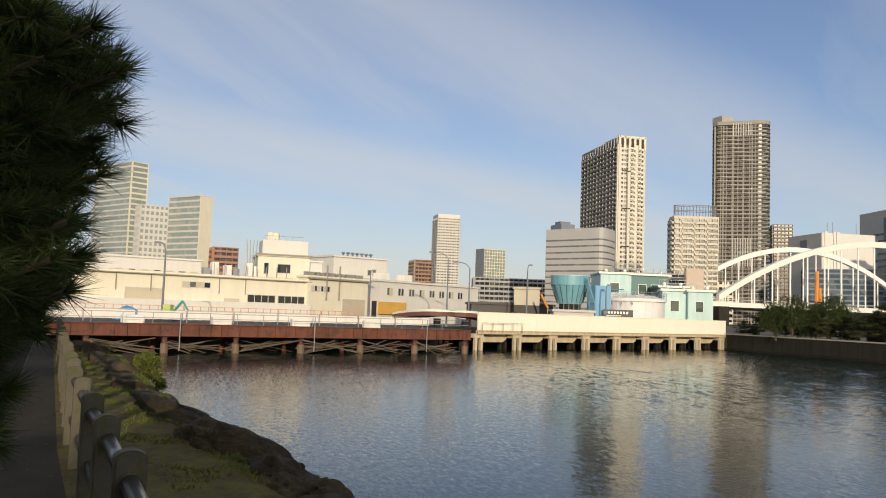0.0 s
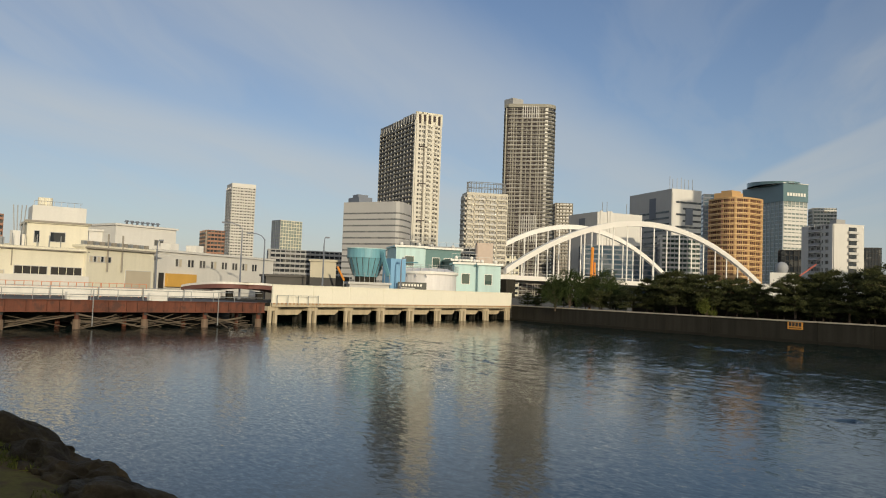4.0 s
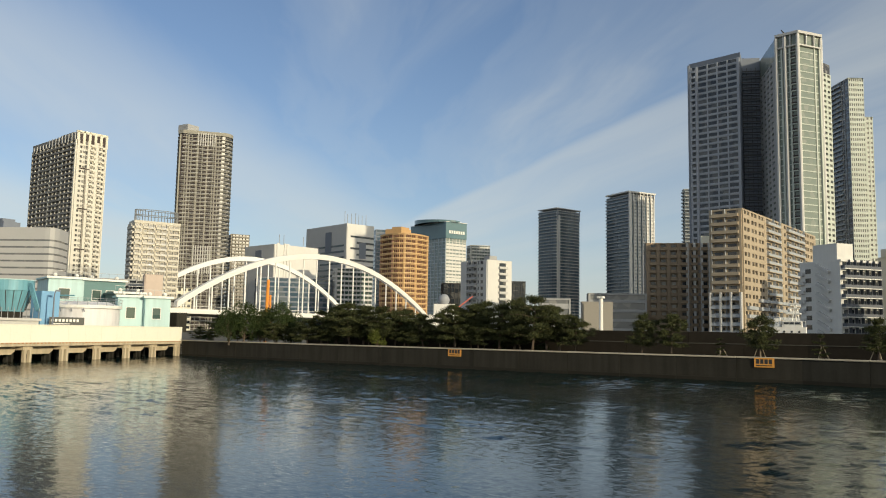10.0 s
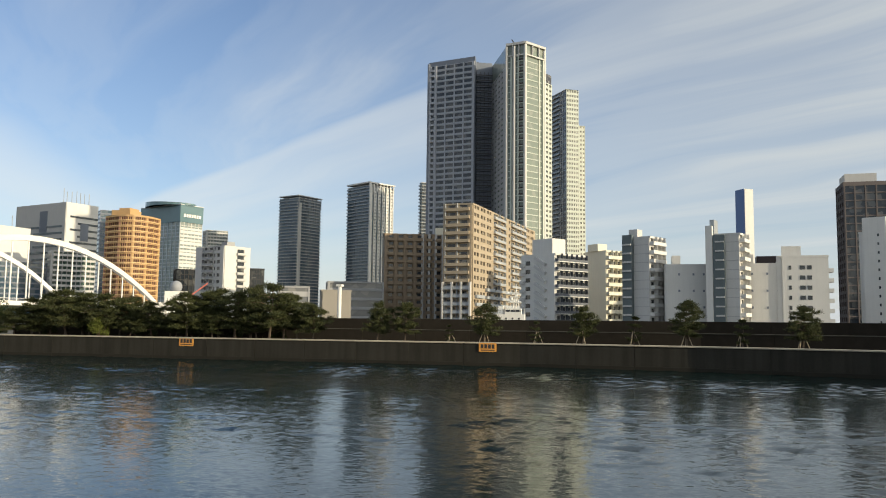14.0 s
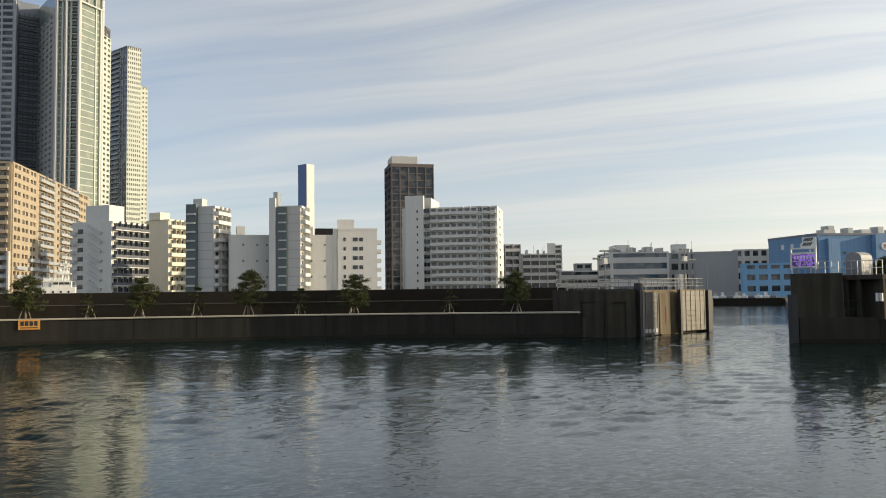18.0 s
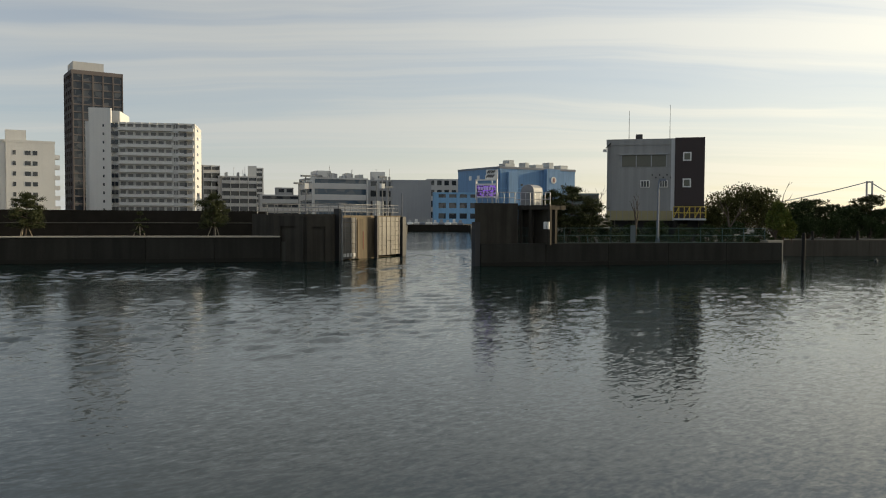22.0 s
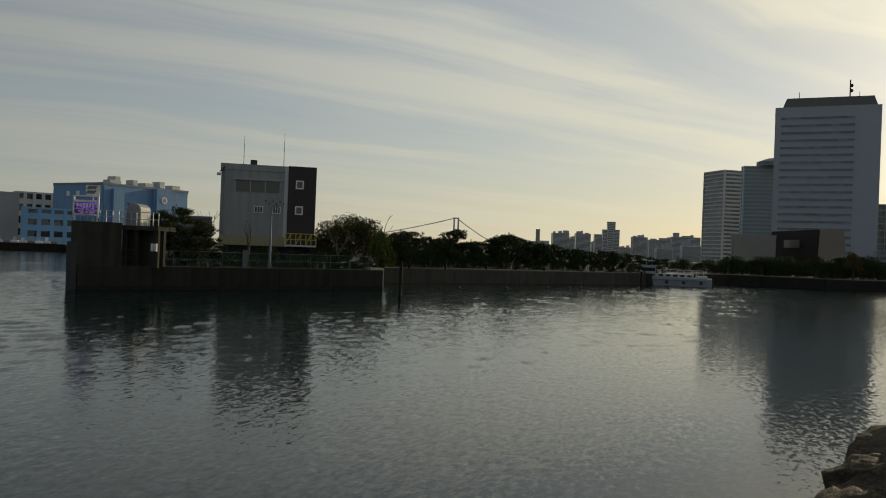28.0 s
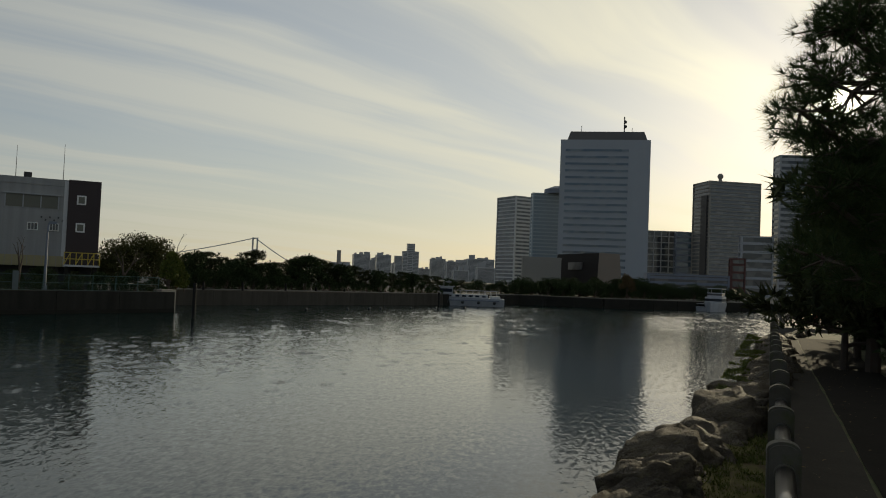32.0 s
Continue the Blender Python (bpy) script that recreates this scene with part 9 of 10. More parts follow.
def rock_material():
    """Dark weathered rock: lichen and damp patches, coarse relief, hairline cracks."""
    m = MATS["revetment_stone"] = bpy.data.materials.new("revetment_stone")
    m.use_nodes = True
    t = m.node_tree
    b = t.nodes["Principled BSDF"]
    pos = node(t, "ShaderNodeNewGeometry").outputs["Position"]
    rnd = node(t, "ShaderNodeObjectInfo").outputs["Random"]
    noise_at = lambda sc, rough=0.6: node(t, "ShaderNodeTexNoise", {"Vector": pos, "Scale": sc, "Detail": 7.0, "Roughness": rough}).outputs[0]
    big, mid, fine_n = noise_at(1.7), noise_at(7.0, 0.7), noise_at(38.0, 0.7)
    bed = node(t, "ShaderNodeTexNoise", {"Vector": node(t, "ShaderNodeMapping", {"Vector": pos, "Rotation": (0.5, 0.25, 0.6), "Scale": (1.2, 1.2, 9.0)}).outputs[0], "Scale": 1.0, "Detail": 5.0}).outputs[0]
    base = mix(t, ramp(t, big, [(0.35, grey(0)), (0.65, grey(1))]), (0.028, 0.022, 0.015, 1), (0.078, 0.061, 0.039, 1))
    base = mix(t, ramp(t, mid, [(0.52, grey(0)), (0.66, grey(0.75))]), base, (0.095, 0.082, 0.042, 1))
    base = mix(t, ramp(t, fine_n, [(0.62, grey(0)), (0.72, grey(0.6))]), base, (0.095, 0.08, 0.055, 1))
    f = math_node(t, "MULTIPLY", math_node(t, "MULTIPLY_ADD", fine_n, 0.9, 0.55), math_node(t, "MULTIPLY_ADD", rnd, 0.4, 0.8))
    t.links.new(node(t, "ShaderNodeVectorMath", {0: base, "Scale": f}, operation="SCALE").outputs[0], b.inputs["Base Color"])
    b.inputs["Specular IOR Level"].default_value = 0.15
    t.links.new(math_node(t, "MULTIPLY_ADD", mid, 0.4, 0.52, clamp=True), b.inputs["Roughness"])
    h = math_node(t, "ADD", math_node(t, "MULTIPLY", mid, 0.09), math_node(t, "ADD", math_node(t, "MULTIPLY", fine_n, 0.012), math_node(t, "MULTIPLY", bed, 0.09)))
    t.links.new(node(t, "ShaderNodeBump", {"Height": h, "Strength": 1.0, "Distance": 1.0}).outputs[0], b.inputs["Normal"])
    return m


STONE = rock_material()
POST = material("mossy_concrete_post", (0.10, 0.09, 0.068), 0.85, vary=0.25, scale=3.0, grain=0.2, bump=0.001, second=(0.08, 0.08, 0.035), second_at=0.56)
PIPE = material("brown_coated_pipe", (0.030, 0.024, 0.022), 0.28, vary=0.1, scale=2.0, spec=0.7)


def bank_point(s):
    """A point at s metres along the bank's edge, with the direction of the edge."""
    for (ax, ay), (bx, by) in zip(BANK, BANK[1:]):
        L = math.hypot(bx - ax, by - ay)
        if s <= L:
            return Vector((ax + (bx - ax) * s / L, ay + (by - ay) * s / L)), math.atan2(by - ay, bx - ax)
        s -= L
    return Vector(BANK[-1]), math.atan2(BANK[-1][1] - BANK[-2][1], BANK[-1][0] - BANK[-2][0])


BANK_LEN = sum(math.hypot(b[0] - a[0], b[1] - a[1]) for a, b in zip(BANK, BANK[1:]))


def stone_mesh(i, L, deep, high, sh, dip, fine, tilt=0.12):
    """A split boulder: flat faces from a few cutting planes, worn edges, bedding lines and cracks."""
    rng = random.Random(900 + i)
    cuts = []
    for base in ((1, 0, 0), (-1, 0, 0), (0, 1, 0), (0, -1, 0), (0, 0, 1), (0, 0, -1)):
        cuts.append((Vector([c + rng.uniform(-0.2, 0.2) for c in base]).normalized(), rng.uniform(0.82, 1.0)))
    for _ in range(9):
        cuts.append((Vector((rng.uniform(-1, 1), rng.uniform(-1, 1), rng.uniform(-0.4, 1))).normalized(), rng.uniform(0.84, 1.08)))
    bm = bmesh.new()
    bmesh.ops.create_icosphere(bm, subdivisions=fine, radius=1.0)
    off = Vector((i * 7.1, i * 3.3, 0))
    for v in bm.verts:
        d = v.co.normalized()
        # a soft minimum over the planes leaves the edges slightly worn
        c = d * sum((max(0.0, d.dot(n)) / k) ** 16 for n, k in cuts) ** (-1 / 16) * 1.18
        low = noise.fractal(c * 1.3 + off, 0.8, 2.0, 4)
        layer = abs(noise.noise(Vector((c.x * 0.9, c.y * 0.9, c.z * 4.2 + c.x)) + off)) * 0.22
        pit = noise.noise(c * 5 + off) * 0.045 + noise.noise(c * 11 + off) * 0.028 + noise.noise(c * 23 + off) * 0.014
        cut = max(0.0, 0.08 - abs(noise.noise(Vector((c.x * 1.6 + c.y * 0.5, c.y * 0.6, c.z * 1.2)) + off * 1.7))) * 1.7
        c *= 1 + 0.07 * low - layer + pit - cut
        c = Vector((c.x * L * 0.56, c.y * deep, c.z * high))
        c.x += c.y * sh
        c.z += -tilt * c.y + dip * c.x
        v.co = c
    return mesh_of("boulder", bm, STONE, smooth=True)


def revetment():
    t = thing("stone_revetment", "rough layered boulders capping the garden bank", "stone wall", kind="structure")
    rng = random.Random(21)
    low = [stone_mesh(200 + k, 1.0, 0.5, 0.42, 0.4, 0.1, 2) for k in range(4)]
    s = 0.0
    i = 0
    while s < BANK_LEN:
        right = bank_point(s)[0].x > 2
        L = rng.uniform(0.7, 1.2) if right else rng.uniform(0.7, 1.4)
        p, ang = bank_point(s + L / 2)
        deep = rng.uniform(0.44, 0.58) if right else rng.uniform(0.36, 0.46)
        me = stone_mesh(i, L, deep, rng.uniform(0.30, 0.42), rng.uniform(0.5, 1.0) if right else rng.uniform(0.3, 0.6), rng.uniform(0.1, 0.3) if right else rng.uniform(0.06, 0.18), 5 if p.length < 8 else 4 if p.length < 18 else 3, 0.42 if right else 0.26)
        out = Vector((-math.sin(ang), math.cos(ang)))
        p = p - out * (deep * 0.9)
        share("boulder", me, t, Matrix.Translation((p.x, p.y, 2.08 + rng.uniform(-0.07, 0.08))) @ Matrix.Rotation(ang, 4, "Z"))
        for r in range(3):
            share("boulder", low[(i + r) % 4], t, Matrix.Translation((p.x + out.x * (0.08 + 0.14 * r), p.y + out.y * (0.08 + 0.14 * r), 1.38 - 0.66 * r)) @ Matrix.Rotation(ang + 0.5 * r + 0.3, 4, "Z") @ Matrix.Scale(L, 4, (1, 0, 0)))
        s += L * 0.7
        i += 1


revetment()
FENCE = [(-33, -3.05), (-20.5, -1.75), (-9.8, -0.62), (-5.2, -0.02), (-3.6, 0.14), (-2.2, 0.36), (-1.1, 0.48), (-0.1, 0.4), (0.7, 0.05), (1.5, -0.24), (2.3, -0.42), (3.6, -0.66), (5.2, -0.96), (7.0, -1.3), (10.3, -1.92), (20, -3.7), (32, -6.0)]


def fence_point(s):
    for (ax, ay), (bx, by) in zip(FENCE, FENCE[1:]):
        L = math.hypot(bx - ax, by - ay)
        if s <= L:
            return Vector((ax + (bx - ax) * s / L, ay + (by - ay) * s / L)), math.atan2(by - ay, bx - ax)
        s -= L
    return None


def guard_fence():
    t = thing("bank_fence", "low garden fence of round-topped concrete posts and pipe rails", "fence")
    bm = bmesh.new()
    # post profile: flat slab across the fence with a domed top
    w, d, h = 0.165, 0.12, 0.92
    prof = [(-w / 2, 0), (w / 2, 0), (w / 2, h - 0.09)] + [(w / 2 * math.cos(k * math.pi / 14), h - 0.09 + 0.05 * math.sin(k * math.pi / 14)) for k in range(1, 14)] + [(-w / 2, h - 0.09)]
    fr = [bm.verts.new((-d / 2, x, z)) for x, z in prof]
    bk = [bm.verts.new((d / 2, x, z)) for x, z in prof]
    bm.faces.new(fr[::-1])
    bm.faces.new(bk)
    for i in range(len(prof)):
        j = (i + 1) % len(prof)
        bm.faces.new((fr[i], fr[j], bk[j], bk[i]))
    bmesh.ops.recalc_face_normals(bm, faces=bm.faces)
    rim = [e for e in bm.edges if abs(e.verts[0].co.x - e.verts[1].co.x) < 1e-6]
    bmesh.ops.bevel(bm, geom=rim, offset=0.014, segments=2, affect="EDGES")
    me = mesh_of("post", bm, POST)
    s, prev = 1.08, None
    rng = random.Random(4)
    while True:
        q = fence_point(s)
        if q is None:
            break
        p, ang = q
        share("post", me, t, Matrix.Translation((p.x, p.y, 2.36)) @ Matrix.Rotation(ang + rng.uniform(-0.04, 0.04), 4, "Z") @ Matrix.Rotation(rng.uniform(-0.02, 0.02), 4, "X"))
        if prev is not None:
            for z in (0.30, 0.72):
                bm = bmesh.new()
                a, b = Vector((prev.x, prev.y, 2.36 + z)), Vector((p.x, p.y, 2.36 + z))
                bar(bm, a, b, 0.048, 12)
                ob = part("pipe_rail", bm, PIPE, t)
                for f in ob.data.polygons:
                    f.use_smooth = len(f.vertices) == 4
                for e, g in ((a, b), (b, a)):
                    w_ = (g - e).normalized()
                    bm = bmesh.new()
                    bar(bm, e + w_ * 0.066, e + w_ * 0.085, 0.058, 12)
                    part("pipe_collar", bm, POST, ob)
        prev = p
        s += 1.37


guard_fence()


def strip(name, offset0, offset1, z, mat, label, category, wob=0.0):
    """A band of ground along the fence line, between two offsets behind it."""
    bm = bmesh.new()
    rows = []
    n = 70
    total = sum(math.hypot(b[0] - a[0], b[1] - a[1]) for a, b in zip(FENCE, FENCE[1:]))
    for i in range(n + 1):
        p, ang = fence_point(min(total - 0.01, total * i / n))
        out = Vector((math.sin(ang), -math.cos(ang)))
        j0, j1 = wob * noise.noise(Vector((i * 0.7, 1, 0))), wob * noise.noise(Vector((i * 0.7, 9, 0)))
        rows.append((bm.verts.new((*(p + out * (offset0 + j0)), z)), bm.verts.new((*(p + out * (offset1 + j1)), z))))
    for (a, b), (c, d) in zip(rows, rows[1:]):
        bm.faces.new((a, b, d, c))
    bmesh.ops.recalc_face_normals(bm, faces=bm.faces)
    for f in bm.faces:
        if f.normal.z < 0:
            f.normal_flip()
    tagged(new(name, mesh_of(name, bm, mat)), label, category, kind="structure")


# Near-black gravel: tree shade over the path is put into its colour.
PATH_SHADED = material("shaded_gravel_path", (0.024, 0.021, 0.017), 0.95, spec=0.05, vary=0.25, scale=1.5, grain=0.3, bump=0.0008)
strip("gravel_strip", 0.12, 0.75, 2.366, material("dark_gravel", (0.05, 0.044, 0.035), 0.95, spec=0.1, vary=0.2, scale=3, grain=0.35, bump=0.001), "narrow gravel strip behind the fence", "gravel", 0.05)
strip("garden_path", 0.78, 2.1, 2.372, PATH_SHADED, "worn gravel garden path along the bank", "path", 0.04)
MOSS = material("moss_and_soil", (0.11, 0.10, 0.038), 0.95, vary=0.35, scale=1.6, grain=0.35, bump=0.002, spec=0.05, second=(0.09, 0.068, 0.04), second_at=0.52)


def bank_strip():
    """Soil between the fence and the boulders, gently uneven."""
    bm = bmesh.new()
    rows, n, m = [], 220, 8
    total = sum(math.hypot(b[0] - a[0], b[1] - a[1]) for a, b in zip(FENCE, FENCE[1:]))
    line = [bank_point(BANK_LEN * i / 300)[0] for i in range(301)]
    for i in range(n + 1):
        p, ang = fence_point(min(total - 0.01, total * i / n))
        q = min(line, key=lambda w: (w - p).length)
        e = p + (q - p) * max(0.1, 1 - 0.62 / max(0.7, (q - p).length))
        s0 = p - (q - p).normalized() * 0.14
        row = []
        for k in range(m + 1):
            w = s0.lerp(e, k / m)
            row.append(bm.verts.new((w.x, w.y, 2.366 + (0.035 * noise.noise(Vector((w.x * 2.2, w.y * 2.2, 0))) + 0.03 + 0.02 * noise.noise(Vector((w.x * 7, w.y * 7, 4)))) * (0 < k < m))))
        rows.append(row)
    for r0, r1 in zip(rows, rows[1:]):
        for k in range(m):
            bm.faces.new((r0[k], r0[k + 1], r1[k + 1], r1[k]))
    bmesh.ops.recalc_face_normals(bm, faces=bm.faces)
    tagged(new("moss_strip", mesh_of("moss_strip", bm, MOSS, smooth=True)), "mossy soil strip between boulders and fence", "ground", kind="structure")


bank_strip()


def grass():
    rng = np.random.default_rng(8)
    pts = []
    total = sum(math.hypot(b[0] - a[0], b[1] - a[1]) for a, b in zip(FENCE, FENCE[1:]))
    for i in range(30000):
        s = rng.uniform(0.1, total - 0.1)
        p, ang = fence_point(s)
        k = -rng.uniform(0.05, 1.6 if p.x < 0 else 0.9)
        if noise.noise(Vector((p.x * 0.9, k * 1.5, 3))) < -0.02:
            continue
        pts.append((p.x + math.sin(ang) * k, p.y - math.cos(ang) * k, 2.385))
    pts = np.array(pts)
    tris = blades(pts, np.tile((0, 0, 1.0), (len(pts), 1)), 0.7, 0.06, 0.010, 5, rng)
    tagged(new("grass_tufts", tri_mesh("grass_tufts", tris, WILLOW)), "short yellow-green grass tufts on the mossy bank", "grass", kind="stuff")
    leaves = rng.uniform(0, total, 1400)
    out = []
    for s in leaves:
        p, ang = fence_point(min(total - 0.1, max(0.1, s)))
        k = rng.uniform(-1.3, 2.4)
        c = np.array((p.x + math.sin(ang) * k, p.y - math.cos(ang) * k, 2.38))
        a = rng.uniform(0, 6.28)
        e = np.array((math.cos(a), math.sin(a), rng.uniform(-0.1, 0.3))) * 0.03
        f = np.array((-math.sin(a), math.cos(a), rng.uniform(0, 0.4))) * 0.018
        out.append((c - e, c + f, c + e))
    tagged(new("fallen_leaves", tri_mesh("fallen_leaves", out, DRY)), "scattered small dry leaves on the bank", "leaves", kind="stuff")


grass()
plant("bank_shrub", "bushy green shrub growing from the stone bank", "shrub", round_meshes(340, 2.0, 1.0, WILLOW, 2200, 0.06, 0.05), -23.0, 0.15, 1.5, 1.2, 0.9, 0.3, 2.0)


def near_pine(name, label, x, y, h, limbs, seed, needle, tufts_along=9, per=85, thick=0.0036):
    """A black pine seen close: trunk, limbs that fork, and needle tufts set along the twigs."""
    rng = np.random.default_rng(seed)
    t = thing(name, label, "tree", Matrix.Translation((x, y, 2.36)))
    bm = bmesh.new()
    prev = Vector((0, 0, -0.2))
    for i in range(7):
        s = (i + 1) / 7
        at = Vector((0.25 * math.sin(3 * s), 0.2 * math.sin(2 * s + 1) - 0.17, h * s))
        bar(bm, prev, at, 0.17 * (1 - 0.75 * (s - 1 / 7)), 10, 0.17 * (1 - 0.75 * s))
        prev = at
    part("trunk", bm, BARK, t)
    bm = bmesh.new()
    cen, aim = [], []
    for (tx, ty, tz, n_side) in limbs:
        tip = Vector((tx - x, ty - y, tz - 2.36))
        root = Vector((0, 0, max(0.6, tip.z - 0.35 * math.hypot(tip.x, tip.y))))
        mid = root.lerp(tip, 0.55) + Vector((0, 0, -0.05))
        bar(bm, root, mid, 0.05, 7, 0.03)
        bar(bm, mid, tip, 0.03, 6, 0.01)
        way = (tip - mid).normalized()
        ends = [(mid.lerp(tip, 0.35), tip, way)]
        for k in range(n_side):
            st = mid.lerp(tip, rng.uniform(-0.25, 0.85))
            d = (way + Vector(rng.normal(0, 0.75, 3).tolist()) + Vector((0, 0, 0.25))).normalized()
            e = st + d * rng.uniform(0.12, 0.3)
            bar(bm, st, e, 0.012, 5, 0.005)
            ends.append((st, e, d))
        for a, b, d in ends:
            for k in range(tufts_along):
                s = 0.25 + 0.75 * k / (tufts_along - 1)
                cen.append(a.lerp(b, s))
                aim.append(d * 1.0)
    part("branchwork", bm, BARK, t)
    cen, aim = np.array([tuple(c) for c in cen]), np.array([tuple(a) for a in aim])
    tris = blades(cen, aim, 0.62, needle, thick, per, rng)
    ob = new("needles", tri_mesh("needles", tris, PINE_NEAR))
    ob.parent = t


def polar(az, el, d):
    p = P(az, d)
    return p.x, p.y, height(el, d)


shade = random.Random(77)
# crown outlines fitted to the camera's view: bearing of the outermost tips at each height band
LEFT_EDGE = ((-6.5, -3.5, -97.6), (-3.5, -1.5, -96.6), (-1.5, 0.0, -94.9), (0.0, 2.0, -93.3), (2.0, 5.2, -92.8), (5.2, 7.4, -93.6), (7.4, 9.2, -92.0), (9.2, 11.4, -92.6), (11.4, 14.6, -91.2), (14.6, 16.4, -92.8), (16.4, 18.2, -96.6), (18.2, 24, -97.0))
LEFT_LIMBS = []
for e0, e1, a0 in LEFT_EDGE:
    n = int((e1 - e0) * 9)
    for k in range(n):
        LEFT_LIMBS.append((*polar(a0 - (9 if e0 >= -1.5 else 3) * (k / n) ** 1.3, shade.uniform(e0, e1), shade.uniform(2.9, 3.6)), 4))
near_pine("pine_tree_near", "black pine with long dark needles overhanging the path", -3.6, -1.65, 5.2, LEFT_LIMBS, 31, 0.135, 7, 42, 0.005)


def padded_pine(name, label, x, y, h, pads, seed, hole):
    """A tall black pine whose boughs end in soft cushions of needle tufts."""
    rng = np.random.default_rng(seed)
    t = thing(name, label, "tree", Matrix.Translation((x, y, 2.36)))
    bm = bmesh.new()
    prev = Vector((0, 0, -0.2))
    for i in range(8):
        s = (i + 1) / 8
        at = Vector((0.3 * math.sin(3 * s), 0.2 * math.sin(2 * s + 1) - 0.17, h * s))
        bar(bm, prev, at, 0.19 * (1 - 0.75 * (s - 1 / 8)), 10, 0.19 * (1 - 0.75 * s))
        prev = at
    part("trunk", bm, BARK, t)
    bm = bmesh.new()
    cen, aim = [], []
    for k, (tx, ty, tz, r) in enumerate(pads):
        mid = Vector((tx - x, ty - y, tz - 2.36))
        if k % 4 == 0:
            root = Vector((0, 0, max(0.8, mid.z - 0.45 * math.hypot(mid.x, mid.y))))
            knee = root.lerp(mid, 0.6) + Vector((0, 0, -0.18))
            bar(bm, root, knee, 0.055, 7, 0.035)
            bar(bm, knee, mid, 0.035, 6, 0.012)
        for _ in range(int(150 * r)):
            d = rng.normal(0, 1, 3)
            d /= np.linalg.norm(d)
            q = d * r * rng.random() ** 0.4 * (1.0, 1.0, 0.62)
            cen.append((mid.x + q[0], mid.y + q[1], mid.z + q[2]))
            a = d * 0.8 + (0, 0, 0.75) + rng.normal(0, 0.25, 3)
            aim.append(tuple(a / np.linalg.norm(a)))
            if rng.random() < 0.25:
                bar(bm, mid, mid + Vector(q.tolist()), 0.01, 4, 0.004)
    part("branchwork", bm, BARK, t)
    cen, aim = np.array(cen), np.array(aim)
    # Tufts between camera and sun are dropped, fitted to the camera's view.
    w = cen + (x, y, 2.36 - EYE)
    az, el = np.degrees(np.arctan2(w[:, 0], w[:, 1])), np.degrees(np.arctan2(w[:, 2], np.hypot(w[:, 0], w[:, 1])))
    keep = np.hypot(az - hole[0], (el - hole[1]) * 1.2) > hole[2]
    ob = new("needles", tri_mesh("needles", blades(cen[keep], aim[keep], 0.75, 0.11, 0.0045, 26, rng), PINE_NEAR))
    ob.parent = t


# outline on the water side, fitted to the camera's view: bearing of its edge in each height band
RIGHT_EDGE = ((-0.5, 2.5, 100.2), (2.5, 4.5, 98.8), (4.5, 6.5, 99.0), (6.5, 8.4, 100.8), (8.4, 10, 100.2), (10, 14.5, 98.7), (14.5, 17, 99.3), (17, 21, 99.9), (21, 28, 99.4))
PADS = []
for e0, e1, a0 in RIGHT_EDGE:
    for _ in range(int((e1 - e0) * 5)):
        r = shade.uniform(0.15, 0.26)
        PADS.append((*polar(a0 + math.degrees(r / 5.2) + 10 * shade.random() ** 1.2, shade.uniform(e0, e1), shade.uniform(4.7, 5.9)), r))
# Pads out of view, added so that the crown shades the left pine.
for _ in range(70):
    PADS.append((*polar(shade.uniform(108, 124), shade.uniform(19, 40), shade.uniform(4.4, 5.8)), shade.uniform(0.2, 0.34)))
padded_pine("pine_tree_near", "tall black pine against the low sun", 5.6, -3.4, 7.5, PADS, 37, (104.1, 12.1, 1.2))
# more garden pines behind the viewer close the place
for i, (x, y) in enumerate(((16, -13), (24, -16), (-8, -9), (-18, -12), (3, -14), (34, -16), (-30, -16), (12, -20), (-4, -24), (26, -24))):
    plant("garden_pine", "tall garden pine on the lawn behind the path", "tree", PINES[i % 5], x, y, 2.36, 6.0 + i % 3, 1.2, i * 1.3, group="garden pines on the lawn")


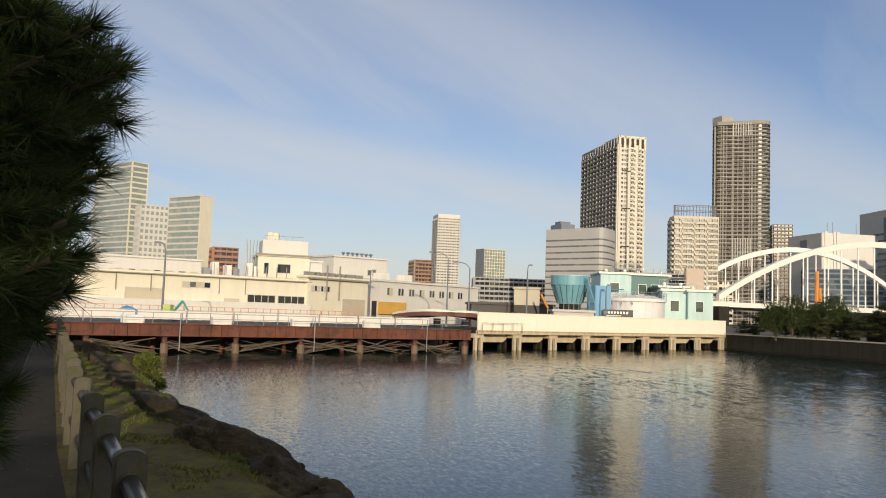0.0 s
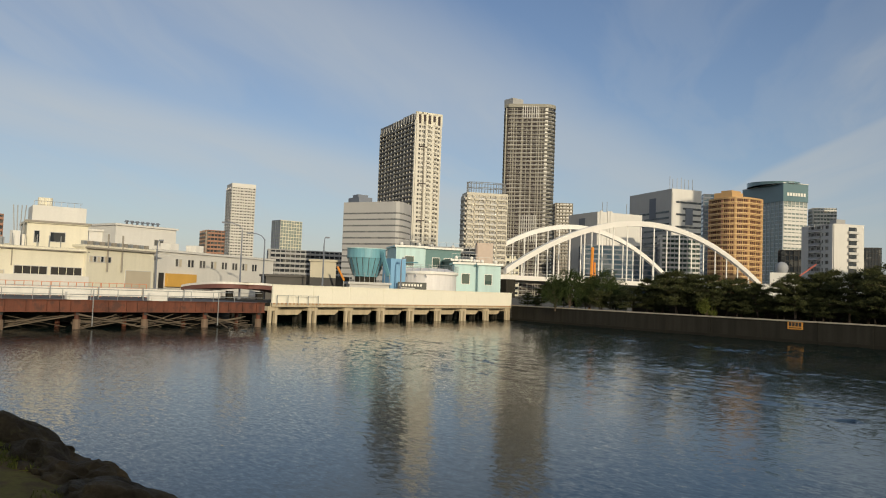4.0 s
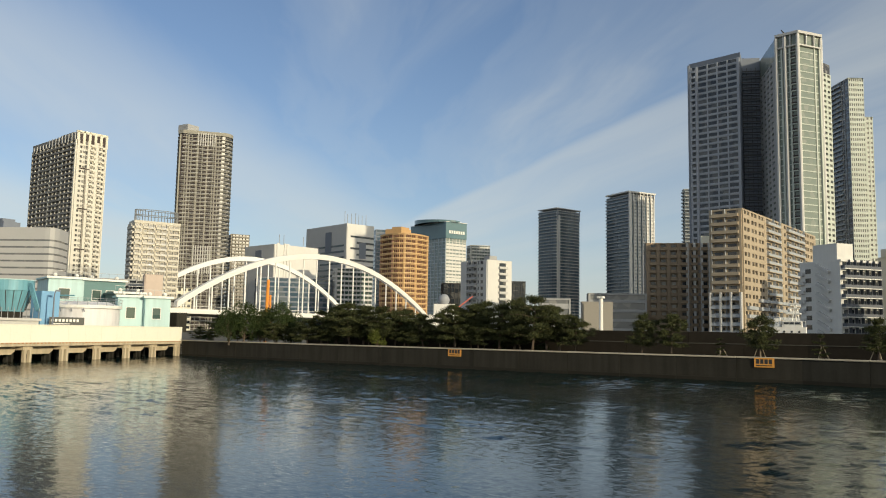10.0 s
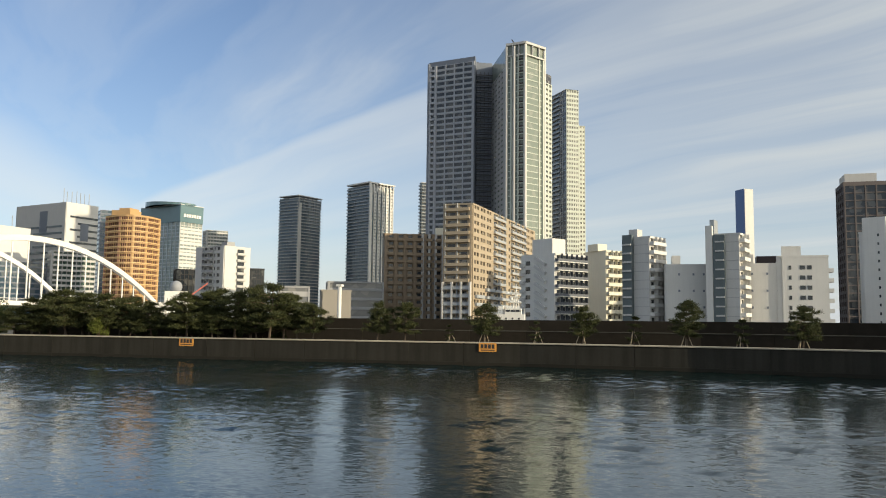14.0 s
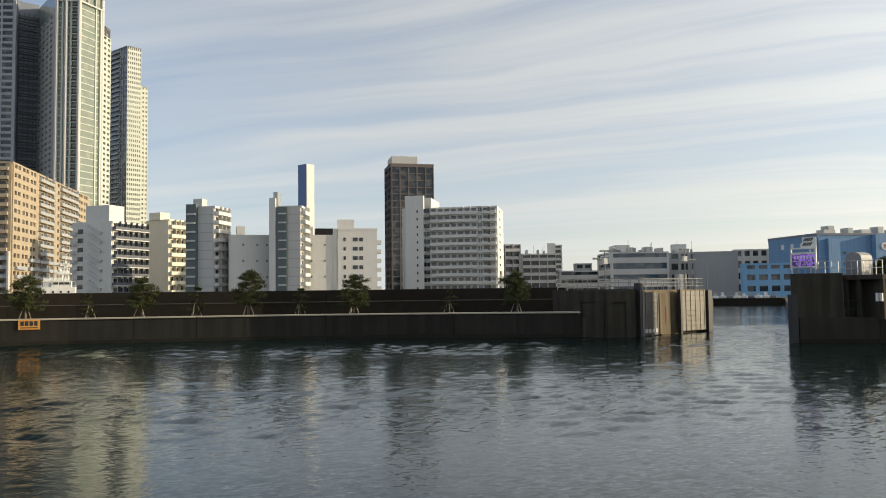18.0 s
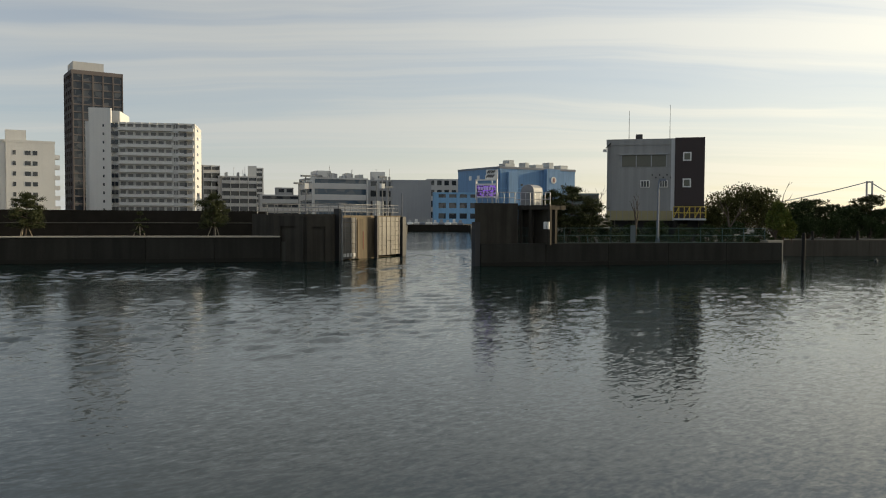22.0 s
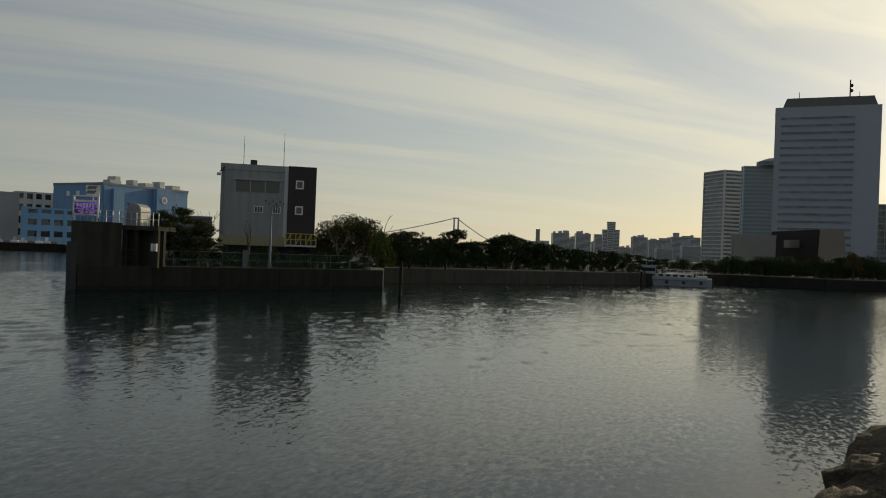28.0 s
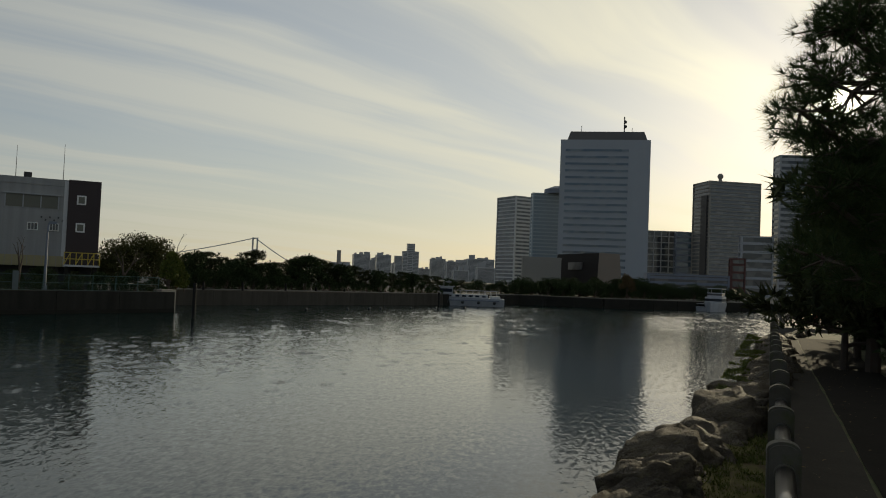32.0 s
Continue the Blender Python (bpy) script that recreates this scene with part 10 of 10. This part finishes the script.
def hedge():
    """Clipped shrubs and low pines garden-side of the path, unseen ones added for shade."""
    rng = random.Random(12)
    dense = [round_meshes(350 + i, 2.0, 1.25, LEAF, 2200, 0.055, 0.02) for i in range(3)]
    # Shrubs at bearings past 123 are unseen, added to shade the path.
    for az, d, h in ((118, 9, 1.6), (114, 12, 2.0), (112, 17, 2.4), (110, 22, 2.8), (109, 28, 3.4), (107.4, 36, 3.6), (107.5, 43, 4.2), (107, 50, 4.2), (108, 58, 5), (120, 13, 2.6), (113, 26, 4),
                     (136, 7.6, 2.7), (141, 7.2, 2.8), (131, 8.6, 2.9), (127, 10, 3.0), (146, 7.6, 2.7), (124, 11.5, 3.0), (-106, 7, 1.0), (-103, 16, 1.8), (-101, 24, 2.2), (-99.2, 31, 2.4), (-98.6, 38, 3.0)):
        p = P(az, d)
        plant("garden_shrub", "dense dark evergreen shrub beside the garden path", "shrub", dense[rng.randrange(3)], p.x, p.y, 2.3, h, rng.uniform(0.9, 1.15), rng.uniform(0, 6), 2.0, "shrubs beside the path")
    # Two pines added to shade the bank stones, hidden behind the near pine.
    for az, d, h in ((104.6, 20, 4.4), (105.4, 24, 5.2)):
        p = P(az, d)
        plant("garden_pine", "low garden pine added to shade the bank", "tree", PINES[rng.randrange(5)], p.x, p.y, 2.3, h, 0.7, rng.uniform(0, 6), group="garden pines on the lawn")
    # Taller pines, mostly out of view, added to shade path and bank.
    for az, d, h in ((106.2, 20, 5.2), (108.8, 22, 5.6), (111.5, 19, 5.0), (105.6, 28, 6.2), (114, 21, 5.6), (134, 15, 7), (116, 24, 7.5), (113, 32, 8), (111, 40, 8), (128, 20, 7), (110, 52, 8), (118, 30, 9)):
        p = P(az, d)
        plant("garden_pine", "tall garden pine on the lawn behind the path", "tree", PINES[rng.randrange(5)], p.x, p.y, 2.3, h, 1.15, rng.uniform(0, 6), group="garden pines on the lawn")


hedge()


def landing():
    """The lit landing stage past the fence's end, with its low rails."""
    p = P(104.4, 46)
    t = thing("landing_deck", "pale paved landing with dark low rails by the water", "landing", Matrix.Translation((p.x, p.y, 2.37)) @ Matrix.Rotation(math.radians(-13.2), 4, "Z"))
    box("deck", t, DECK_PALE, -6, 9, -3.2, 2.6, -0.3, 0.06)
    for y in (2.5, -0.4):
        for k in range(7):
            box("post", t, PIPE, -5.9 + k * 2.4, -5.78 + k * 2.4, y - 0.06, y + 0.06, 0.06, 0.95)
        for z in (0.45, 0.85):
            box("rail", t, PIPE, -5.9, 8.6, y - 0.035, y + 0.035, z, z + 0.07)
    b = thing("bench", "low red-brown bench on the landing", "bench", Matrix.Translation((p.x + 3, p.y + 0.4, 2.43)) @ Matrix.Rotation(math.radians(-13.2), 4, "Z"))
    box("seat", b, RED_PAINT, -0.9, 0.9, -0.22, 0.22, 0.40, 0.46)
    for k in (-0.7, 0.7):
        box("leg", b, RED_PAINT, k - 0.05, k + 0.05, -0.18, 0.18, 0.0, 0.40)


DECK_PALE = material("pale_paving", (0.17, 0.15, 0.12), 0.9, vary=0.15, scale=1.0, grain=0.15)
RED_PAINT = material("faded_red_paint", (0.22, 0.05, 0.035), 0.6, vary=0.15, scale=3.0)
landing()
